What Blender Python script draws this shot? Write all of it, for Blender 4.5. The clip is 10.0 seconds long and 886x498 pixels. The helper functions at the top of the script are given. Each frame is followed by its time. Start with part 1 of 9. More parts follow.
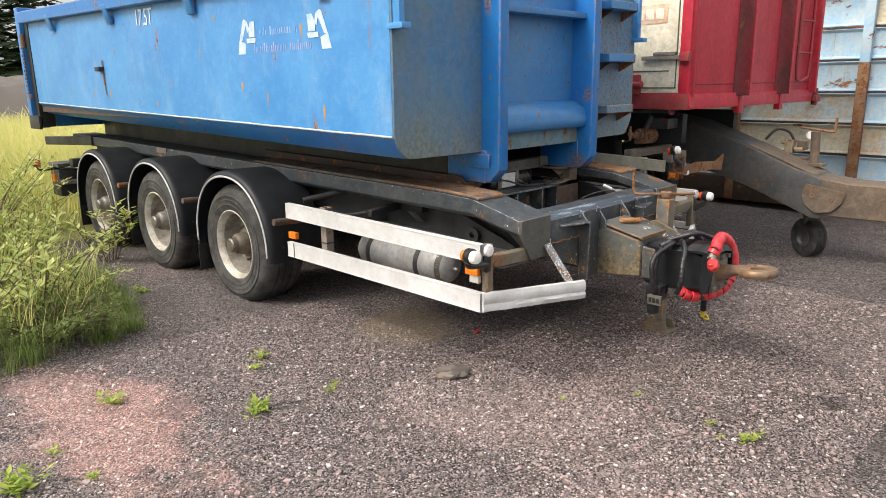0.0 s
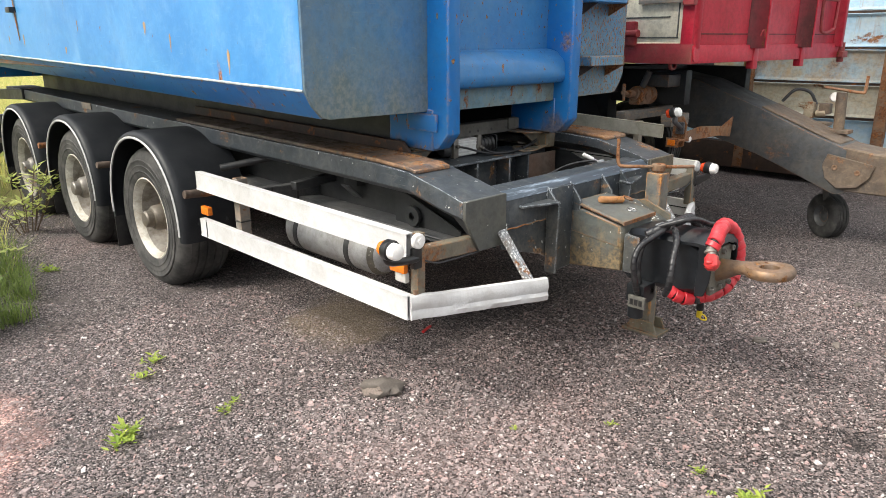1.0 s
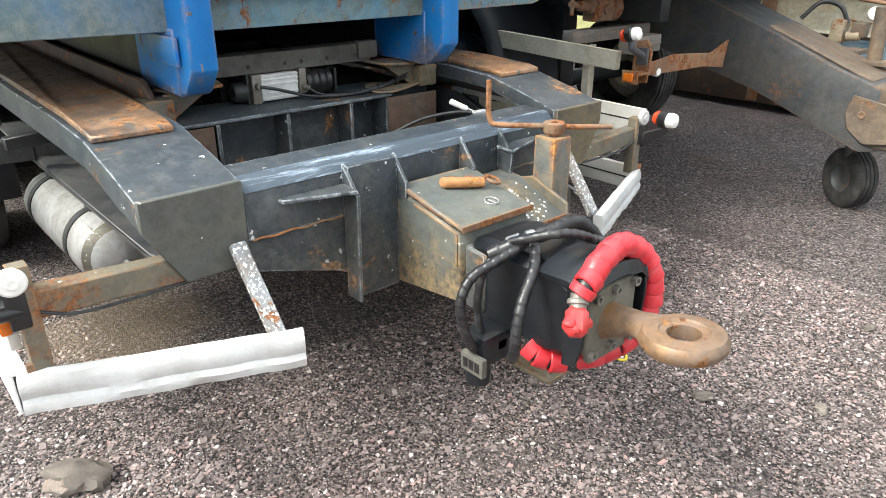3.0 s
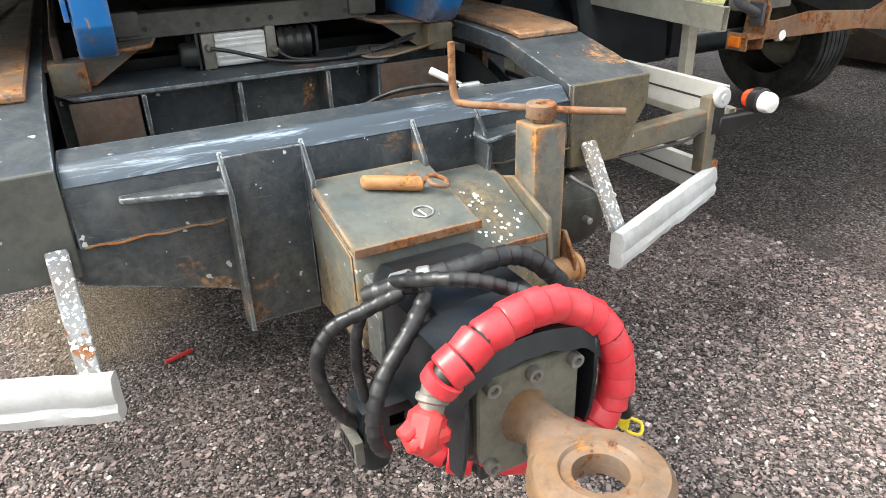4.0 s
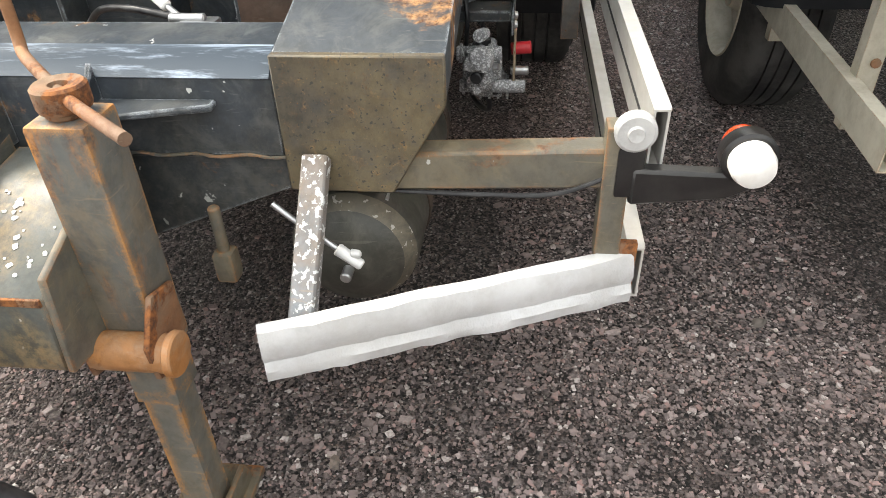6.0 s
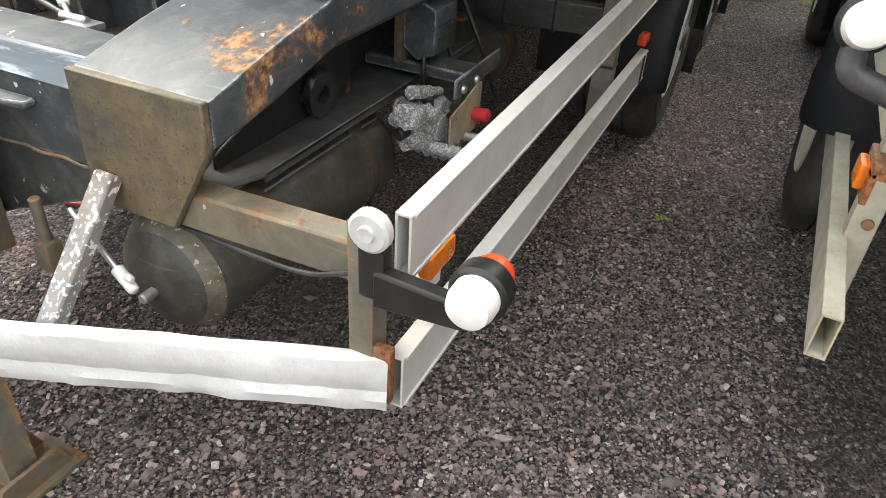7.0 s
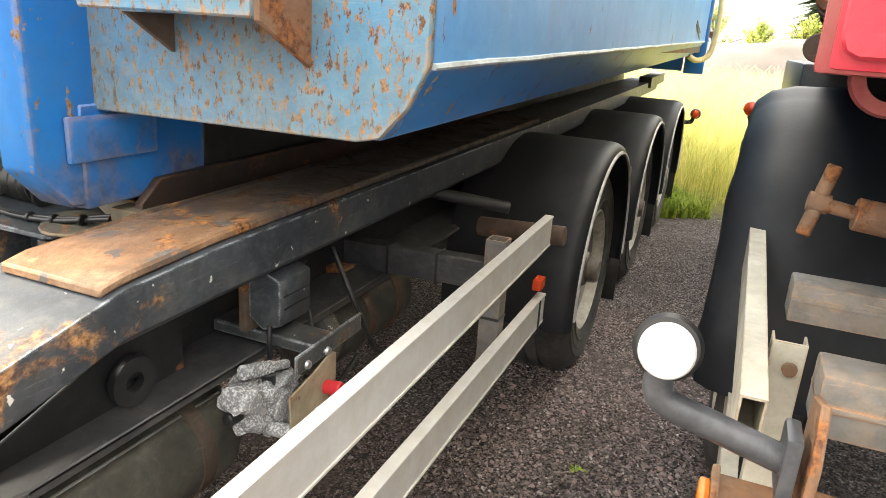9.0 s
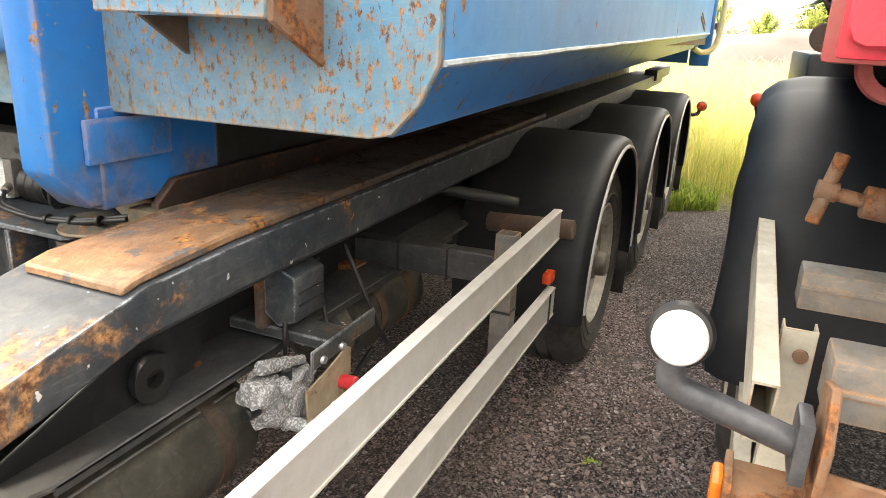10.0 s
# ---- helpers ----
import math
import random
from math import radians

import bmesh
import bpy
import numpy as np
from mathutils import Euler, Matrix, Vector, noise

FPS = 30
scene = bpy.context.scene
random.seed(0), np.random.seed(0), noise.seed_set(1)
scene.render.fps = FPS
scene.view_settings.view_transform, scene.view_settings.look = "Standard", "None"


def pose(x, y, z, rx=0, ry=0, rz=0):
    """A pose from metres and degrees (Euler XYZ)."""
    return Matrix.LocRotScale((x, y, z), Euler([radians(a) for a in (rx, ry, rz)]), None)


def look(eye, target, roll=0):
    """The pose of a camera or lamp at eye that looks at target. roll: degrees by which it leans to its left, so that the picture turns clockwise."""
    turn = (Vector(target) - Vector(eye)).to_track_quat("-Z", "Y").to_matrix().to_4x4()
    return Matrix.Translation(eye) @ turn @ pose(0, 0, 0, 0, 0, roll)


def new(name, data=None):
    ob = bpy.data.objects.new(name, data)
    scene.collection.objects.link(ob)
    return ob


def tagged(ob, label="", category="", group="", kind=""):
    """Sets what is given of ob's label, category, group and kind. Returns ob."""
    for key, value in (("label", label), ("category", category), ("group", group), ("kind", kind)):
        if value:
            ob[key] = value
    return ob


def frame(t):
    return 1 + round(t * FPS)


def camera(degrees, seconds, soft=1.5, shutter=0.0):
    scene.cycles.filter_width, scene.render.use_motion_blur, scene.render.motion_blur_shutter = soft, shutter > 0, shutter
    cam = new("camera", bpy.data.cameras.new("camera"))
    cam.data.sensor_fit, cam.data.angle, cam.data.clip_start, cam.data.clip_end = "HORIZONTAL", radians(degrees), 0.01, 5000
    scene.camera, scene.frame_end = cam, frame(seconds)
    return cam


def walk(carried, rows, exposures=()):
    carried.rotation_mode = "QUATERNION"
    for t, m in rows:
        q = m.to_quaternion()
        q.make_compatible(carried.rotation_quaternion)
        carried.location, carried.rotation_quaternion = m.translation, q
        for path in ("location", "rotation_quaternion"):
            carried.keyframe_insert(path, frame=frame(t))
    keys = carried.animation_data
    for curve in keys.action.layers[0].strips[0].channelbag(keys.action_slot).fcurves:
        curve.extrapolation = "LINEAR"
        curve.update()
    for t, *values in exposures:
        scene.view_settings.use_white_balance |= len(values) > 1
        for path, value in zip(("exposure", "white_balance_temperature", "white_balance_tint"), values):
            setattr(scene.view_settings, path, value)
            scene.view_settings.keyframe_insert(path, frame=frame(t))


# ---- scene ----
cam = camera(65.3, 10.0, soft=0.8)
PATH = [
    (0, (2.387, -3.961, 1.742), (1.015, -2.584, 1.271), -0.8),
    (0.5, (2.24, -3.503, 1.696), (0.829, -2.206, 1.124), -0.3),
    (1, (2.037, -3.076, 1.649), (0.672, -1.734, 1.07), -0.2),
    (1.5, (1.886, -2.676, 1.617), (0.514, -1.353, 1.012), -0.3),
    (2, (1.81, -2.275, 1.597), (0.427, -1.006, 0.906), -1.1),
    (2.5, (1.721, -1.881, 1.578), (0.404, -0.578, 0.825), 0.3),
    (3, (1.685, -1.428, 1.543), (0.315, -0.212, 0.742), 0.1),
    (3.2, (1.667, -1.253, 1.519), (0.255, -0.116, 0.674), -1.4),
    (4.3, (1.516, -0.299, 1.401), (-0.147, 0.259, 0.44), -2.5),
    (4.5, (1.482, -0.137, 1.391), (-0.192, 0.222, 0.358), -3.5),
    (5, (1.306, 0.266, 1.322), (-0.399, 0.422, 0.289), -2.1),
    (5.5, (1.154, 0.643, 1.293), (-0.536, 0.661, 0.223), -2.9),
    (6, (1.017, 1.055, 1.342), (-0.594, 0.844, 0.177), -2.2),
    (6.2, (0.931, 1.184, 1.327), (-0.687, 0.976, 0.171), 0.4),
    (7.3, (0.66, 1.756, 1.397), (-0.833, 0.924, 0.358), 5.1),
    (7.5, (0.618, 1.795, 1.413), (-0.891, 0.911, 0.443), 5.9),
    (8, (0.493, 1.819, 1.455), (-1.119, 0.945, 0.656), 5.2),
    (8.5, (0.413, 1.81, 1.475), (-1.303, 1.046, 0.789), 5.5),
    (9, (0.397, 1.806, 1.487), (-1.368, 1.082, 0.888), 3.9),
    (9.5, (0.391, 1.812, 1.493), (-1.41, 1.151, 0.928), 3.8),
    (10, (0.42, 1.804, 1.487), (-1.335, 1.063, 0.879), 2.8),
]
walk(cam, [(t, look(eye, target, roll)) for t, eye, target, roll in PATH],
     exposures=((0.0, 0.40, 6850, 10), (1.0, 0.60, 6650, 8), (2.0, 0.76, 6550, 6), (3.0, 1.23, 6450, 4), (4.5, 1.28, 6700, 5), (6.0, 1.34, 6900, 7), (7.5, 1.70, 6800, 6), (8.5, 2.16, 7100, 7), (10.0, 2.32, 7600, 10)))

# ---- light: thin overcast, the sun behind haze on the near side of the trailer ----
world = bpy.data.worlds.new("sky")
scene.world = world
world.use_nodes = True
wn, wl = world.node_tree.nodes, world.node_tree.links
sky = wn.new("ShaderNodeTexSky")
sky.sky_type, sky.sun_disc = "NISHITA", False
sky.sun_elevation, sky.sun_rotation = radians(48), radians(196)
sky.air_density, sky.dust_density, sky.ozone_density = 1.0, 5.0, 1.0
wn["Background"].inputs["Strength"].default_value = 0.26
grey = wn.new("ShaderNodeHueSaturation")  # thin cloud takes most of the blue out of the sky
grey.inputs["Saturation"].default_value = 0.42
wl.new(sky.outputs["Color"], grey.inputs["Color"])
cloud = wn.new("ShaderNodeMix")  # a cloud layer before the glow round the sun
cloud.data_type = "RGBA"
cloud.inputs[0].default_value = 0.62
dome = wn.new("ShaderNodeTexCoord")
rise = wn.new("ShaderNodeSeparateXYZ")
wl.new(dome.outputs["Generated"], rise.inputs[0])
zenith = wn.new("ShaderNodeMapRange")  # an overcast dome, about three times brighter overhead than at the horizon
zenith.inputs["To Min"].default_value, zenith.inputs["To Max"].default_value = 0.42, 1.55
wl.new(rise.outputs["Z"], zenith.inputs["Value"])
layer = wn.new("ShaderNodeVectorMath")
layer.operation = "SCALE"
layer.inputs[0].default_value = (3.8, 3.85, 3.95)
wl.new(zenith.outputs[0], layer.inputs["Scale"])
wl.new(layer.outputs[0], cloud.inputs[7])
wl.new(grey.outputs["Color"], cloud.inputs[6])
wl.new(cloud.outputs[2], wn["Background"].inputs["Color"])
sun = new("sun", bpy.data.lights.new("sun", "SUN"))
sun.data.energy, sun.data.angle, sun.data.color = 2.1, radians(22), (1.0, 0.95, 0.88)
sun.matrix_world = look((-1.8, -6.2, 7.1), (0, 0, 0))

# ---- materials ----
def nodes_of(name):
    m = bpy.data.materials.new(name)
    m.use_nodes = True
    nt = m.node_tree
    return m, nt.nodes, nt.links, nt.nodes["Principled BSDF"]


def where(n, l, stretch=(1, 1, 1)):
    """World position, stretched for streaks."""
    g = n.new("ShaderNodeNewGeometry")
    mp = n.new("ShaderNodeMapping")
    mp.inputs["Scale"].default_value = stretch
    l.new(g.outputs["Position"], mp.inputs["Vector"])
    return mp.outputs["Vector"]


def noisy(n, l, vec, scale, detail=6, rough=0.6, distort=0.0):
    t = n.new("ShaderNodeTexNoise")
    t.inputs["Scale"].default_value, t.inputs["Detail"].default_value = scale, detail
    t.inputs["Roughness"].default_value, t.inputs["Distortion"].default_value = rough, distort
    l.new(vec, t.inputs["Vector"])
    return t.outputs["Fac"]


def ramp(n, l, fac, lo, hi):
    """0 below lo, 1 above hi."""
    r = n.new("ShaderNodeMapRange")
    r.interpolation_type = "SMOOTHSTEP"
    r.inputs["From Min"].default_value, r.inputs["From Max"].default_value = lo, hi
    l.new(fac, r.inputs["Value"])
    return r.outputs["Result"]


def mixed(n, l, fac, a, b):
    x = n.new("ShaderNodeMix")
    x.data_type = "RGBA"
    for sock, v in ((x.inputs[0], fac), (x.inputs[6], a), (x.inputs[7], b)):
        if isinstance(v, (int, float)):
            sock.default_value = v
        elif isinstance(v, tuple):
            sock.default_value = (*v, 1)
        else:
            l.new(v, sock)
    return x.outputs[2]


def product(n, l, a, b):
    x = n.new("ShaderNodeMath")
    x.operation = "MULTIPLY"
    l.new(a, x.inputs[0])
    if isinstance(b, (int, float)):
        x.inputs[1].default_value = b
    else:
        l.new(b, x.inputs[1])
    return x.outputs[0]


def bumped(n, l, bsdf, h, strength, dist=0.01):
    b = n.new("ShaderNodeBump")
    b.inputs["Strength"].default_value, b.inputs["Distance"].default_value = strength, dist
    l.new(h, b.inputs["Height"])
    l.new(b.outputs["Normal"], bsdf.inputs["Normal"])


def rubbed(n, l, radius):
    """1 along the edges of the metal, for rubbed-off paint and painted edge highlights."""
    b = n.new("ShaderNodeBevel")
    b.samples = 4
    b.inputs["Radius"].default_value = radius
    g = n.new("ShaderNodeNewGeometry")
    d = n.new("ShaderNodeVectorMath")
    d.operation = "DOT_PRODUCT"
    l.new(b.outputs[0], d.inputs[0])
    l.new(g.outputs["Normal"], d.inputs[1])
    r = n.new("ShaderNodeMapRange")
    r.inputs["From Min"].default_value, r.inputs["From Max"].default_value = 0.985, 0.90
    l.new(d.outputs["Value"], r.inputs["Value"])
    return r.outputs["Result"]


RUST, RUST_DARK = (0.30, 0.115, 0.035), (0.085, 0.035, 0.018)


def worn(name, base, second, rust=0.35, rust_scale=6.0, rough=0.45, metal=0.0, streak=1.0, dirt=(0.10, 0.09, 0.07), dirt_amount=0.35,
         chips=None, bump=0.15, rust_edge=0.06, seed=0.0, rust_col=RUST, spots=0.0, dirt_lo=0.38, mottle=0.45, soft=0.04, edge_col=None, edge_r=0.006, edge_amount=0.85, runs=0.0, chip_scale=34):
    """Painted metal: two paint tones, rust spots that run down, dust, and chips in a light colour."""
    m, n, l, p = nodes_of(name)
    v = where(n, l)
    vs = where(n, l, (1, 1, streak))
    off = n.new("ShaderNodeVectorMath")
    off.operation = "ADD"
    off.inputs[1].default_value = (seed, seed * 0.7, seed * 0.3)
    l.new(vs, off.inputs[0])
    vs = off.outputs[0]
    tone = mixed(n, l, ramp(n, l, noisy(n, l, v, 1.7, 5, 0.65, 0.4), 0.35, 0.68), base, second)
    dust = product(n, l, ramp(n, l, noisy(n, l, vs, 4.3, 8, 0.7), dirt_lo, dirt_lo + 0.30), dirt_amount)
    tone = mixed(n, l, dust, tone, dirt)
    grain = product(n, l, ramp(n, l, noisy(n, l, v, 23, 8, 0.72, 0.2), 0.40, 0.66), mottle)
    dark = n.new("ShaderNodeMix")
    dark.data_type, dark.blend_type = "RGBA", "MULTIPLY"
    dark.inputs[7].default_value = (0.42, 0.40, 0.37, 1)
    l.new(grain, dark.inputs[0])
    l.new(tone, dark.inputs[6])
    tone = dark.outputs[2]
    film = product(n, l, ramp(n, l, noisy(n, l, v, 11, 8, 0.75, 0.6), 0.46, 0.66), min(0.45, mottle * 0.7))
    tone = mixed(n, l, film, tone, tuple(min(0.9, c * 1.5) for c in dirt))
    rubs = product(n, l, ramp(n, l, noisy(n, l, where(n, l, (9, 9, 95)), 1.0, 4, 0.6, 1.2), 0.62, 0.70), min(0.35, mottle * 0.6))
    tone = mixed(n, l, rubs, tone, tuple(min(0.9, c * 1.9) for c in dirt))
    fine = noisy(n, l, v, 60, 5, 0.7)
    edge = 0.78 - rust * 0.5
    big = noisy(n, l, vs, rust_scale, 9, 0.68, 0.3)
    rm = ramp(n, l, big, edge, edge + rust_edge)
    if spots:
        sm = ramp(n, l, noisy(n, l, vs, rust_scale * 6, 5, 0.65), 0.74 - spots * 0.3, 0.74 + soft - spots * 0.3)
        mx = n.new("ShaderNodeMath")
        mx.operation = "MAXIMUM"
        l.new(rm, mx.inputs[0])
        l.new(sm, mx.inputs[1])
        rm = mx.outputs[0]
    rc = mixed(n, l, ramp(n, l, fine, 0.35, 0.65), RUST_DARK, rust_col)
    col = mixed(n, l, rm, tone, rc)
    if chips:
        col = mixed(n, l, ramp(n, l, noisy(n, l, v, chip_scale, 3, 0.5), chips[1], chips[1] + 0.03), col, chips[0])
    if runs:
        drip = product(n, l, ramp(n, l, noisy(n, l, where(n, l, (8, 8, 0.7)), 1.0, 5, 0.6, 0.4), 0.63, 0.70), ramp(n, l, noisy(n, l, v, 1.6, 4), 0.46, 0.60))
        col = mixed(n, l, product(n, l, drip, runs), col, mixed(n, l, fine, (0.13, 0.06, 0.025), (0.46, 0.20, 0.06)))
    if edge_col:
        edge_mask = product(n, l, rubbed(n, l, edge_r), ramp(n, l, noisy(n, l, v, 17, 6, 0.7), 0.40, 0.56))
        col = mixed(n, l, product(n, l, edge_mask, edge_amount), col, edge_col)
    l.new(col, p.inputs["Base Color"])
    rr = n.new("ShaderNodeMapRange")
    rr.inputs["To Min"].default_value, rr.inputs["To Max"].default_value = rough, 0.88
    mx = n.new("ShaderNodeMath")
    mx.operation = "MAXIMUM"
    l.new(rm, mx.inputs[0])
    l.new(dust, mx.inputs[1])
    l.new(mx.outputs[0], rr.inputs["Value"])
    l.new(rr.outputs["Result"], p.inputs["Roughness"])
    p.inputs["Metallic"].default_value = metal
    h = n.new("ShaderNodeMath")
    h.operation = "ADD"
    l.new(product(n, l, fine, 0.5), h.inputs[0])
    l.new(product(n, l, big, 0.8), h.inputs[1])
    bumped(n, l, p, h.outputs[0], bump)
    return m


def plain(name, base, rough=0.5, metal=0.0, second=None, scale=9.0, bump=0.08, fine=90.0):
    m, n, l, p = nodes_of(name)
    v = where(n, l)
    second = second or tuple(c * 0.75 for c in base)
    f = noisy(n, l, v, scale, 7, 0.65)
    l.new(mixed(n, l, ramp(n, l, f, 0.35, 0.7), base, second), p.inputs["Base Color"])
    rr = n.new("ShaderNodeMapRange")
    rr.inputs["To Min"].default_value, rr.inputs["To Max"].default_value = rough * 0.85, min(1.0, rough * 1.25)
    l.new(f, rr.inputs["Value"])
    l.new(rr.outputs["Result"], p.inputs["Roughness"])
    p.inputs["Metallic"].default_value = metal
    bumped(n, l, p, noisy(n, l, v, fine, 4), bump, 0.004)
    return m


M_BLUE = worn("blue paint, weathered", (0.040, 0.225, 0.54), (0.070, 0.285, 0.60), 0.27, 3.2, 0.34, streak=0.40, dirt=(0.32, 0.47, 0.61), dirt_amount=0.42, bump=0.05, mottle=0.10, spots=0.25, dirt_lo=0.50, rust_col=(0.46, 0.19, 0.045), runs=0.55)
M_BLUE_POST = worn("blue paint, deep", (0.008, 0.150, 0.47), (0.013, 0.19, 0.52), 0.37, 4.0, 0.36, streak=0.55, dirt=(0.13, 0.12, 0.065), dirt_amount=0.30, bump=0.08, seed=3.1, dirt_lo=0.55, mottle=0.12, spots=0.40, edge_col=(0.40, 0.25, 0.12), edge_r=0.024, edge_amount=0.6, rust_edge=0.12, rust_col=(0.44, 0.25, 0.10))
M_BLUE_MID = worn("blue paint, rust-spotted", (0.030, 0.180, 0.44), (0.048, 0.215, 0.47), 0.31, 7.0, 0.40, streak=0.5, dirt=(0.14, 0.18, 0.17), dirt_amount=0.45, bump=0.08, seed=71.0, spots=0.42, dirt_lo=0.48, mottle=0.18, rust_col=(0.36, 0.18, 0.06), rust_edge=0.12)
M_BLUE_DIRTY = worn("blue paint under grime and rust", (0.10, 0.26, 0.40), (0.17, 0.23, 0.21), 0.42, 7.0, 0.6, streak=0.55, dirt=(0.19, 0.19, 0.13), dirt_amount=0.8, bump=0.15, seed=7.7, spots=0.32)
# the chassis edge_col is rubbed paint plus pale blue highlights put into the colour
M_CHASSIS = worn("dark blue-grey chassis paint", (0.027, 0.036, 0.047), (0.062, 0.071, 0.081), 0.375, 4.2, 0.50, dirt=(0.105, 0.107, 0.100), dirt_amount=0.36, rust_edge=0.09, rust_col=(0.46, 0.25, 0.11), chips=((0.60, 0.61, 0.58), 0.70), bump=0.12, seed=1.3, dirt_lo=0.46, edge_col=(0.42, 0.46, 0.50), edge_r=0.008, edge_amount=1.0)
M_END_NEAR = worn("blue-green end plate under grime", (0.045, 0.17, 0.36), (0.075, 0.19, 0.31), 0.27, 14.0, 0.5, streak=0.5, dirt=(0.15, 0.175, 0.15), dirt_amount=0.45, bump=0.15, seed=7.7, spots=0.36, soft=0.14, dirt_lo=0.40, mottle=0.30, rust_col=(0.33, 0.20, 0.09), rust_edge=0.14)
M_END_FAR = worn("blue end plate speckled with rust", (0.045, 0.21, 0.40), (0.075, 0.22, 0.33), 0.30, 15.0, 0.45, streak=0.45, dirt=(0.20, 0.19, 0.12), dirt_amount=0.40, bump=0.25, seed=3.7, spots=0.76, dirt_lo=0.38, soft=0.09, mottle=0.30, rust_col=(0.38, 0.19, 0.075), rust_edge=0.14, edge_col=(0.42, 0.24, 0.10), edge_r=0.02)
M_JACK = worn("grey-green jack paint with orange rust", (0.095, 0.105, 0.105), (0.17, 0.170, 0.150), 0.43, 6.0, 0.5, streak=0.4, dirt=(0.20, 0.15, 0.09), dirt_amount=0.6, bump=0.2, seed=16.0, rust_col=(0.48, 0.20, 0.05), rust_edge=0.15, edge_col=(0.54, 0.24, 0.055), edge_r=0.020, edge_amount=1.0)
M_WEAR = worn("rust-orange wear plate with paint remains", (0.050, 0.050, 0.055), (0.36, 0.19, 0.095), 0.54, 9.0, 0.42, dirt=(0.42, 0.26, 0.15), dirt_amount=0.7, chips=((0.12, 0.105, 0.095), 0.60), chip_scale=17, bump=0.35, seed=17.0, dirt_lo=0.42, mottle=0.55, rust_col=(0.56, 0.25, 0.075), rust_edge=0.10, spots=0.2)
M_GUIDE = worn("black-brown rusted guide steel", (0.022, 0.018, 0.017), (0.060, 0.032, 0.022), 0.40, 7.0, 0.55, dirt=(0.060, 0.034, 0.022), dirt_amount=0.5, bump=0.25, seed=27.0, edge_col=(0.15, 0.068, 0.032), edge_r=0.010)
M_STRUT = worn("grey strut with flaked white paint", (0.17, 0.20, 0.23), (0.25, 0.265, 0.28), 0.40, 9.0, 0.5, dirt=(0.20, 0.14, 0.09), dirt_amount=0.6, chips=((0.60, 0.61, 0.60), 0.56), chip_scale=95, bump=0.25, seed=18.0)
# dish colour holds grime and the shade inside the deep rim
M_RIM_DISH = worn("inner dish paint with grime and shade", (0.36, 0.345, 0.31), (0.20, 0.18, 0.155), 0.33, 9.0, 0.6, dirt=(0.10, 0.075, 0.05), dirt_amount=0.9, bump=0.1, seed=2.7)
M_CHASSIS_RUST = worn("chassis paint with heavy rust", (0.085, 0.092, 0.090), (0.17, 0.15, 0.11), 0.52, 5.0, 0.5, dirt=(0.16, 0.13, 0.08), dirt_amount=0.8, chips=((0.45, 0.45, 0.42), 0.73), bump=0.2, seed=5.2, rust_edge=0.12, edge_col=(0.34, 0.15, 0.05), edge_r=0.010)
M_BOX = worn("grey-green box paint, chipped", (0.075, 0.088, 0.090), (0.12, 0.13, 0.122), 0.34, 6.0, 0.42, dirt=(0.12, 0.115, 0.09), dirt_amount=0.7, chips=((0.55, 0.55, 0.52), 0.70), bump=0.15, seed=23.0, rust_edge=0.08, edge_col=(0.36, 0.19, 0.07), edge_r=0.018)
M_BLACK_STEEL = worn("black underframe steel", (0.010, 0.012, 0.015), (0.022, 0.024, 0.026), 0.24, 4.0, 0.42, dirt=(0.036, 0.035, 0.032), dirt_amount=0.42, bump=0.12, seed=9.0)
M_RUST = worn("rusty bare steel", (0.30, 0.14, 0.06), (0.17, 0.085, 0.05), 0.55, 9.0, 0.75, dirt=(0.18, 0.14, 0.10), dirt_amount=0.7, bump=0.3, seed=2.2)
M_EYE = worn("worn brown forged steel", (0.30, 0.165, 0.070), (0.20, 0.145, 0.105), 0.42, 9.0, 0.34, metal=0.35, dirt=(0.17, 0.135, 0.115), dirt_amount=0.7, bump=0.18, seed=4.2, rust_col=(0.40, 0.19, 0.06))
M_RUST_BROWN = worn("brown rusted inner plate", (0.10, 0.055, 0.035), (0.06, 0.042, 0.034), 0.45, 3.0, 0.75, dirt=(0.11, 0.09, 0.07), dirt_amount=0.6, bump=0.2, seed=8.2)
M_ALU = worn("dull aluminium rail", (0.66, 0.655, 0.63), (0.58, 0.57, 0.545), 0.0, 5.0, 0.42, metal=0.25, dirt=(0.44, 0.40, 0.31), dirt_amount=0.35, bump=0.05, seed=6.1, mottle=0.14)
M_TAPE = worn("white reflective film on rail", (0.66, 0.665, 0.675), (0.56, 0.565, 0.57), 0.0, 5.0, 0.36, dirt=(0.36, 0.34, 0.30), dirt_amount=0.35, bump=0.6, seed=6.6, mottle=0.16)
M_FENDER = plain("black plastic mudguard", (0.010, 0.0115, 0.014), 0.45, second=(0.020, 0.022, 0.025), scale=5.0, bump=0.10)
M_LIP = plain("scuffed pale mudguard edge", (0.52, 0.52, 0.51), 0.5, second=(0.32, 0.32, 0.32), scale=14)
M_TYRE = plain("dusty black rubber", (0.020, 0.020, 0.020), 0.75, second=(0.080, 0.077, 0.072), scale=7, bump=0.2)
M_RIM = worn("dirty white wheel paint", (0.62, 0.61, 0.55), (0.48, 0.45, 0.39), 0.28, 9.0, 0.5, dirt=(0.20, 0.16, 0.11), dirt_amount=0.8, bump=0.1, seed=2.7)
M_HUB = worn("greasy hub steel", (0.28, 0.27, 0.25), (0.16, 0.13, 0.10), 0.30, 14.0, 0.45, metal=0.5, bump=0.1, seed=3.3)
M_RUBBER = plain("black rubber", (0.008, 0.008, 0.009), 0.36, second=(0.024, 0.023, 0.022), scale=12, bump=0.12)
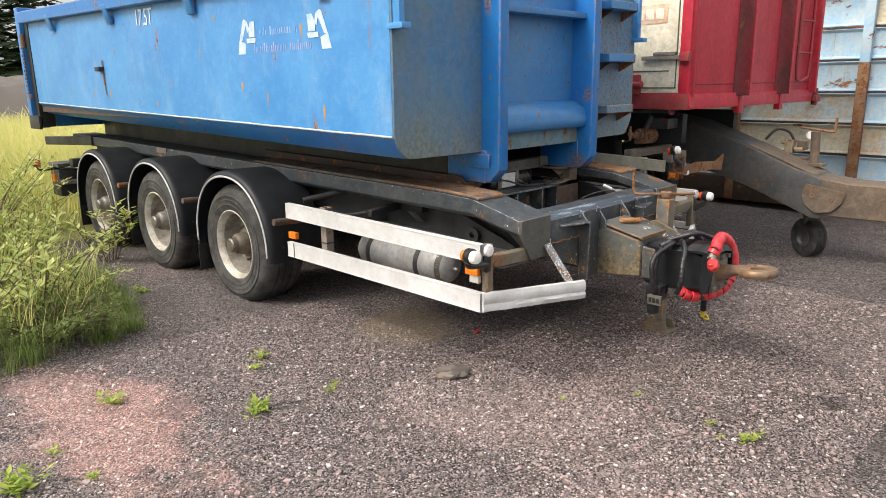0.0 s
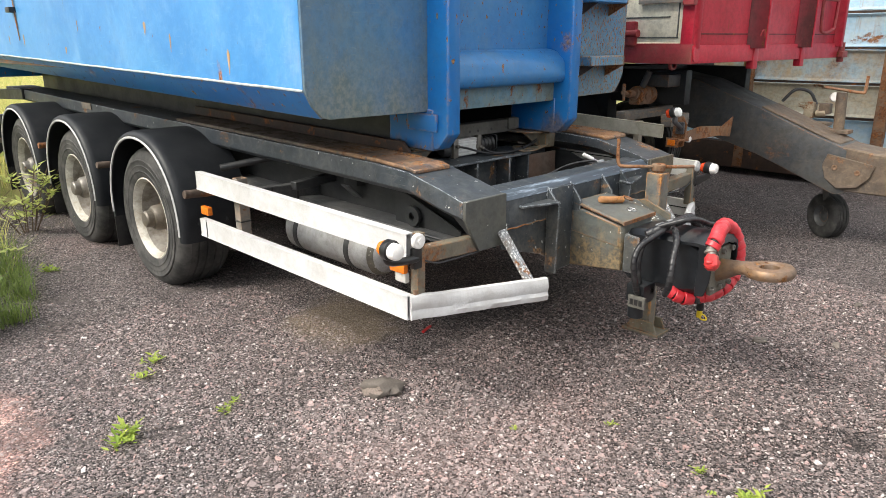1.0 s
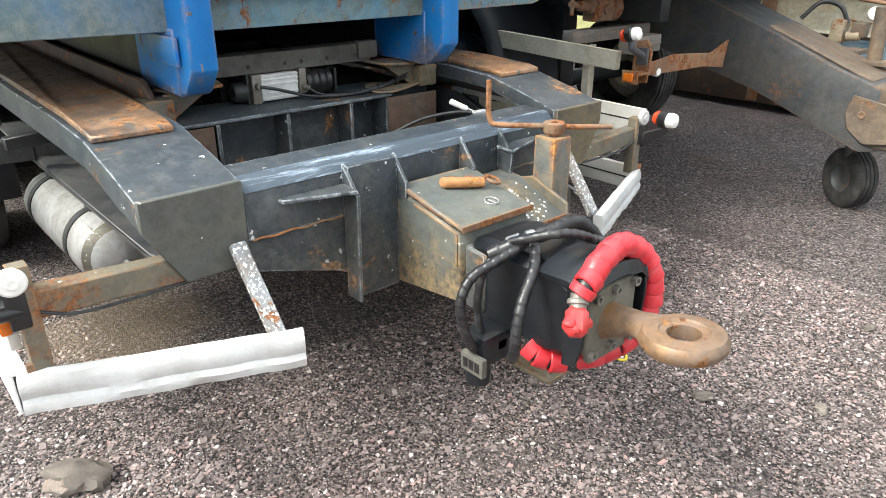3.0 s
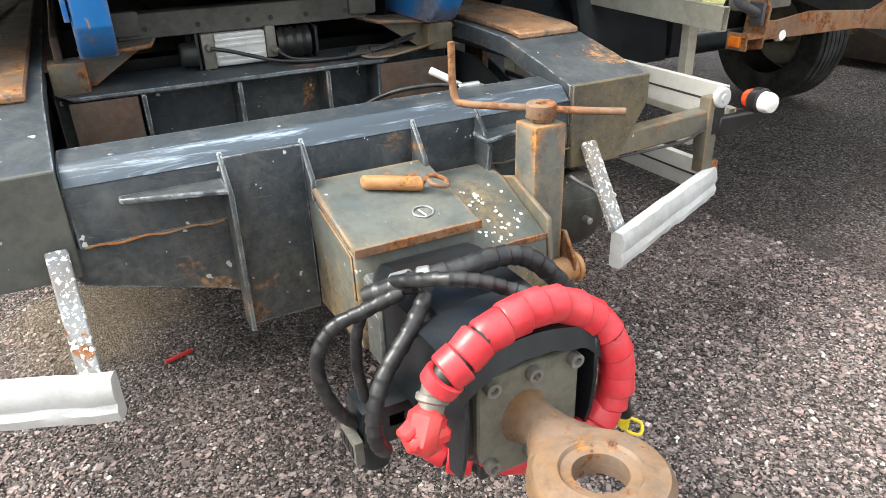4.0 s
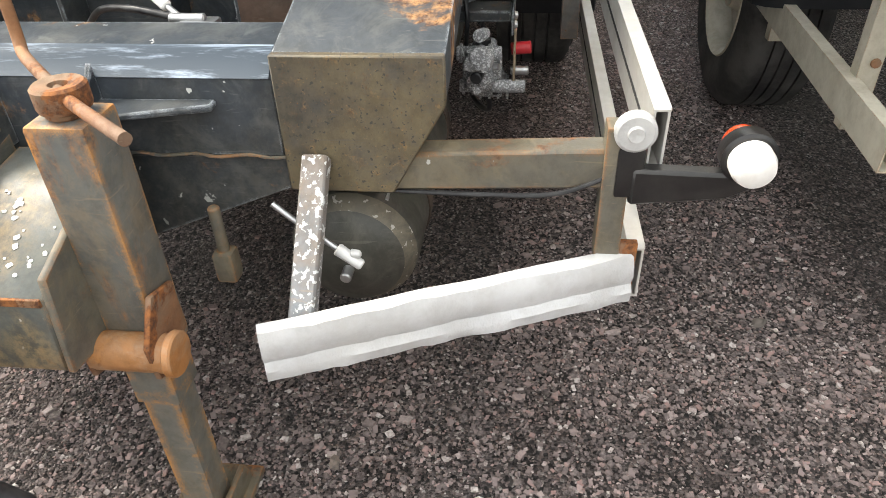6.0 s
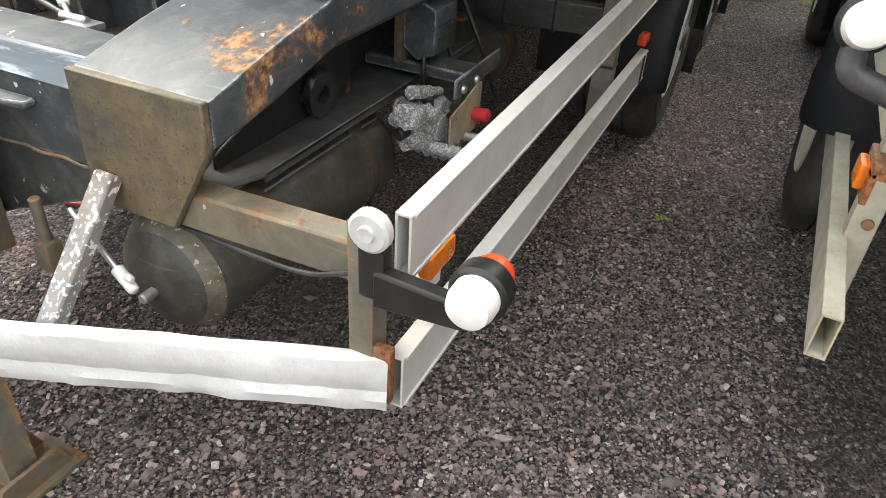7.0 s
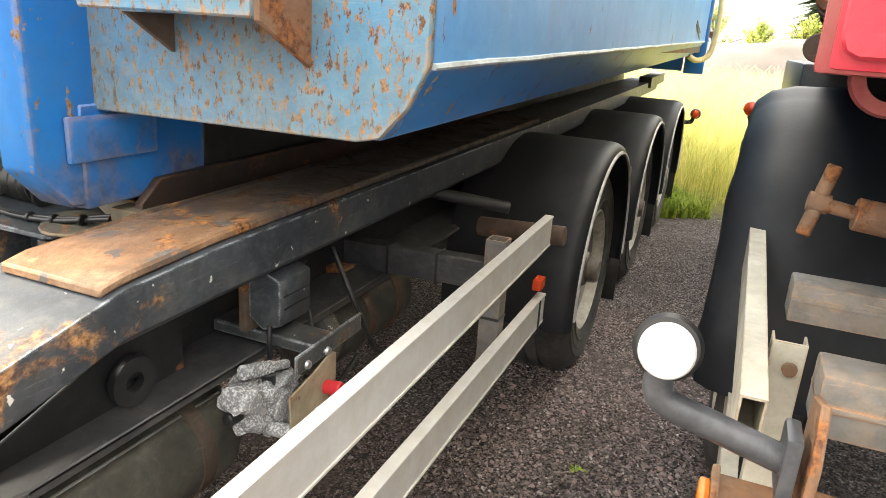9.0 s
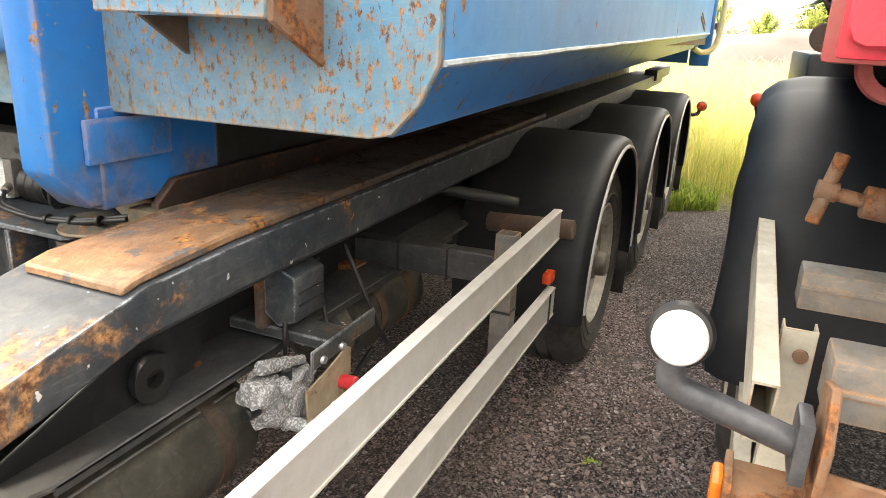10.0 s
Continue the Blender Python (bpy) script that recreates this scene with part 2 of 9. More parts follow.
M_CABLE = plain("black cable sleeve", (0.010, 0.010, 0.012), 0.36, second=(0.035, 0.035, 0.036), scale=30)
M_OILY = plain("oily black steel", (0.006, 0.0075, 0.0095), 0.30, second=(0.014, 0.0165, 0.020), scale=14, bump=0.15)
M_END_OLIVE = worn("olive grime on dark paint", (0.075, 0.078, 0.068), (0.115, 0.112, 0.092), 0.20, 9.0, 0.5, dirt=(0.05, 0.056, 0.06), dirt_amount=0.5, chips=((0.40, 0.40, 0.36), 0.72), bump=0.06, seed=41.0)
M_END_OCHRE = worn("ochre rust film on dark paint", (0.095, 0.078, 0.048), (0.165, 0.130, 0.072), 0.50, 38.0, 0.5, dirt=(0.045, 0.047, 0.050), dirt_amount=0.75, chips=((0.050, 0.046, 0.040), 0.62), chip_scale=120, bump=0.3, seed=43.0, rust_col=(0.34, 0.21, 0.09), rust_edge=0.24, dirt_lo=0.45, spots=0.45, soft=0.1)
M_FLANGE_DUST = worn("dusty grey flange paint", (0.030, 0.034, 0.039), (0.066, 0.069, 0.073), 0.26, 7.0, 0.42, dirt=(0.105, 0.102, 0.096), dirt_amount=0.5, bump=0.12, seed=31.0)
M_GRIMY = worn("grey paint under oily grime", (0.10, 0.098, 0.088), (0.15, 0.145, 0.125), 0.28, 8.0, 0.6, dirt=(0.05, 0.047, 0.042), dirt_amount=0.7, bump=0.12, seed=33.0)
M_REDHOSE = worn("faded red spiral wrap", (0.56, 0.022, 0.034), (0.50, 0.040, 0.048), 0.0, 12.0, 0.36, dirt=(0.55, 0.20, 0.20), dirt_amount=0.55, bump=0.05, seed=51.0, dirt_lo=0.50, mottle=0.12)
M_REDPLUG = plain("red plastic plug", (0.56, 0.026, 0.030), 0.4, second=(0.42, 0.05, 0.045), scale=22)
M_YELLOW = plain("yellow plastic tie", (0.75, 0.55, 0.03), 0.45)
M_CASTALU = plain("white cast aluminium", (0.72, 0.72, 0.71), 0.4, 0.1, second=(0.58, 0.58, 0.57), scale=20)
M_STEEL = plain("bright galvanised steel", (0.55, 0.56, 0.57), 0.35, 0.8, second=(0.38, 0.38, 0.38), scale=20)
M_WHITE = plain("white lamp lens", (0.86, 0.85, 0.82), 0.3, second=(0.76, 0.74, 0.70), scale=25, bump=0.03)
M_ORANGE = plain("orange lamp lens", (0.74, 0.20, 0.018), 0.25, second=(0.58, 0.13, 0.012), scale=30, bump=0.1)
M_REDLENS = plain("red lamp lens", (0.70, 0.07, 0.02), 0.25, scale=30)
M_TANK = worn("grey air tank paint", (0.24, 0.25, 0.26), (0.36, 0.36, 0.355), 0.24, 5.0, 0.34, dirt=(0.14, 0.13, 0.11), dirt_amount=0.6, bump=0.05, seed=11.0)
M_DOME = worn("weathered tank end with lime spots", (0.050, 0.052, 0.046), (0.10, 0.095, 0.078), 0.30, 7.0, 0.4, dirt=(0.20, 0.17, 0.12), dirt_amount=0.6, chips=((0.42, 0.40, 0.36), 0.64), chip_scale=70, bump=0.12, seed=91.0)
# far-side tanks, much darker than the near one
M_TANK_FAR = worn("dark olive grey of the far air tanks", (0.030, 0.032, 0.028), (0.050, 0.050, 0.042), 0.25, 5.0, 0.36, dirt=(0.11, 0.105, 0.085), dirt_amount=0.45, bump=0.05, seed=12.0)
M_RED = worn("red truck paint", (0.47, 0.010, 0.035), (0.54, 0.022, 0.048), 0.24, 8.0, 0.36, streak=0.5, dirt=(0.33, 0.040, 0.045), dirt_amount=0.35, bump=0.05, seed=1.9)
# dark red with the shade of the front wall's recesses painted in
M_RED_DARK = worn("dark red of shaded stakes and seams", (0.17, 0.014, 0.024), (0.23, 0.022, 0.03), 0.34, 9.0, 0.5, streak=0.35, dirt=(0.055, 0.025, 0.022), dirt_amount=0.75, bump=0.08, seed=34.0)
M_RED_DULL = worn("dull red frame paint", (0.36, 0.022, 0.036), (0.30, 0.035, 0.040), 0.34, 9.0, 0.45, dirt=(0.19, 0.08, 0.06), dirt_amount=0.5, bump=0.08, seed=4.9)
M_CREAM = worn("cream white body paint", (0.82, 0.77, 0.62), (0.76, 0.71, 0.57), 0.16, 7.0, 0.5, streak=0.6, dirt=(0.45, 0.38, 0.26), dirt_amount=0.35, bump=0.05, seed=2.9)
M_RUNS = plain("thin orange rust film on blue paint", (0.46, 0.26, 0.10), 0.7, second=(0.30, 0.27, 0.24), scale=40)
M_MARK = plain("faded orange mark paint", (0.62, 0.34, 0.22), 0.5, second=(0.72, 0.56, 0.42), scale=12)
M_CREAM_RAIL = worn("cream guard paint", (0.60, 0.57, 0.47), (0.50, 0.47, 0.38), 0.16, 11.0, 0.5, dirt=(0.30, 0.26, 0.18), dirt_amount=0.5, bump=0.05, seed=8.9, mottle=0.25, edge_col=(0.36, 0.22, 0.12), edge_r=0.005)
M_DRAWBAR = worn("brown-black drawbar paint", (0.036, 0.042, 0.050), (0.075, 0.080, 0.084), 0.34, 5.0, 0.42, dirt=(0.085, 0.073, 0.058), dirt_amount=0.5, bump=0.12, seed=5.9, edge_col=(0.24, 0.11, 0.05), edge_r=0.012, rust_edge=0.14, rust_col=(0.26, 0.13, 0.06))
M_DRAWBAR_RUST = worn("rusty drawbar end", (0.120, 0.084, 0.056), (0.072, 0.064, 0.058), 0.40, 5.0, 0.5, dirt=(0.19, 0.14, 0.095), dirt_amount=0.6, bump=0.2, seed=5.4, rust_edge=0.14, rust_col=(0.30, 0.145, 0.06))
M_GREYBAR = worn("weathered grey bar", (0.19, 0.188, 0.18), (0.135, 0.13, 0.12), 0.33, 12.0, 0.6, dirt=(0.25, 0.18, 0.12), dirt_amount=0.5, bump=0.15, seed=7.1, edge_col=(0.40, 0.22, 0.11), edge_r=0.008)
M_BOX_BLUE = worn("pale blue container paint", (0.26, 0.45, 0.63), (0.38, 0.54, 0.67), 0.40, 2.4, 0.5, streak=1.6, dirt=(0.50, 0.50, 0.44), dirt_amount=0.5, runs=0.7, mottle=0.2, bump=0.08, seed=13.0)
M_BOX_STAIN = worn("container paint under brown rust stains", (0.34, 0.47, 0.56), (0.44, 0.40, 0.30), 0.62, 1.9, 0.55, streak=0.8, dirt=(0.40, 0.27, 0.14), dirt_amount=0.8, bump=0.1, seed=81.0, rust_col=(0.36, 0.18, 0.07), rust_edge=0.22)
M_BOX_CREAM = worn("cream container paint", (0.60, 0.57, 0.45), (0.50, 0.50, 0.44), 0.44, 2.0, 0.5, streak=2.0, dirt=(0.42, 0.30, 0.17), dirt_amount=0.6, bump=0.08, seed=14.0)
M_WHITE_PAINT = plain("white lettering paint", (0.82, 0.82, 0.80), 0.5)
M_LOGO = plain("faded violet lettering paint", (0.27, 0.40, 0.66), 0.5, second=(0.11, 0.32, 0.62), scale=14)
M_LOGO_RED = plain("faded pink lettering paint", (0.33, 0.38, 0.62), 0.5, second=(0.13, 0.31, 0.60), scale=14)
M_DIGGER = plain("faded white lettering paint", (0.56, 0.64, 0.76), 0.5, second=(0.34, 0.50, 0.70), scale=22)
M_FLANGE = worn("olive grey flange paint", (0.19, 0.185, 0.15), (0.14, 0.135, 0.11), 0.30, 8.0, 0.42, dirt=(0.08, 0.07, 0.05), dirt_amount=0.6, bump=0.1, seed=24.0)
M_LINE = worn("pale weld line paint", (0.62, 0.70, 0.74), (0.50, 0.60, 0.66), 0.18, 9.0, 0.45, bump=0.05, seed=15.0)
M_HOSE_Y = plain("yellowed ribbed hose", (0.55, 0.48, 0.25), 0.5)


def pink_patch(n, l, v):
    """A spill of pink crushed granite near the verge, with a ragged edge, and faint traces elsewhere."""
    d = n.new("ShaderNodeVectorMath")
    d.operation = "DISTANCE"
    mp = n.new("ShaderNodeMapping")
    mp.inputs["Scale"].default_value, mp.inputs["Rotation"].default_value = (0.62, 1.5, 0.0), (0, 0, radians(-35))
    l.new(v, mp.inputs["Vector"])
    l.new(mp.outputs[0], d.inputs[0])
    c = Matrix.Rotation(radians(-35), 3, "Z") @ Vector((-1.28 * 0.62, -2.84 * 1.5, 0))
    d.inputs[1].default_value = c
    s = n.new("ShaderNodeMath")
    s.operation = "MULTIPLY_ADD"
    s.inputs[1].default_value, s.inputs[2].default_value = -1.45, 1.0
    l.new(d.outputs["Value"], s.inputs[0])
    a = n.new("ShaderNodeMath")
    a.operation = "ADD"
    l.new(s.outputs[0], a.inputs[0])
    l.new(product(n, l, noisy(n, l, v, 2.2, 8, 0.68), 1.9), a.inputs[1])
    near = ramp(n, l, a.outputs[0], 0.95, 1.55)
    d2 = n.new("ShaderNodeVectorMath")
    d2.operation = "DISTANCE"
    d2.inputs[1].default_value = (1.75, -2.35, 0.0)
    l.new(v, d2.inputs[0])
    s2 = n.new("ShaderNodeMath")
    s2.operation = "MULTIPLY_ADD"
    s2.inputs[1].default_value, s2.inputs[2].default_value = -0.75, 1.0
    l.new(d2.outputs["Value"], s2.inputs[0])
    a2 = n.new("ShaderNodeMath")
    a2.operation = "ADD"
    l.new(s2.outputs[0], a2.inputs[0])
    l.new(product(n, l, noisy(n, l, v, 1.7, 8, 0.68), 1.6), a2.inputs[1])
    near2 = product(n, l, ramp(n, l, a2.outputs[0], 0.80, 1.9), 0.6)
    m2 = n.new("ShaderNodeMath")
    m2.operation = "MAXIMUM"
    l.new(near, m2.inputs[0])
    l.new(near2, m2.inputs[1])
    near = m2.outputs[0]
    far = product(n, l, ramp(n, l, noisy(n, l, v, 0.55, 4, 0.5, 0.5), 0.52, 0.68), 0.17)
    m = n.new("ShaderNodeMath")
    m.operation = "MAXIMUM"
    l.new(near, m.inputs[0])
    l.new(far, m.inputs[1])
    return m.outputs[0]


def sunlit_sand(n, l, v):
    """A tan patch under the near guard: pale sand, with warm sunlight put into its colour."""
    d = n.new("ShaderNodeVectorMath")
    d.operation = "DISTANCE"
    d.inputs[1].default_value = (-1.22, -0.74, 0.0)
    l.new(v, d.inputs[0])
    s = n.new("ShaderNodeMath")
    s.operation = "MULTIPLY_ADD"
    s.inputs[1].default_value, s.inputs[2].default_value = -1.7, 1.0
    l.new(d.outputs["Value"], s.inputs[0])
    a = n.new("ShaderNodeMath")
    a.operation = "ADD"
    l.new(s.outputs[0], a.inputs[0])
    l.new(noisy(n, l, v, 3.0, 7, 0.65), a.inputs[1])
    return product(n, l, ramp(n, l, a.outputs[0], 0.70, 1.15), 0.62)


def damp_and_shade(n, l, v):
    """Gravel round the drawbar darkened by oily drips and painted container shade, with a ragged edge, damp gravel
    between the trailers, and small soaked spots.
    """
    # round the drawbar the container's shade is put into the gravel colour
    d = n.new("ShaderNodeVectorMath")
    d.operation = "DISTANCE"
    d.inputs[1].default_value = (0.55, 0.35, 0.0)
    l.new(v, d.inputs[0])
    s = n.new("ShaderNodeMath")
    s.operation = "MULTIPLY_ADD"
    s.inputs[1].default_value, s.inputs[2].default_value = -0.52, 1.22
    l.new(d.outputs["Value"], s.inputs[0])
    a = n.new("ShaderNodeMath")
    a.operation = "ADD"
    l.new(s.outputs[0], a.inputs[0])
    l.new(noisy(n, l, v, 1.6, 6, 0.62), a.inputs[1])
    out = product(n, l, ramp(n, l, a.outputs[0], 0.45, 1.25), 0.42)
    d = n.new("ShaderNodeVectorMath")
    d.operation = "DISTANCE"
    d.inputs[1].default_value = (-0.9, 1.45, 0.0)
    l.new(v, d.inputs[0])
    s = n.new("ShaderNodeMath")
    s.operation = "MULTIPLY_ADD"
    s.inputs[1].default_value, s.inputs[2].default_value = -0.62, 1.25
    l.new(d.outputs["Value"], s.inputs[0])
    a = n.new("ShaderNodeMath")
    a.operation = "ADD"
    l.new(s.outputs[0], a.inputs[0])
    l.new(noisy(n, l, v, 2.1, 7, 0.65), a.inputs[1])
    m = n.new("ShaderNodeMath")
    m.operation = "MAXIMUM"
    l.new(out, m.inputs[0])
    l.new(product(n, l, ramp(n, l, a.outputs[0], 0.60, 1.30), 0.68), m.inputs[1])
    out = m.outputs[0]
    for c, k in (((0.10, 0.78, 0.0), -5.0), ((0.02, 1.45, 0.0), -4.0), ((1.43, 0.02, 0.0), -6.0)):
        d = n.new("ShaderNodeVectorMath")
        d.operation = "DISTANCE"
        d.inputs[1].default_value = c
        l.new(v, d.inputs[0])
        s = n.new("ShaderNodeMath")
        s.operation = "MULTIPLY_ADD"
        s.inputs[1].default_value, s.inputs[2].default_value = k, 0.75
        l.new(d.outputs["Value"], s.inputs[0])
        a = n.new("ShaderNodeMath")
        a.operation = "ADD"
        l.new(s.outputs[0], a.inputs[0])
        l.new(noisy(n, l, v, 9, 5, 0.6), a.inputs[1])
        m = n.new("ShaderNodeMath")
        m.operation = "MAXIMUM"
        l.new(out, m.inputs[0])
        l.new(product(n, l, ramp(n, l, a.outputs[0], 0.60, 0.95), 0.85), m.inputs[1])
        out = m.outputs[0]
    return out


def gravel_material():
    m, n, l, p = nodes_of("crushed stone gravel")
    v = where(n, l)
    vo = n.new("ShaderNodeTexVoronoi")
    vo.inputs["Scale"].default_value, vo.inputs["Randomness"].default_value = 135, 1.0
    l.new(v, vo.inputs["Vector"])
    sep = n.new("ShaderNodeSeparateColor")
    l.new(vo.outputs["Color"], sep.inputs[0])
    g = n.new("ShaderNodeValToRGB")
    e = g.color_ramp.elements
    e[0].position, e[0].color = 0.0, (0.014, 0.012, 0.012, 1)
    e[1].position, e[1].color = 1.0, (0.66, 0.61, 0.59, 1)
    for pos, c in ((0.35, (0.092, 0.078, 0.076, 1)), (0.62, (0.245, 0.207, 0.203, 1)), (0.86, (0.32, 0.25, 0.233, 1))):
        x = e.new(pos)
        x.color = c
    l.new(sep.outputs[0], g.inputs[0])
    sand = mixed(n, l, ramp(n, l, noisy(n, l, v, 130, 5, 0.7), 0.35, 0.65), (0.06, 0.05, 0.049), (0.24, 0.20, 0.19))
    fine = mixed(n, l, ramp(n, l, noisy(n, l, v, 3.1, 6, 0.6), 0.52, 0.72), g.outputs[0], sand)
    fine = mixed(n, l, product(n, l, ramp(n, l, noisy(n, l, v, 34, 6, 0.75), 0.50, 0.64), 0.80), fine, (0.022, 0.019, 0.018))
    pink = n.new("ShaderNodeMix")
    pink.data_type, pink.blend_type = "RGBA", "MULTIPLY"
    pink.inputs[7].default_value = (2.5, 1.72, 1.56, 1)
    l.new(pink_patch(n, l, v), pink.inputs[0])
    l.new(fine, pink.inputs[6])
    col = mixed(n, l, product(n, l, pink_patch(n, l, v), 0.22), pink.outputs[2], (0.62, 0.42, 0.38))
    col = mixed(n, l, sunlit_sand(n, l, v), col, mixed(n, l, ramp(n, l, noisy(n, l, v, 90, 5, 0.7), 0.35, 0.65), (0.17, 0.12, 0.075), (0.46, 0.36, 0.24)))
    damp = product(n, l, ramp(n, l, noisy(n, l, v, 1.2, 5, 0.55), 0.52, 0.70), 0.5)
    for darkening, k in ((damp, 0.55), (damp_and_shade(n, l, v), 0.38)):
        dimmed = n.new("ShaderNodeMix")
        dimmed.data_type, dimmed.blend_type = "RGBA", "MULTIPLY"
        dimmed.inputs[7].default_value = (k, k * 0.91, k * 0.86, 1)
        l.new(darkening, dimmed.inputs[0])
        l.new(col, dimmed.inputs[6])
        col = dimmed.outputs[2]
    sx = n.new("ShaderNodeSeparateXYZ")
    l.new(v, sx.inputs[0])
    edge = n.new("ShaderNodeMath")
    edge.operation = "MULTIPLY_ADD"
    edge.inputs[1].default_value = -1.0
    l.new(sx.outputs[0], edge.inputs[0])
    l.new(noisy(n, l, v, 1.5, 4), edge.inputs[2])
    soil = mixed(n, l, noisy(n, l, v, 6, 6), (0.20, 0.22, 0.06), (0.40, 0.36, 0.14))
    col = mixed(n, l, ramp(n, l, edge.outputs[0], 6.7, 7.1), col, soil)
    l.new(col, p.inputs["Base Color"])
    p.inputs["Roughness"].default_value = 0.9
    small = n.new("ShaderNodeTexVoronoi")
    small.inputs["Scale"].default_value = 290
    l.new(v, small.inputs["Vector"])
    s2 = n.new("ShaderNodeSeparateColor")
    l.new(small.outputs["Color"], s2.inputs[0])
    h = n.new("ShaderNodeMath")
    h.operation = "ADD"
    l.new(product(n, l, sep.outputs[1], 0.40), h.inputs[0])
    l.new(product(n, l, s2.outputs[0], 0.35), h.inputs[1])
    h2 = n.new("ShaderNodeMath")
    h2.operation = "ADD"
    l.new(h.outputs[0], h2.inputs[0])
    l.new(product(n, l, noisy(n, l, v, 160, 4), 0.5), h2.inputs[1])
    h3 = n.new("ShaderNodeMath")
    h3.operation = "SUBTRACT"
    l.new(h2.outputs[0], h3.inputs[0])
    l.new(product(n, l, vo.outputs["Distance"], 0.9), h3.inputs[1])
    bumped(n, l, p, h3.outputs[0], 1.0, 0.016)
    return m


def stone_material(name, lo, mid, hi, rough=0.85):
    m, n, l, p = nodes_of(name)
    g = n.new("ShaderNodeNewGeometry")
    r = n.new("ShaderNodeValToRGB")
    e = r.color_ramp.elements
    e[0].position, e[0].color = 0.0, (*lo, 1)
    e[1].position, e[1].color = 1.0, (*hi, 1)
    for pos, k in ((0.45, (0.55, 0.54, 0.55)), (0.70, (1.0, 0.96, 0.96)), (0.78, (1.25, 0.95, 0.90)), (0.90, (1.25, 1.25, 1.25))):
        x = e.new(pos)
        x.color = (mid[0] * k[0], mid[1] * k[1], mid[2] * k[2], 1)
    l.new(g.outputs["Random Per Island"], r.inputs[0])
    f = noisy(n, l, g.outputs["Position"], 120, 4)
    shade = r.outputs[0]
    if name == "loose gravel stones":
        shade = mixed(n, l, product(n, l, pink_patch(n, l, g.outputs["Position"]), 0.45), shade, (0.80, 0.56, 0.51))
        shade = mixed(n, l, product(n, l, sunlit_sand(n, l, g.outputs["Position"]), 0.6), shade, (0.46, 0.36, 0.25))
        # loose stones take the same damp and painted shade
        dimmed = n.new("ShaderNodeMix")
        dimmed.data_type, dimmed.blend_type = "RGBA", "MULTIPLY"
        dimmed.inputs[7].default_value = (0.44, 0.405, 0.385, 1)
        l.new(damp_and_shade(n, l, g.outputs["Position"]), dimmed.inputs[0])
        l.new(shade, dimmed.inputs[6])
        shade = dimmed.outputs[2]
    l.new(mixed(n, l, ramp(n, l, f, 0.3, 0.8), shade, tuple(c * 0.55 for c in mid)), p.inputs["Base Color"])
    p.inputs["Roughness"].default_value = rough
    bumped(n, l, p, f, 0.4, 0.003)
    return m


def leaf_material(name, lo, hi, rough=0.6):
    """Blades and leaves: two greens by island, a little light through them."""
    m, n, l, p = nodes_of(name)
    g = n.new("ShaderNodeNewGeometry")
    patch = noisy(n, l, g.outputs["Position"], 0.8, 3)
    a = mixed(n, l, g.outputs["Random Per Island"], lo, hi)
    l.new(mixed(n, l, product(n, l, ramp(n, l, patch, 0.4, 0.65), 0.5), a, hi), p.inputs["Base Color"])
    p.inputs["Roughness"].default_value = rough
    tr = n.new("ShaderNodeBsdfTranslucent")
    l.new(a, tr.inputs["Color"])
    mx = n.new("ShaderNodeMixShader")
    mx.inputs[0].default_value = 0.42
    l.new(p.outputs[0], mx.inputs[1])
    l.new(tr.outputs[0], mx.inputs[2])
    l.new(mx.outputs[0], n["Material Output"].inputs["Surface"])
    return m


M_PIVOT = worn("bright orange rust on grey steel", (0.36, 0.17, 0.065), (0.46, 0.19, 0.05), 0.55, 8.0, 0.55, dirt=(0.26, 0.22, 0.17), dirt_amount=0.25, bump=0.2, seed=61.0, rust_col=(0.52, 0.22, 0.05), rust_edge=0.15)
M_ARM = plain("grey weathered rubber arm", (0.045, 0.047, 0.052), 0.34, second=(0.10, 0.10, 0.105), scale=18, bump=0.1)
M_CAST = worn("whitened corroded casting", (0.20, 0.205, 0.215), (0.29, 0.295, 0.30), 0.24, 16.0, 0.6, dirt=(0.30, 0.31, 0.32), dirt_amount=0.7, chips=((0.50, 0.51, 0.52), 0.52), chip_scale=190, bump=0.3, seed=19.0, dirt_lo=0.44, mottle=0.5)
M_BEIGE = worn("cream paint rusting through", (0.42, 0.36, 0.26), (0.30, 0.22, 0.14), 0.50, 12.0, 0.5, dirt=(0.15, 0.11, 0.07), dirt_amount=0.5, bump=0.1, seed=20.0)
def streaked():
    """Dark paint with pale blue streaks: the sky's reflection on the beam's edge, put into the colour."""
    m, n, l, p = nodes_of("pale blue sky sheen on the edge")
    v = where(n, l, (26, 3.2, 26))
    f = noisy(n, l, v, 1.0, 8, 0.7, 0.6)
    col = mixed(n, l, ramp(n, l, f, 0.50, 0.68), (0.060, 0.078, 0.10), (0.34, 0.41, 0.50))
    l.new(mixed(n, l, ramp(n, l, noisy(n, l, where(n, l), 14, 6), 0.66, 0.70), col, (0.20, 0.14, 0.08)), p.inputs["Base Color"])
    p.inputs["Roughness"].default_value = 0.5
    p.inputs["Specular IOR Level"].default_value = 0.3
    bumped(n, l, p, f, 0.3, 0.004)
    return m


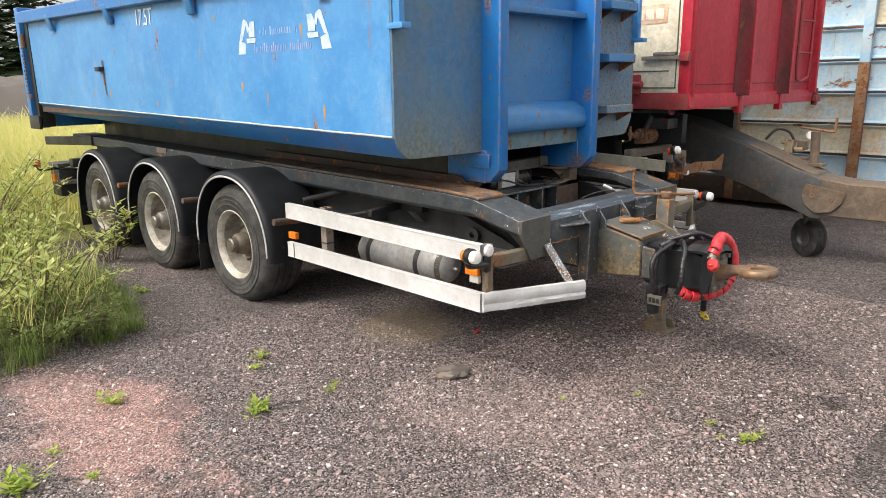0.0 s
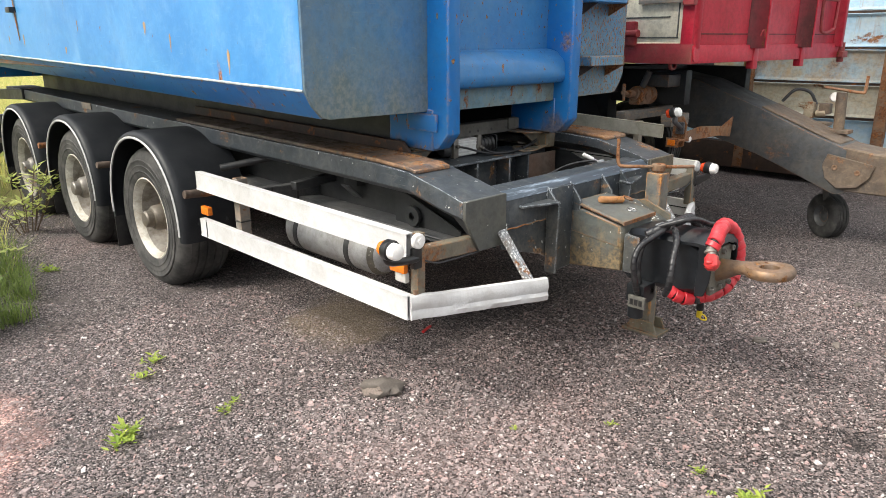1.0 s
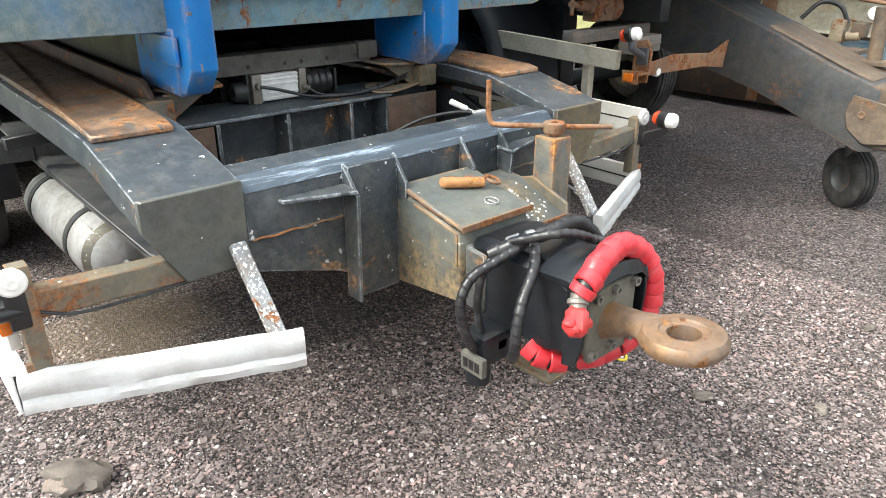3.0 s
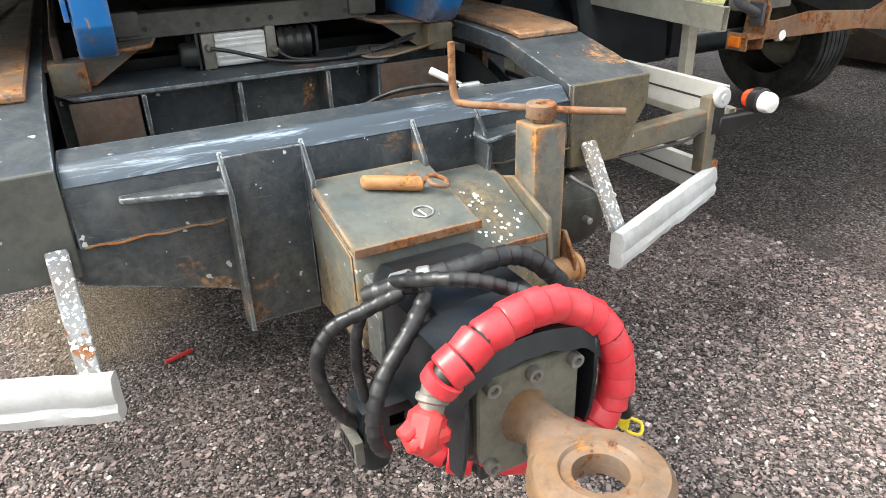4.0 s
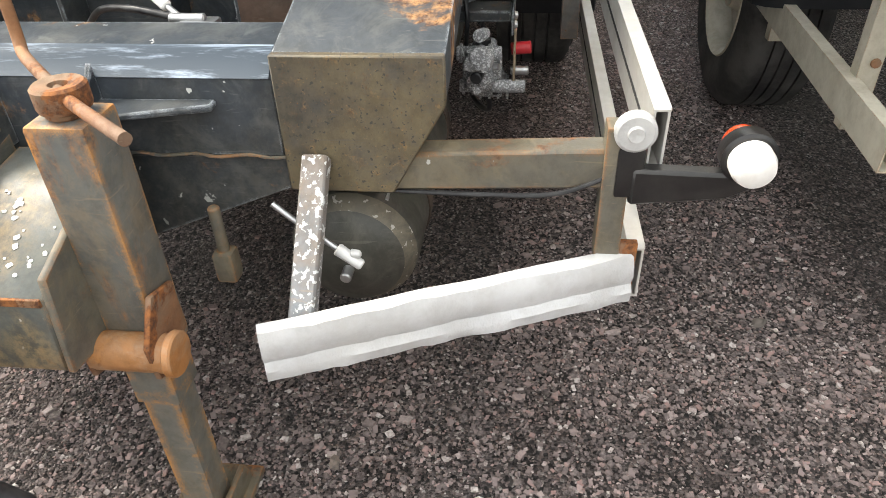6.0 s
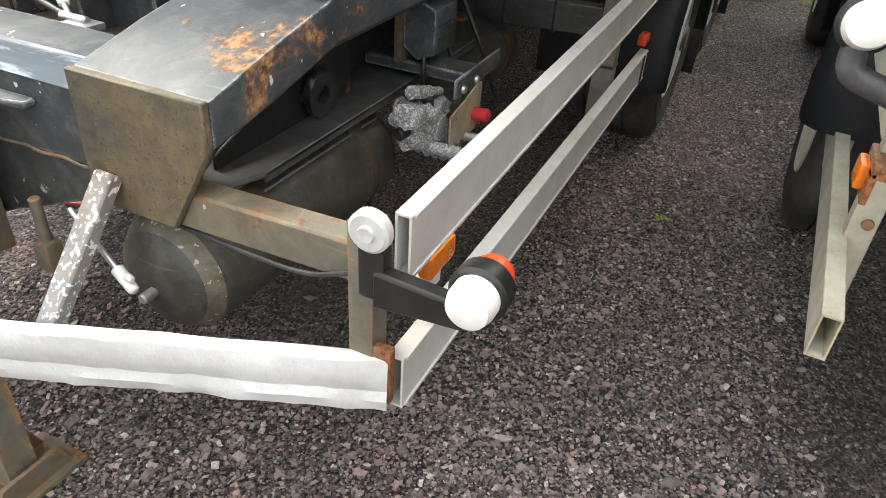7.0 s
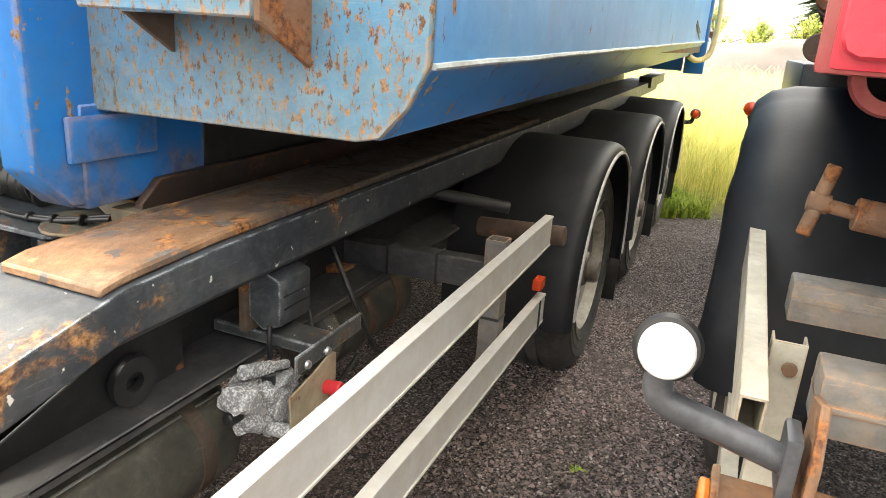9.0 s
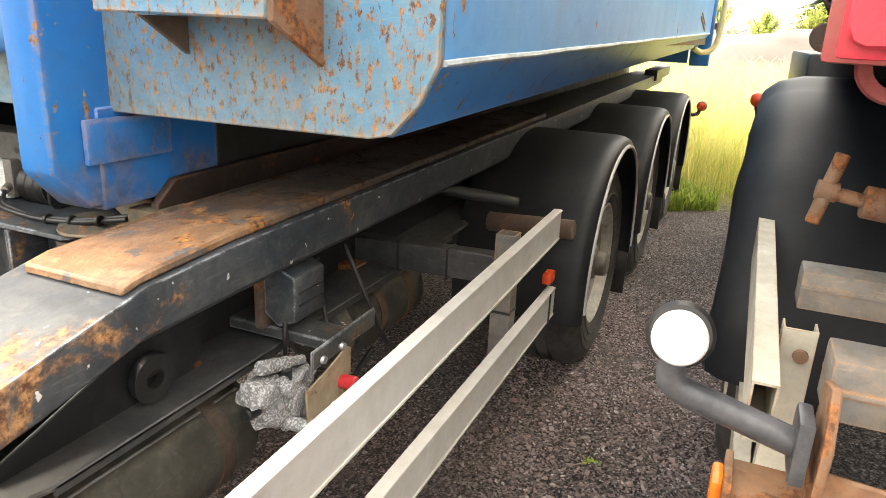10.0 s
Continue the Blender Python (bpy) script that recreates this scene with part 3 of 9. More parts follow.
def soiled_or_shaded(m, top, axis=2, amount=0.86, lo=(0.15, 0.155, 0.12), hi=(0.26, 0.255, 0.19), sharp=0.40):
    """Mixes grime, on the wear plates shade too, into a paint below a ragged line (or, along another axis, before it).
    """
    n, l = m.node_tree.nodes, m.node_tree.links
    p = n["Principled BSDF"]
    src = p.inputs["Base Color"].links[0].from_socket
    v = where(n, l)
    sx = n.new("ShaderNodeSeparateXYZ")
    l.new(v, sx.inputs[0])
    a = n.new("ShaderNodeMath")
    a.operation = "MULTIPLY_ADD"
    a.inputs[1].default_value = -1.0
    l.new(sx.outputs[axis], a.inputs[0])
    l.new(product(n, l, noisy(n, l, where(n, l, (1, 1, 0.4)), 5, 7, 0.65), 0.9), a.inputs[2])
    overlay = mixed(n, l, ramp(n, l, noisy(n, l, v, 40, 6, 0.7), 0.35, 0.65), lo, hi)
    l.new(mixed(n, l, product(n, l, ramp(n, l, a.outputs[0], 0.60 - sharp / 2 - top, 0.60 + sharp / 2 - top), amount), src, overlay), p.inputs["Base Color"])


soiled_or_shaded(M_END_NEAR, 1.66, amount=0.66, lo=(0.11, 0.125, 0.085), hi=(0.235, 0.225, 0.15), sharp=0.6)
soiled_or_shaded(M_END_FAR, 1.56, amount=0.42, lo=(0.13, 0.17, 0.15), hi=(0.25, 0.26, 0.19), sharp=0.5)
soiled_or_shaded(M_BLUE_POST, 1.28, amount=0.68, lo=(0.085, 0.065, 0.032), hi=(0.25, 0.165, 0.075), sharp=0.16)
M_CHASSIS.node_tree.nodes["Principled BSDF"].inputs["Specular IOR Level"].default_value = 0.34
M_FENDER.node_tree.nodes["Principled BSDF"].inputs["Specular IOR Level"].default_value = 0.28
soiled_or_shaded(M_BOX, 0.86, amount=0.72, lo=(0.060, 0.052, 0.036), hi=(0.30, 0.205, 0.095), sharp=0.22)
soiled_or_shaded(M_CHASSIS, 0.94, amount=0.40, lo=(0.045, 0.043, 0.036), hi=(0.130, 0.118, 0.088))
# wear plates darken backwards: grey-brown dust plus the container's shade in the colour
soiled_or_shaded(M_WEAR, -0.80, axis=0, amount=0.92, lo=(0.040, 0.036, 0.033), hi=(0.125, 0.105, 0.085), sharp=0.8)
M_STREAK = streaked()
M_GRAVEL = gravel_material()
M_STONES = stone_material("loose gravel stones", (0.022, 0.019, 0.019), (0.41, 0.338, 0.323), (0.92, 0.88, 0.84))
M_ROCK = stone_material("grey brown rock", (0.14, 0.12, 0.10), (0.20, 0.175, 0.15), (0.26, 0.23, 0.19))
M_GRASS = leaf_material("field grass", (0.13, 0.22, 0.03), (0.42, 0.43, 0.12))
M_DRYGRASS = leaf_material("dry tall grass", (0.40, 0.46, 0.11), (0.78, 0.70, 0.30))
M_WEED = leaf_material("fresh green weeds", (0.070, 0.125, 0.024), (0.26, 0.33, 0.085))
M_WILLOW = leaf_material("willow leaves", (0.24, 0.34, 0.07), (0.62, 0.64, 0.24))
M_SPROUT = leaf_material("pale weed leaves", (0.17, 0.28, 0.035), (0.48, 0.55, 0.11))
M_TWIG = plain("brown twig bark", (0.12, 0.08, 0.05), 0.8)
M_SPRUCE = leaf_material("dark spruce needles", (0.012, 0.028, 0.012), (0.03, 0.055, 0.02))
M_MOUND = stone_material("grey rubble", (0.07, 0.06, 0.055), (0.11, 0.095, 0.085), (0.17, 0.15, 0.135))

# ---- building blocks ----
def merge(bm, tmp, smooth=False):
    for f in tmp.faces:
        f.smooth = smooth
    me = bpy.data.meshes.new("tmp")
    tmp.to_mesh(me)
    tmp.free()
    bm.from_mesh(me)
    bpy.data.meshes.remove(me)


def soften(t, bev, seg=2):
    if bev:
        bmesh.ops.bevel(t, geom=list(t.edges), offset=bev, segments=seg, affect="EDGES", profile=0.6, clamp_overlap=True)


def slab(bm, x0, x1, y0, y1, z0, z1, bev=0.004):
    t = bmesh.new()
    bmesh.ops.create_cube(t, size=1)
    for v in t.verts:
        v.co = Vector(((x0 + x1) / 2 + v.co.x * (x1 - x0), (y0 + y1) / 2 + v.co.y * (y1 - y0), (z0 + z1) / 2 + v.co.z * (z1 - z0)))
    soften(t, bev)
    merge(bm, t)


def plate(bm, pts, vec, bev=0.002):
    """A flat polygon made solid along vec."""
    t = bmesh.new()
    f = t.faces.new([t.verts.new(p) for p in pts])
    out = bmesh.ops.extrude_face_region(t, geom=[f])
    bmesh.ops.translate(t, verts=[v for v in out["geom"] if isinstance(v, bmesh.types.BMVert)], vec=Vector(vec))
    bmesh.ops.recalc_face_normals(t, faces=t.faces)
    soften(t, bev, 1)
    merge(bm, t)


def axes(p, q):
    d = (Vector(q) - Vector(p)).normalized()
    up = Vector((0, 0, 1)) if abs(d.z) < 0.95 else Vector((0, 1, 0))
    s = d.cross(up).normalized()
    return d, s, s.cross(d)


def bar(bm, p, q, w, h, bev=0.004):
    """A box from p to q, w wide and h high."""
    p, q = Vector(p), Vector(q)
    d, s, u = axes(p, q)
    plate(bm, [p + s * a * w / 2 + u * b * h / 2 for a, b in ((-1, -1), (1, -1), (1, 1), (-1, 1))], q - p, bev)


def channel(bm, p, q, w, h, t=0.004, flip=1):
    """A folded channel from p to q, open to one side and at its ends."""
    p, q = Vector(p), Vector(q)
    d, s, u = axes(p, q)
    s = s * flip
    shape = [(-w, -h), (w, -h), (w, -h + 2 * t), (-w + 2 * t, -h + 2 * t), (-w + 2 * t, h - 2 * t), (w, h - 2 * t), (w, h), (-w, h)]
    plate(bm, [p + s * a / 2 + u * b / 2 for a, b in shape], q - p, 0.0008)


def hollow(bm, p, q, w, h, t=0.005):
    """A square tube, open at its ends."""
    p, q = Vector(p), Vector(q)
    d, s, u = axes(p, q)
    tm = bmesh.new()
    rings = []
    for c in (p, q):
        for k in (0, t):
            rings.append([tm.verts.new(c + s * a * (w / 2 - k) + u * b * (h / 2 - k)) for a, b in ((-1, -1), (1, -1), (1, 1), (-1, 1))])
    o0, i0, o1, i1 = rings
    for k in range(4):
        j = (k + 1) % 4
        tm.faces.new((o0[k], o0[j], o1[j], o1[k]))
        tm.faces.new((i0[j], i0[k], i1[k], i1[j]))
        tm.faces.new((o0[j], o0[k], i0[k], i0[j]))
        tm.faces.new((o1[k], o1[j], i1[j], i1[k]))
    bmesh.ops.recalc_face_normals(tm, faces=tm.faces)
    merge(bm, tm)


def lathe(bm, prof, at, axis, n=40, arc=(0.0, 360.0)):
    """Turns (radius, along) pairs about an axis through at."""
    at, ax = Vector(at), Vector(axis).normalized()
    s = ax.orthogonal().normalized()
    if abs(ax.y) > 0.9:
        s = Vector((1, 0, 0))
    u = ax.cross(s)
    t = bmesh.new()
    full = abs(arc[1] - arc[0]) >= 360
    cols = []
    for k in range(n + (0 if full else 1)):
        a = radians(arc[0] + (arc[1] - arc[0]) * k / n)
        cols.append([t.verts.new(at + ax * h + (s * math.cos(a) + u * math.sin(a)) * max(r, 0.0002)) for r, h in prof])
    for k in range(n):
        a, b = cols[k], cols[(k + 1) % len(cols)]
        for i in range(len(prof) - 1):
            t.faces.new((a[i], a[i + 1], b[i + 1], b[i]))
    bmesh.ops.remove_doubles(t, verts=t.verts, dist=0.00025)
    bmesh.ops.recalc_face_normals(t, faces=t.faces)
    merge(bm, t, True)


def rod(bm, p, q, r, r2=None, n=20, bev=0.003):
    p, q = Vector(p), Vector(q)
    L = (q - p).length
    r2 = r if r2 is None else r2
    b = min(bev, L / 4, r / 2)
    lathe(bm, [(0, 0), (r - b, 0), (r, b), (r2, L - b), (r2 - b, L), (0, L)], p, q - p, n)


def curve_points(pts, per=8):
    pts = [Vector(p) for p in pts]
    pts = [pts[0] * 2 - pts[1]] + pts + [pts[-1] * 2 - pts[-2]]
    out = []
    for i in range(1, len(pts) - 2):
        a, b, c, d = pts[i - 1:i + 3]
        for k in range(per):
            t = k / per
            out.append(0.5 * (2 * b + (c - a) * t + (2 * a - 5 * b + 4 * c - d) * t * t + (3 * b - a - 3 * c + d) * t ** 3))
    out.append(pts[-2])
    return out


def tube(bm, pts, r, n=10, per=8, ridge=None):
    """A round sweep along a smooth line; ridge(k) scales the radius along it."""
    line = curve_points(pts, per)
    t = bmesh.new()
    rings, ref = [], None
    for i, p in enumerate(line):
        d = (line[min(i + 1, len(line) - 1)] - line[max(i - 1, 0)]).normalized()
        ref = d.orthogonal() if ref is None else (ref - d * ref.dot(d))
        ref.normalize()
        o = d.cross(ref)
        k = r * (ridge(i) if ridge else 1)
        rings.append([t.verts.new(p + (ref * math.cos(math.tau * j / n) + o * math.sin(math.tau * j / n)) * k) for j in range(n)])
    for a, b in zip(rings, rings[1:]):
        for j in range(n):
            t.faces.new((a[j], a[(j + 1) % n], b[(j + 1) % n], b[j]))
    t.faces.new(rings[0][::-1])
    t.faces.new(rings[-1])
    bmesh.ops.recalc_face_normals(t, faces=t.faces)
    merge(bm, t, True)


def mesh_of(name, bm, material, sharp=38):
    me = bpy.data.meshes.new(name)
    bm.to_mesh(me)
    bm.free()
    me.materials.append(material)
    me.set_sharp_from_angle(angle=radians(sharp))
    return me


ROOTS = {}


def thing(name, at, label, category, group="", kind=""):
    """The root of a thing made of parts: an empty at its base."""
    ob = new(name)
    ob.location = at
    ob.empty_display_size = 0.1
    ROOTS[ob.name] = Vector(at)
    return tagged(ob, label, category, group, kind)


def part(name, bm, material, parent, label=""):
    ob = new(name, mesh_of(name, bm, material))
    ob.parent = parent
    if parent.name in ROOTS:
        ob.matrix_parent_inverse = Matrix.Translation(-ROOTS[parent.name])
    return tagged(ob, label)


def single(name, bm, material, label, category, group="", kind=""):
    ob = new(name, mesh_of(name, bm, material))
    return tagged(ob, label, category, group, kind)


def made(fn, *a, **k):
    bm = bmesh.new()
    fn(bm, *a, **k)
    return bm


def from_arrays(name, verts, faces, material):
    """A mesh from numpy arrays of vertices and of equal-sided faces."""
    me = bpy.data.meshes.new(name)
    nf, k = faces.shape
    me.vertices.add(len(verts))
    me.vertices.foreach_set("co", verts.astype(np.float32).ravel())
    me.loops.add(nf * k)
    me.loops.foreach_set("vertex_index", faces.astype(np.int32).ravel())
    me.polygons.add(nf)
    me.polygons.foreach_set("loop_start", np.arange(0, nf * k, k, dtype=np.int32))
    me.polygons.foreach_set("loop_total", np.full(nf, k, dtype=np.int32))
    me.update(calc_edges=True)
    me.validate()
    me.materials.append(material)
    return me


def turned(m, fn):
    """Runs fn on a bmesh and moves what it made by m."""
    t = bmesh.new()
    fn(t)
    t.transform(m)
    return t

# ---- ground ----
def field_edge(x, y):
    """How far a place lies inside the grass: above 0 on the field and the verge."""
    verge = -y - (1.33 + 0.966 * max(0.0, min(1.0, (x + 7.0) / 5.5)) + 0.12 * math.sin(x * 1.9) + 0.06 * math.sin(x * 6.1))
    if x > -2.75:
        verge -= (x + 2.75) * 1.9
    back = -(x + 6.15) + 0.35 * math.sin(y * 2.1)
    return max(verge, back)


def height(x, y):
    z = 0.020 * noise.noise((x * 0.7, y * 0.7, 3.0)) + 0.014 * noise.noise((x * 2.3, y * 2.3, 1.0)) + 0.006 * noise.noise((x * 6.1, y * 6.1, 8.0))
    # gravel pushed up in a ridge before the near wheels
    z += 0.045 * math.exp(-((y + 1.42 + 0.10 * math.sin(x * 2.3)) / 0.12) ** 2) * max(0.0, min(1.0, (-x - 1.0) * 1.2)) * max(0.0, min(1.0, x + 5.5))
    d = (x - 1.43) ** 2 + (y - 0.02) ** 2
    z -= 0.035 * math.exp(-d / 0.012)
    e = field_edge(x, y)
    if e > 0:
        z += 0.05 * min(1.0, e) * (0.6 + noise.noise((x * 0.9, y * 0.9, 7.0)))
    return z


def ground_sheet():
    xs = sorted(set([-900, -400, -200, -100, -60, -40, -25, -18, -14, -11, -9] + [round(-8 + 0.1 * k, 3) for k in range(0, 131)] + [5.6, 6.5, 8, 11, 16, 25, 40, 80, 200, 900]))
    ys = sorted(set([-900, -300, -100, -50, -25, -15, -10, -8] + [round(-6.5 + 0.1 * k, 3) for k in range(0, 121)] + [6, 7, 8.5, 11, 15, 22, 35, 60, 120, 400, 900]))
    co = np.array([(x, y, height(x, y) if abs(x) < 30 and abs(y) < 30 else 0.0) for x in xs for y in ys])
    ny = len(ys)
    f = np.array([(i * ny + j, (i + 1) * ny + j, (i + 1) * ny + j + 1, i * ny + j + 1) for i in range(len(xs) - 1) for j in range(ny - 1)])
    me = from_arrays("ground", co, f, M_GRAVEL)
    me.polygons.foreach_set("use_smooth", np.ones(len(me.polygons), dtype=bool))
    return tagged(new("ground", me), "grey and pinkish crushed gravel yard with damp patches", "ground", kind="structure")


ground_sheet()

ICO = np.array([(a, b, c) for a in (-1, 1) for b in (-1, 1) for c in (-1, 1)]) / 3 ** 0.5


def hull_faces():
    t = bmesh.new()
    vs = [t.verts.new(c) for c in ICO]
    bmesh.ops.convex_hull(t, input=vs)
    bmesh.ops.triangulate(t, faces=t.faces)
    t.verts.index_update()
    f = [[v.index for v in p.verts] for p in t.faces]
    t.free()
    return np.array(f)


ICO_FACES = hull_faces()


def scatter(name, places, sizes, flat, material, label, category, seed=1):
    """Many small broken stones in one mesh."""
    rng = np.random.default_rng(seed)
    k = len(places)
    v = ICO[None] * rng.uniform(0.65, 1.15, (k, 8, 1))
    s = sizes[:, None] * rng.uniform(0.6, 1.2, (k, 3))
    s[:, 2] *= flat
    s[:, 0] *= rng.uniform(1.0, 1.5, k)
    v = v * s[:, None, :]
    lean = rng.normal(0, 0.28, k)[:, None]
    v[..., 2] = v[..., 2] + v[..., 0] * lean
    a = rng.uniform(0, math.tau, k)
    c, d = np.cos(a)[:, None], np.sin(a)[:, None]
    v = np.stack([v[..., 0] * c - v[..., 1] * d, v[..., 0] * d + v[..., 1] * c, v[..., 2]], -1) + places[:, None, :]
    f = (ICO_FACES[None] + (np.arange(k) * 8)[:, None, None]).reshape(-1, 3)
    me = from_arrays(name, v.reshape(-1, 3), f, material)
    me.polygons.foreach_set("use_smooth", np.zeros(len(me.polygons), dtype=bool))
    return tagged(new(name, me), label, category, kind="stuff")


def gravel_places(count, box, seed):
    rng = np.random.default_rng(seed)
    p = []
    while len(p) < count:
        x, y = rng.uniform(box[0], box[1]), rng.uniform(box[2], box[3])
        e = field_edge(x, y)
        if e > 0.05 and rng.uniform() < 0.85:
            continue
        if noise.noise((x * 1.1, y * 1.1, 5.0)) < rng.uniform(-0.95, 0.0):
            continue
        p.append((x, y, height(x, y)))
    return np.array(p)


def lay_gravel():
    rng = np.random.default_rng(4)
    p = np.concatenate([gravel_places(60000, (-0.5, 1.7, -1.7, 2.1), 1), gravel_places(52000, (-2.2, 2.2, -3.5, -0.8), 6), gravel_places(24000, (-3.6, -0.2, 1.0, 2.1), 5), gravel_places(20000, (-6.5, 4.2, -3.6, 4.6), 2)])
    s = rng.gamma(1.7, 0.0020, len(p)) + 0.0024
    s[::400] *= 1.7
    scatter("gravel", p + np.array([0, 0, 0.001]), np.minimum(s, 0.028), 0.50, M_STONES, "loose grey and pink gravel stones over the yard", "gravel", 3)


lay_gravel()


def rock(x, y, r, seed, label):
    t = bmesh.new()
    bmesh.ops.create_icosphere(t, subdivisions=3, radius=1)
    for v in t.verts:
        d = v.co.normalized()
        k = 1 + 0.34 * noise.noise(d * 1.4 + Vector((seed, 0, 0))) + 0.22 * noise.noise(d * 3.0 + Vector((0, seed, 0))) + 0.13 * noise.noise(d * 7.0)
        v.co = Vector((d.x * k * r * 1.35, d.y * k * r * 0.80, d.z * k * r * 0.60))
    t.transform(Matrix.Translation((x, y, height(x, y) + r * 0.38)) @ Matrix.Rotation(seed, 4, "Z"))
    single("rock", t, M_ROCK, label, "rock")


rock(-0.345, -1.165, 0.078, 0.82, "brown-grey fist-sized rock lying on the gravel")
for i, (x, y, r) in enumerate(((0.735, 0.70, 0.05), (1.05, 0.98, 0.045), (0.04, 0.655, 0.025), (0.95, 1.75, 0.04), (0.42, -1.75, 0.03), (1.0, -2.3, 0.022), (-0.55, 1.75, 0.03))):
    rock(x, y, r * 0.6, 0.7 + i * 1.3, "small pale stone half sunk in gravel")

# ---- the hook-lift trailer ----
K = 0.02  # the frame stands nose down by this slope


def lift(x):
    return -x * K


TR = thing("hooklift_trailer", (-2.6, 0, 0), "dark blue-grey three-axle hook-lift trailer resting on its drawbar jack", "trailer")


def frame_rail(s):
    """One long frame rail with its cranked front end; s is -1 or 1 for the side."""
    bm = bmesh.new()
    y0, y1, ym = 0.655 * s, 0.935 * s, 0.84 * s
    # a box that rises from the cut front end to the level top
    t = bmesh.new()
    secs = []
    for x, zt, zl in ((-0.018, 0.964, 0.888), (-0.165, 1.0038, 0.915), (-0.375, 1.052, 0.966), (-0.62, 1.066, 0.972), (-7.3, 1.066 + 0.0137 * 6.7, 0.972 + 0.0137 * 6.7)):
        zb, yi, yb = zl - 0.028, 0.90 * s, 0.785 * s
        secs.append([t.verts.new(c) for c in ((x, y0, zt), (x, y1, zt), (x, y1, zl), (x, yi, zb), (x, yb, zb), (x, y0, zt - 0.055))])
    for a, b in zip(secs, secs[1:]):
        for k in range(6):
            t.faces.new((a[k], a[(k + 1) % 6], b[(k + 1) % 6], b[k]))
    t.faces.new(secs[0])
    t.faces.new(secs[-1][::-1])
    bmesh.ops.recalc_face_normals(t, faces=t.faces)
    soften(t, 0.004, 2)
    merge(bm, t)
    rail = part("frame_rail", bm, M_CHASSIS, TR)
    # grime-covered cap plate on the cut end
    bm = bmesh.new()
    plate(bm, [(-0.018, y0, 0.967), (-0.018, y1, 0.967), (-0.018, y1, 0.885), (-0.018, ym, 0.722), (-0.018, y0, 0.722)], (0.018, 0, 0), 0.003)
    part("end_plate", bm, M_END_OLIVE if s < 0 else M_END_OCHRE, TR, "olive-stained end plate" if s < 0 else "end plate speckled with ochre rust")
    bm = bmesh.new()
    plate(bm, [(-0.018, 0.84 * s, 0.745), (-0.018, 0.925 * s, 0.885), (-0.20, 0.86 * s, 0.90), (-0.20, 0.80 * s, 0.88)], (0, -0.010 * s, 0), 0.002)
    part("end_gusset", bm, M_CHASSIS, TR)
    # web and lower flange below
    bm = bmesh.new()
    plate(bm, [(-0.03, 0.70 * s, 0.73), (-0.62, 0.70 * s, 0.95), (-7.2, 0.70 * s, 1.03), (-7.2, 0.70 * s, 0.86), (-1.9, 0.70 * s, 0.72), (-0.03, 0.70 * s, 0.70)], (0, -0.012 * s, 0))
    part("rail_web", bm, M_BLACK_STEEL, TR)
    bm = bmesh.new()
    plate(bm, [(-0.03, 0.655 * s, 0.735), (-1.9, 0.655 * s, 0.748), (-7.2, 0.655 * s, 0.86), (-7.2, 0.80 * s, 0.86), (-1.9, 0.86 * s, 0.748), (-0.22, 0.86 * s, 0.738), (-0.03, 0.80 * s, 0.735)], (0, 0, -0.012), 0.004)
    plate(bm, [(-0.22, 0.86 * s, 0.738), (-1.9, 0.86 * s, 0.748), (-1.9, 0.86 * s, 0.724), (-0.22, 0.86 * s, 0.714)], (0, -0.010 * s, 0), 0.003)
    part("lower_flange", bm, M_FLANGE_DUST, TR, "dusty grey lower flange of the rail")
    bm = bmesh.new()
    plate(bm, [(-1.02, 0.712 * s, 0.79), (-1.10, 0.712 * s, 0.79), (-1.10, 0.80 * s, 0.87), (-1.02, 0.80 * s, 0.87)], (0, 0, 0.008), 0.002)
    part("web_tab", bm, M_FLANGE_DUST, TR)
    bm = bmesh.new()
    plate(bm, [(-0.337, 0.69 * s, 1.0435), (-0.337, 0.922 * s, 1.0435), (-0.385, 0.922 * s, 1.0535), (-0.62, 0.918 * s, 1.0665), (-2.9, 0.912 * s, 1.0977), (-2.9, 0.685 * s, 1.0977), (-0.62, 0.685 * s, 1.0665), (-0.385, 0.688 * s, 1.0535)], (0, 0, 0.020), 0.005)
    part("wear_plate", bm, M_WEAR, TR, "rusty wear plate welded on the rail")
    # guide angle on the inner edge
    bm = bmesh.new()
    plate(bm, [(-0.715, 0.60 * s, 1.052), (-0.715, 0.60 * s, 1.078), (-0.775, 0.60 * s, 1.128), (-3.2, 0.60 * s, 1.165), (-3.2, 0.60 * s, 1.09)], (0, 0.022 * s, 0), 0.003)
    plate(bm, [(-0.70, 0.60 * s, 1.045), (-3.2, 0.60 * s, 1.09), (-3.2, 0.662 * s, 1.09), (-0.70, 0.662 * s, 1.045)], (0, 0, 0.012))
    part("guide_angle", bm, M_GUIDE, TR, "rusted guide angle")
    # lifting eye on the web
    bm = bmesh.new()
    lathe(bm, [(0.022, -0.012), (0.052, -0.012), (0.052, 0.012), (0.022, 0.012), (0.022, -0.012)], (-0.495, 0.80 * s, 0.795), (0.25, s, 0), 28)
    plate(bm, [(-0.44, 0.715 * s, 0.73), (-0.55, 0.715 * s, 0.73), (-0.53, 0.80 * s, 0.80), (-0.46, 0.80 * s, 0.80)], (0.0, 0.0, 0.02))
    part("lashing_ring", bm, M_BLACK_STEEL, TR)
    return rail


for s in (-1, 1):
    frame_rail(s)


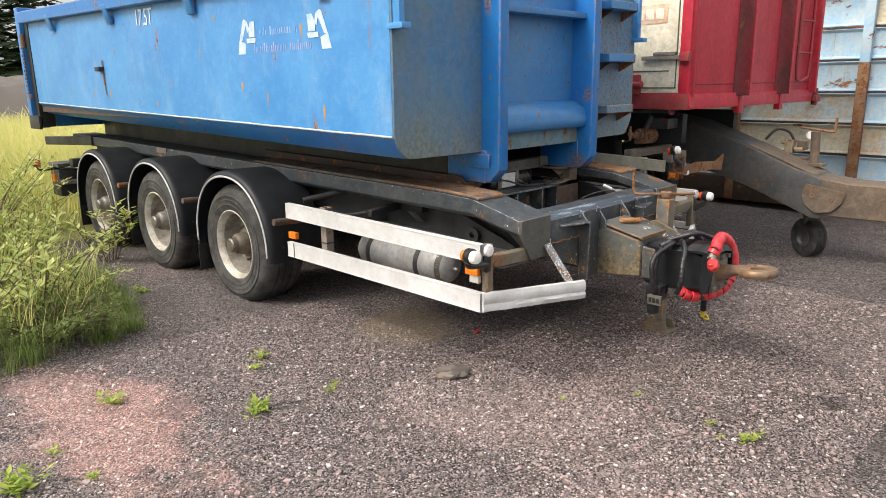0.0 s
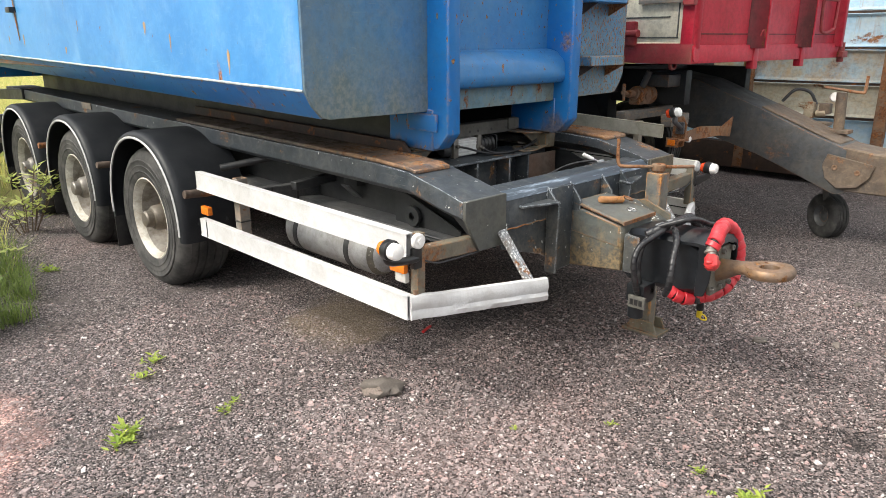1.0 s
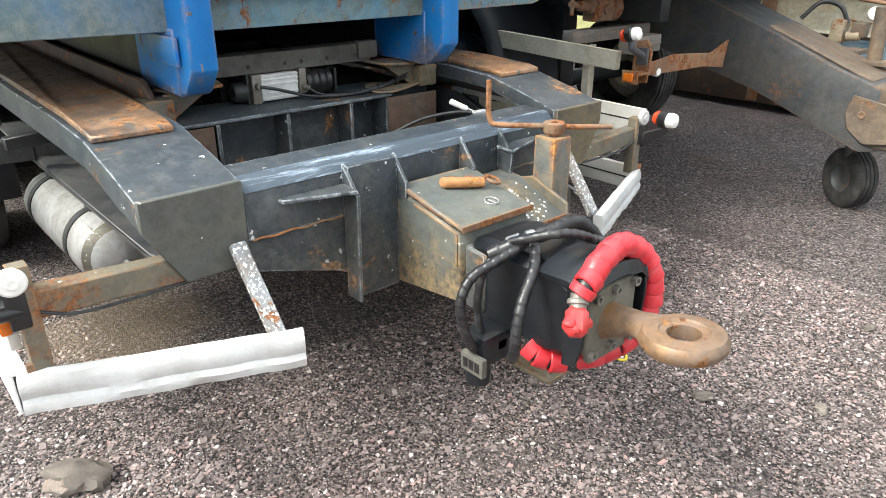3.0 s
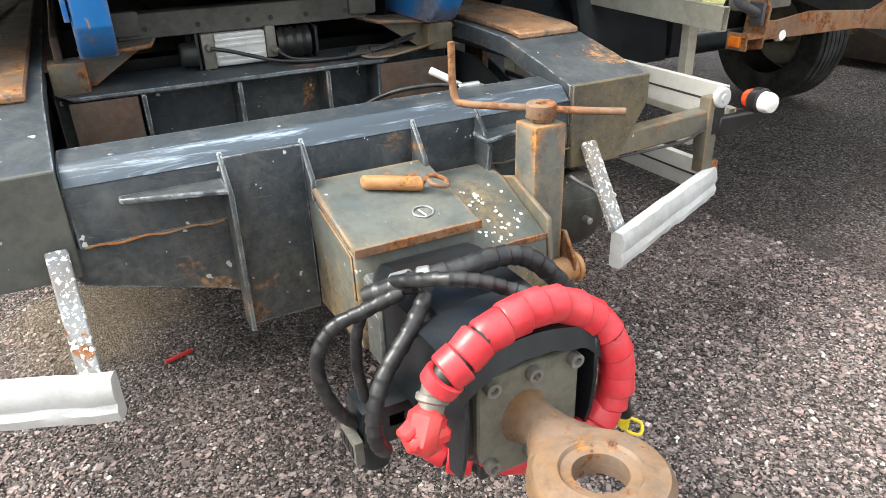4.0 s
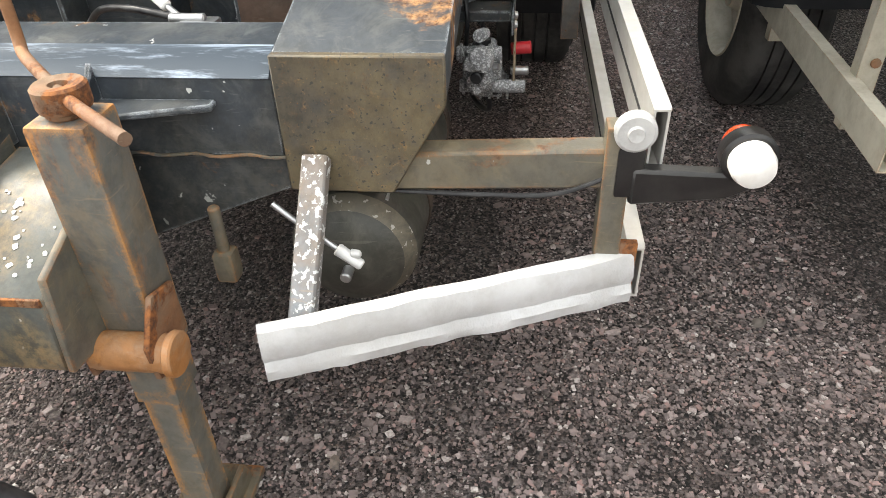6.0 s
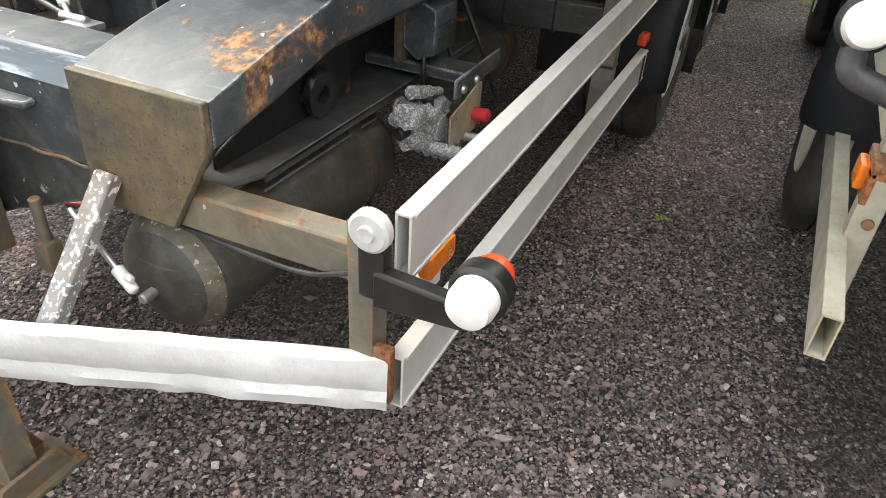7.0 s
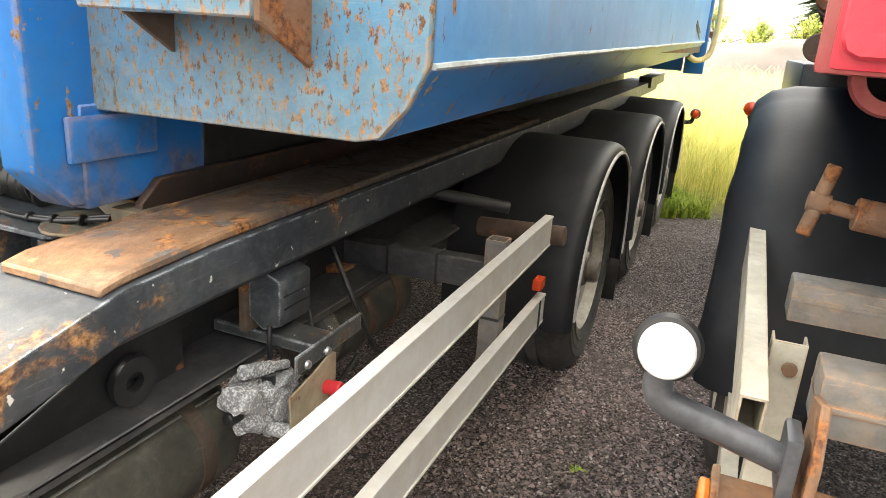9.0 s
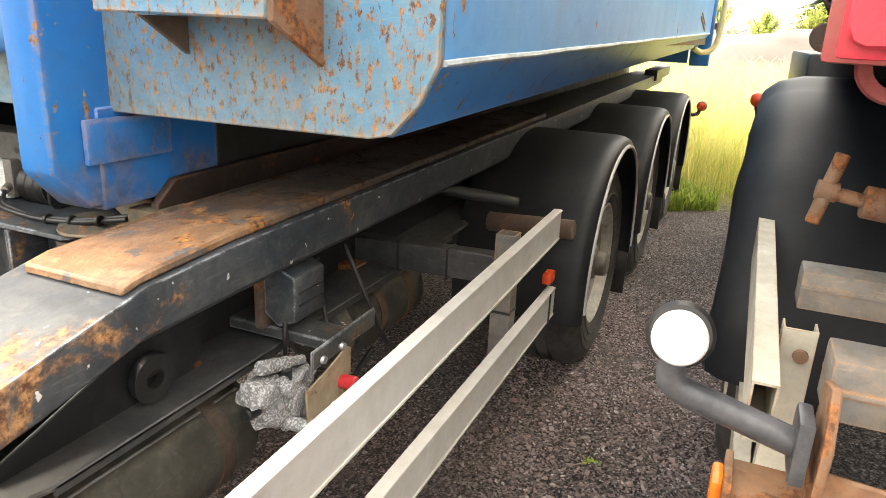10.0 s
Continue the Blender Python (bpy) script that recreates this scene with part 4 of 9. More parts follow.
def front_beam():
    bm = bmesh.new()
    plate(bm, [(-0.012, -0.653, 0.925), (-0.048, -0.653, 0.958), (-0.17, -0.653, 0.966), (-0.17, -0.653, 0.77), (-0.012, -0.653, 0.78)], (0, 1.306, 0), 0.005)
    beam = part("front_crossbeam", bm, M_CHASSIS, TR)
    bm = bmesh.new()
    plate(bm, [(-0.02, -0.70, 0.784), (-0.02, 0.70, 0.784), (-0.02, 0.70, 0.735), (-0.02, 0.36, 0.60), (-0.02, 0.22, 0.53), (-0.02, -0.22, 0.53), (-0.02, -0.36, 0.60), (-0.02, -0.66, 0.69)], (-0.014, 0, 0))
    part("lower_web", bm, M_CHASSIS, TR)
    # backing panel between the two long ribs
    bm = bmesh.new()
    slab(bm, -0.012, 0.012, -0.325, -0.14, 0.50, 0.94, 0.002)
    part("stiffener_panel", bm, M_CHASSIS, TR)
    for y, out, low, foot in ((-0.325, 0.065, 0.505, 0.055), (-0.135, 0.06, 0.80, 0.06), (0.158, 0.06, 0.80, 0.07), (0.345, 0.065, 0.74, 0.05)):
        bm = bmesh.new()
        plate(bm, [(-0.012, y - 0.006, 0.948), (out, y - 0.006, 0.862), (foot, y - 0.006, low), (-0.012, y - 0.006, low)], (0, 0.012, 0), 0.002)
        part("rib", bm, M_CHASSIS, TR)
    for s in (-1, 1):
        bm = bmesh.new()
        plate(bm, [(-0.012, 0.55 * s, 0.876), (-0.008, 0.33 * s, 0.876), (0.072, 0.33 * s, 0.872), (0.012, 0.55 * s, 0.874)], (0, 0, 0.012), 0.003)
        part("gusset", bm, M_CHASSIS, TR)
    # weld seams with rust
    bm = bmesh.new()
    for y0, y1, z in ((-0.64, -0.34, 0.784), (0.36, 0.66, 0.784)):
        tube(bm, [(-0.008, y0 + (y1 - y0) * k / 9, z + 0.003 * math.sin(k * 2.1)) for k in range(10)], 0.0032, 6, 3, lambda i: 0.7 + 0.45 * abs(math.sin(i * 1.7)))
        part("weld_seam", bm, M_CHASSIS_RUST, TR, "rusty weld seam")
        bm = bmesh.new()
    # thin strip whose colour paints the sky's reflection on the top edge
    bm = bmesh.new()
    plate(bm, [(-0.009, -0.648, 0.924), (-0.046, -0.648, 0.9605), (-0.062, -0.648, 0.9625), (-0.062, -0.648, 0.9595), (-0.049, -0.648, 0.957), (-0.013, -0.648, 0.922)], (0, 1.296, 0), 0.0006)
    part("edge_sheen", bm, M_STREAK, TR, "pale blue sky reflection painted along the beam edge")


front_beam()


def inner_well():
    # second crossbeam with a deep top flange carried by ribs, floor and rusted side plates
    bm = bmesh.new()
    slab(bm, -0.92, -0.775, -0.652, 0.652, 0.62, 0.968, 0.004)
    part("inner_crossbeam", bm, M_CHASSIS, TR)
    bm = bmesh.new()
    plate(bm, [(-0.92, -0.64, 0.97), (-0.71, -0.64, 0.97), (-0.664, -0.60, 0.958), (-0.664, 0.36, 0.958), (-0.71, 0.42, 0.97), (-0.92, 0.42, 0.97)], (0, 0, 0.013), 0.005)
    part("inner_top_flange", bm, M_CHASSIS, TR, "dusty steel flange")
    for y0, y1 in ((0.345, 0.615), (-0.615, -0.43)):
        bm = made(slab, -0.676, -0.664, y0, y1, 0.66, 0.956, 0.002)
        part("rusted_panel", bm, M_RUST_BROWN, TR, "brown rusted panel in the well")
    bm = bmesh.new()
    plate(bm, [(-0.735 + 0.085 * math.cos(a), 0.44 + 0.15 * math.sin(a), 0.985 + 0.012 * math.sin(a * 2)) for a in [math.tau * k / 20 for k in range(20)]], (0, 0, 0.008), 0.003)
    part("round_plate", bm, M_CHASSIS_RUST, TR)
    for y in (-0.42, -0.137, 0.153, 0.335):
        bm = bmesh.new()
        plate(bm, [(-0.776, y, 0.966), (-0.666, y, 0.957), (-0.666, y, 0.70), (-0.776, y, 0.70)], (0, 0.014, 0), 0.002)
        part("inner_rib", bm, M_CHASSIS, TR)
    bm = bmesh.new()
    slab(bm, -0.78, -0.17, -0.64, 0.64, 0.70, 0.715, 0.002)
    part("well_floor", bm, M_RUST_BROWN, TR)
    for s in (-1, 1):
        # black plate stands in for the shade inside the open rail
        bm = bmesh.new()
        plate(bm, [(-0.18, 0.775 * s, 0.71), (-0.18, 0.775 * s, 0.765), (-0.66, 0.775 * s, 0.93), (-0.66, 0.775 * s, 0.71)], (0, -0.008 * s, 0))
        part("well_shade", bm, M_BLACK_STEEL, TR)
        # rest for the container's post: ledge, gusset and pocket
        bm = bmesh.new()
        plate(bm, [(-0.84, 0.33 * s, 1.086), (-0.70, 0.36 * s, 1.082), (-0.70, 0.53 * s, 1.070), (-0.84, 0.56 * s, 1.074)], (0, 0, 0.012), 0.004)
        plate(bm, [(-0.76, 0.38 * s, 1.082), (-0.76, 0.56 * s, 1.072), (-0.76, 0.60 * s, 0.98), (-0.76, 0.53 * s, 0.985)], (0.012, 0, 0), 0.002)
        slab(bm, -0.80, -0.695, min(0.545 * s, 0.645 * s), max(0.545 * s, 0.645 * s), 0.975, 1.066, 0.010)
        part("post_rest", bm, M_CHASSIS_RUST, TR, "grimy ledge and pocket under the container post")
    # perforated angle above the crossbeam
    bm = bmesh.new()
    plate(bm, [(-0.822, -0.44, 1.094), (-0.822, 0.36, 1.094), (-0.822, 0.385, 1.11), (-0.822, 0.385, 1.15), (-0.822, 0.36, 1.166), (-0.822, -0.44, 1.166)], (0.007, 0, 0), 0.002)
    plate(bm, [(-0.815, -0.44, 1.162), (-0.815, 0.36, 1.162), (-0.90, 0.36, 1.162), (-0.90, -0.44, 1.162)], (0, 0, 0.006), 0.002)
    ch = part("perforated_angle", bm, M_GRIMY, TR, "grimy steel angle with punched holes")
    for y in (-0.36, -0.202, -0.044, 0.03, 0.15, 0.29):
        bm = bmesh.new()
        rod(bm, (-0.8185, y, 1.122), (-0.8145, y, 1.122), 0.0085, n=14, bev=0.0)
        part("hole", bm, M_RUBBER, ch)
    for y in (0.30, -0.47):
        bm = made(slab, -0.85, -0.80, y, y + 0.10, 1.105, 1.178, 0.012)
        part("angle_block", bm, M_GRIMY, ch)
    # extruded air cylinder with end plates, bellows and bracket
    bm = bmesh.new()
    slab(bm, -0.89, -0.80, -0.165, 0.0, 0.987, 1.089, 0.006)
    cyl = part("air_cylinder", bm, M_CASTALU, TR, "bright ribbed aluminium air cylinder")
    for z in (0.994, 1.012, 1.046, 1.064, 1.078):
        bm = made(slab, -0.802, -0.794, -0.163, -0.002, z, z + 0.008, 0.002)
        part("fin", bm, M_CASTALU, cyl)
    bm = bmesh.new()
    slab(bm, -0.895, -0.788, -0.205, -0.166, 0.984, 1.093, 0.004)
    rod(bm, (-0.79, -0.185, 1.052), (-0.765, -0.185, 1.052), 0.012)
    part("end_cap", bm, M_HUB, cyl)
    bm = bmesh.new()
    slab(bm, -0.895, -0.79, 0.001, 0.034, 1.0, 1.10, 0.004)
    rod(bm, (-0.79, 0.018, 1.03), (-0.765, 0.03, 1.02), 0.011)
    part("end_cap", bm, M_HUB, cyl)
    bm = bmesh.new()
    lathe(bm, [(0.0, 0.0)] + [(0.050 + 0.006 * (k % 2), 0.006 + 0.016 * k) for k in range(8)] + [(0.0, 0.125)], (-0.84, 0.034, 1.035), (0, 1, 0), 28)
    part("bellows", bm, M_RUBBER, cyl, "black rubber bellows")
    bm = bmesh.new()
    plate(bm, [(-0.90, 0.165, 0.984), (-0.80, 0.165, 0.984), (-0.785, 0.165, 1.0), (-0.785, 0.165, 1.085), (-0.90, 0.165, 1.093)], (0, 0.010, 0), 0.002)
    part("cylinder_bracket", bm, M_BLACK_STEEL, cyl)
    bm = bmesh.new()
    lathe(bm, [(0, 0), (0.030, 0.003), (0.038, 0.014), (0.038, 0.055), (0, 0.06)], (-0.83, -0.275, 1.03), (0, 1, 0), 22)
    slab(bm, -0.89, -0.80, -0.222, -0.212, 0.984, 1.095, 0.003)
    part("rod_end", bm, M_BLACK_STEEL, cyl)
    bm = bmesh.new()
    tube(bm, [(-0.765, -0.185, 1.052), (-0.755, -0.13, 1.040), (-0.75, -0.06, 1.018), (-0.735, 0.01, 0.998), (-0.725, 0.09, 0.988), (-0.715, 0.20, 0.985), (-0.715, 0.30, 0.99), (-0.717, 0.38, 1.0), (-0.735, 0.50, 1.02)], 0.0065)
    tube(bm, [(-0.765, 0.03, 1.02), (-0.74, 0.06, 1.0), (-0.73, 0.12, 0.99), (-0.722, 0.21, 0.987), (-0.722, 0.30, 0.995), (-0.725, 0.39, 1.006), (-0.75, 0.52, 1.03)], 0.0055)
    al = part("air_line", bm, M_CABLE, TR)
    for y, z in ((0.25, 0.988), (0.335, 0.996), (0.43, 1.01)):
        bm = bmesh.new()
        rod(bm, (-0.718, y - 0.004, z), (-0.718, y + 0.004, z), 0.014)
        part("cable_tie", bm, M_RUBBER, al)
    # small hydraulic lever on the front beam
    bm = bmesh.new()
    rod(bm, (-0.205, 0.435, 0.952), (-0.232, 0.385, 0.978), 0.006)
    part("lever_rod", bm, M_STEEL, TR)
    bm = bmesh.new()
    rod(bm, (-0.228, 0.392, 0.974), (-0.262, 0.335, 1.006), 0.011)
    part("lever_grip", bm, M_WHITE, TR, "white plastic lever grip")
    bm = bmesh.new()
    slab(bm, -0.235, -0.178, 0.42, 0.49, 0.94, 0.956, 0.006)
    rod(bm, (-0.21, 0.40, 0.958), (-0.21, 0.47, 0.958), 0.010)
    part("lever_mount", bm, M_STEEL, TR)
    bm = bmesh.new()
    tube(bm, [(-0.21, 0.42, 0.958), (-0.23, 0.32, 0.97), (-0.29, 0.22, 0.95), (-0.36, 0.14, 0.90)], 0.007)
    part("lever_cable", bm, M_CABLE, TR)


inner_well()


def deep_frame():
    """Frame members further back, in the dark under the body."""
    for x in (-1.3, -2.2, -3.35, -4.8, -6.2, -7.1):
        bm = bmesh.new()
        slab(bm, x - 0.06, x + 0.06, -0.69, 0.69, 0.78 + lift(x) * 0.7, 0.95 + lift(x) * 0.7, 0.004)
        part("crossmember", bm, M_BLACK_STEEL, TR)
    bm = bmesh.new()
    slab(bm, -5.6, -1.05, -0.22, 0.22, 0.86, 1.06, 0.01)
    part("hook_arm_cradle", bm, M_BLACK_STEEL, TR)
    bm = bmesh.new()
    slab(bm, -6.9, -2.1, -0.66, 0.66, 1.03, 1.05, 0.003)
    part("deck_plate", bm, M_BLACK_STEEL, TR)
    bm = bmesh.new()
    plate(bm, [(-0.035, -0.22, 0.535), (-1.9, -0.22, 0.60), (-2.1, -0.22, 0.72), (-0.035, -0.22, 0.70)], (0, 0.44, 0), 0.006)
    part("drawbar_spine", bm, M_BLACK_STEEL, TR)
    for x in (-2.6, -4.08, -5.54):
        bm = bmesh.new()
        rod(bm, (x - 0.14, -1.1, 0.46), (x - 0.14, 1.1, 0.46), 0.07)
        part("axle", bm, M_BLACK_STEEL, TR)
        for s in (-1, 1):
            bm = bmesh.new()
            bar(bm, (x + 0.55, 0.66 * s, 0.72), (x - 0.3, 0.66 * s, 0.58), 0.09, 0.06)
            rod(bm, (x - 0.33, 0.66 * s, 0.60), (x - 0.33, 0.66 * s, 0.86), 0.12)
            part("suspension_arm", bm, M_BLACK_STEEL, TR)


deep_frame()


def drawbar():
    bm = bmesh.new()
    # stepped box: a taller half with a lid and a lower half beside it
    plate(bm, [(0.0, -0.135, 0.83), (0.30, -0.135, 0.765), (0.315, -0.135, 0.535), (0.0, -0.135, 0.50)], (0, 0.30, 0), 0.006)
    bx = part("drawbar_box", bm, M_BOX, TR, "grey-green welded drawbar box with rusty edges")
    bm = bmesh.new()
    plate(bm, [(0.02, -0.14, 0.838), (0.315, -0.14, 0.772), (0.315, 0.17, 0.772), (0.02, 0.17, 0.838)], (0.003, 0, 0.014), 0.004)
    part("lid", bm, M_BOX, bx)
    bm = bmesh.new()
    plate(bm, [(0.0, 0.168, 0.80), (0.10, 0.168, 0.79), (0.305, 0.168, 0.70), (0.315, 0.168, 0.565), (0.0, 0.168, 0.53)], (0, 0.195, 0), 0.006)
    part("side_box", bm, M_BOX, TR, "grey box with flaking white paint and rust")
    bm = bmesh.new()
    plate(bm, [(0.0, 0.364, 0.76), (0.14, 0.364, 0.80), (0.30, 0.364, 0.74), (0.32, 0.364, 0.57), (0.0, 0.364, 0.53)], (0, 0.014, 0), 0.003)
    part("cheek_plate", bm, M_CHASSIS_RUST, TR, "rusty cheek plate")
    bm = bmesh.new()
    rng = random.Random(5)
    for k in range(44):
        y, x = rng.uniform(0.19, 0.34), rng.uniform(0.12, 0.295)
        z = 0.79 - (x - 0.10) * 0.439
        r = rng.uniform(0.0018, 0.0058)
        t = bmesh.new()
        n = 7
        f = t.faces.new([t.verts.new((x + r * math.cos(j * math.tau / n) * rng.uniform(0.5, 1.2), y + r * math.sin(j * math.tau / n) * rng.uniform(0.6, 1.5), 0)) for j in range(n)])
        out = bmesh.ops.extrude_face_region(t, geom=[f])
        bmesh.ops.translate(t, verts=[v for v in out["geom"] if isinstance(v, bmesh.types.BMVert)], vec=(0, 0, 0.0012))
        for v in t.verts:
            v.co.z += 0.79 - (v.co.x - 0.10) * 0.439 + 0.0008
        merge(bm, t)
    tagged(part("flaked_paint", bm, M_WHITE_PAINT, TR, "white paint flakes on the box"), kind="stuff")
    # rubber-sprung coupling block
    bm = bmesh.new()
    plate(bm, [(0.30, -0.115, 0.50), (0.30, -0.115, 0.735), (0.36, -0.115, 0.765), (0.66, -0.115, 0.765), (0.735, -0.115, 0.73), (0.735, -0.115, 0.515), (0.64, -0.115, 0.488), (0.36, -0.115, 0.488)], (0, 0.265, 0), 0.03)
    part("coupling_block", bm, M_OILY, TR, "black rubber-sprung coupling block")
    bm = bmesh.new()
    plate(bm, [(0.315, -0.125, 0.53), (0.315, -0.125, 0.73), (0.40, -0.125, 0.72), (0.40, -0.125, 0.53)], (0, 0.285, 0), 0.006)
    part("coupling_collar", bm, M_CHASSIS, TR)
    bm = bmesh.new()
    plate(bm, [(0.733, -0.095, 0.56), (0.733, -0.095, 0.69), (0.733, -0.08, 0.722), (0.733, 0.10, 0.722), (0.733, 0.115, 0.69), (0.733, 0.115, 0.56), (0.733, 0.09, 0.50), (0.733, -0.07, 0.50)], (0.022, 0, 0), 0.004)
    fl = part("coupling_flange", bm, M_FLANGE, TR, "grey-olive bolted flange")
    for y in (-0.072, 0.012, 0.098):
        for z in (0.705, 0.535):
            bm = bmesh.new()
            lathe(bm, [(0, 0), (0.014, 0), (0.014, 0.018), (0.008, 0.018), (0.007, 0.01), (0, 0.01)], (0.754, y, z), (1, 0, 0), 12)
            part("bolt", bm, M_HUB, fl)
    # torn rubber boot hanging over the flange
    bm = bmesh.new()
    t = bmesh.new()
    rows = []
    for k in range(25):
        u = k / 24
        y = -0.135 + 0.285 * u
        arch = 0.030 * math.sin(math.pi * u)
        drop = 0.020 * noise.noise((u * 5.0, 2.0, 1.0)) + 0.035 * abs(2 * u - 1) ** 3
        rows.append([t.verts.new(c) for c in ((0.60, y, 0.752 + arch), (0.70, y, 0.758 + arch * 1.1), (0.757, y, 0.752 + arch), (0.772, y, 0.730 + arch * 0.6 - drop), (0.764, y, 0.728 + arch * 0.6 - drop), (0.745, y, 0.742 + arch), (0.60, y, 0.742 + arch))])
    for a, b in zip(rows, rows[1:]):
        for j in range(7):
            t.faces.new((a[j], a[(j + 1) % 7], b[(j + 1) % 7], b[j]))
    t.faces.new(rows[0])
    t.faces.new(rows[-1][::-1])
    bmesh.ops.recalc_face_normals(t, faces=t.faces)
    merge(bm, t, True)
    for s in (-1, 1):
        yy = 0.010 + 0.128 * s
        plate(bm, [(0.70, yy, 0.745), (0.768, yy, 0.735), (0.772, yy, 0.66), (0.765, yy, 0.58), (0.745, yy, 0.51), (0.70, yy, 0.50)], (0, 0.008 * s, 0), 0.003)
    part("dust_boot", bm, M_OILY, TR, "torn black rubber boot over the flange")
    # towing eye: round shank flattening into a ring
    bm = bmesh.new()
    t = bmesh.new()
    secs = []
    for x, w, h, z, y in ((0.752, 0.050, 0.058, 0.612, 0.0), (0.775, 0.038, 0.052, 0.620, 0.0), (0.81, 0.036, 0.044, 0.632, -0.004), (0.845, 0.046, 0.034, 0.646, -0.010), (0.88, 0.064, 0.028, 0.655, -0.014), (0.915, 0.085, 0.024, 0.664, -0.018)):
        secs.append([t.verts.new((x, y + w * math.cos(j * math.tau / 16), z + h * math.sin(j * math.tau / 16))) for j in range(16)])
    for a, b in zip(secs, secs[1:]):
        for j in range(16):
            t.faces.new((a[j], a[(j + 1) % 16], b[(j + 1) % 16], b[j]))
    t.faces.new(secs[0])
    t.faces.new(secs[-1])
    bmesh.ops.recalc_face_normals(t, faces=t.faces)
    merge(bm, t, True)
    lathe(bm, [(0.042, -0.020), (0.050, -0.026), (0.098, -0.022), (0.108, -0.008), (0.108, 0.008), (0.098, 0.022), (0.062, 0.026), (0.058, 0.020), (0.042, 0.018), (0.042, -0.020)], (0.985, -0.022, 0.666), (-0.06, 0.0, 1), 44)
    part("towing_eye", bm, M_EYE, TR, "worn brown forged towing eye")
    bm = bmesh.new()
    bar(bm, (0.317, -0.139, 0.779), (0.317, 0.169, 0.779), 0.005, 0.020, 0.001)
    part("lid_edge", bm, M_RUST, bx, "rusted front edge of the lid")
    bm = bmesh.new()
    plate(bm, [(0.012, -0.1355, 0.822), (0.292, -0.1355, 0.762), (0.298, -0.1355, 0.655), (0.012, -0.1355, 0.69)], (0, -0.004, 0), 0.002)
    part("side_panel", bm, M_BOX, bx)
    bm = bmesh.new()
    tube(bm, [(0.02 + 0.03 * k, -0.138, 0.842 - 0.0067 * k + 0.001 * math.sin(k * 3)) for k in range(10)], 0.004, 6, 3, lambda i: 0.7 + 0.4 * abs(math.sin(i * 1.9)))
    part("lid_weld", bm, M_RUST_BROWN, bx)
    bm = bmesh.new()
    bar(bm, (0.306, 0.17, 0.700), (0.306, 0.36, 0.700), 0.006, 0.014, 0.001)
    part("box_edge", bm, M_RUST, TR, "rusted edge of the side box")
    # small access tab under the ring
    bm = bmesh.new()
    slab(bm, 0.60, 0.70, -0.06, 0.10, 0.44, 0.47, 0.004)
    part("cable_tray", bm, M_BLACK_STEEL, TR)


drawbar()


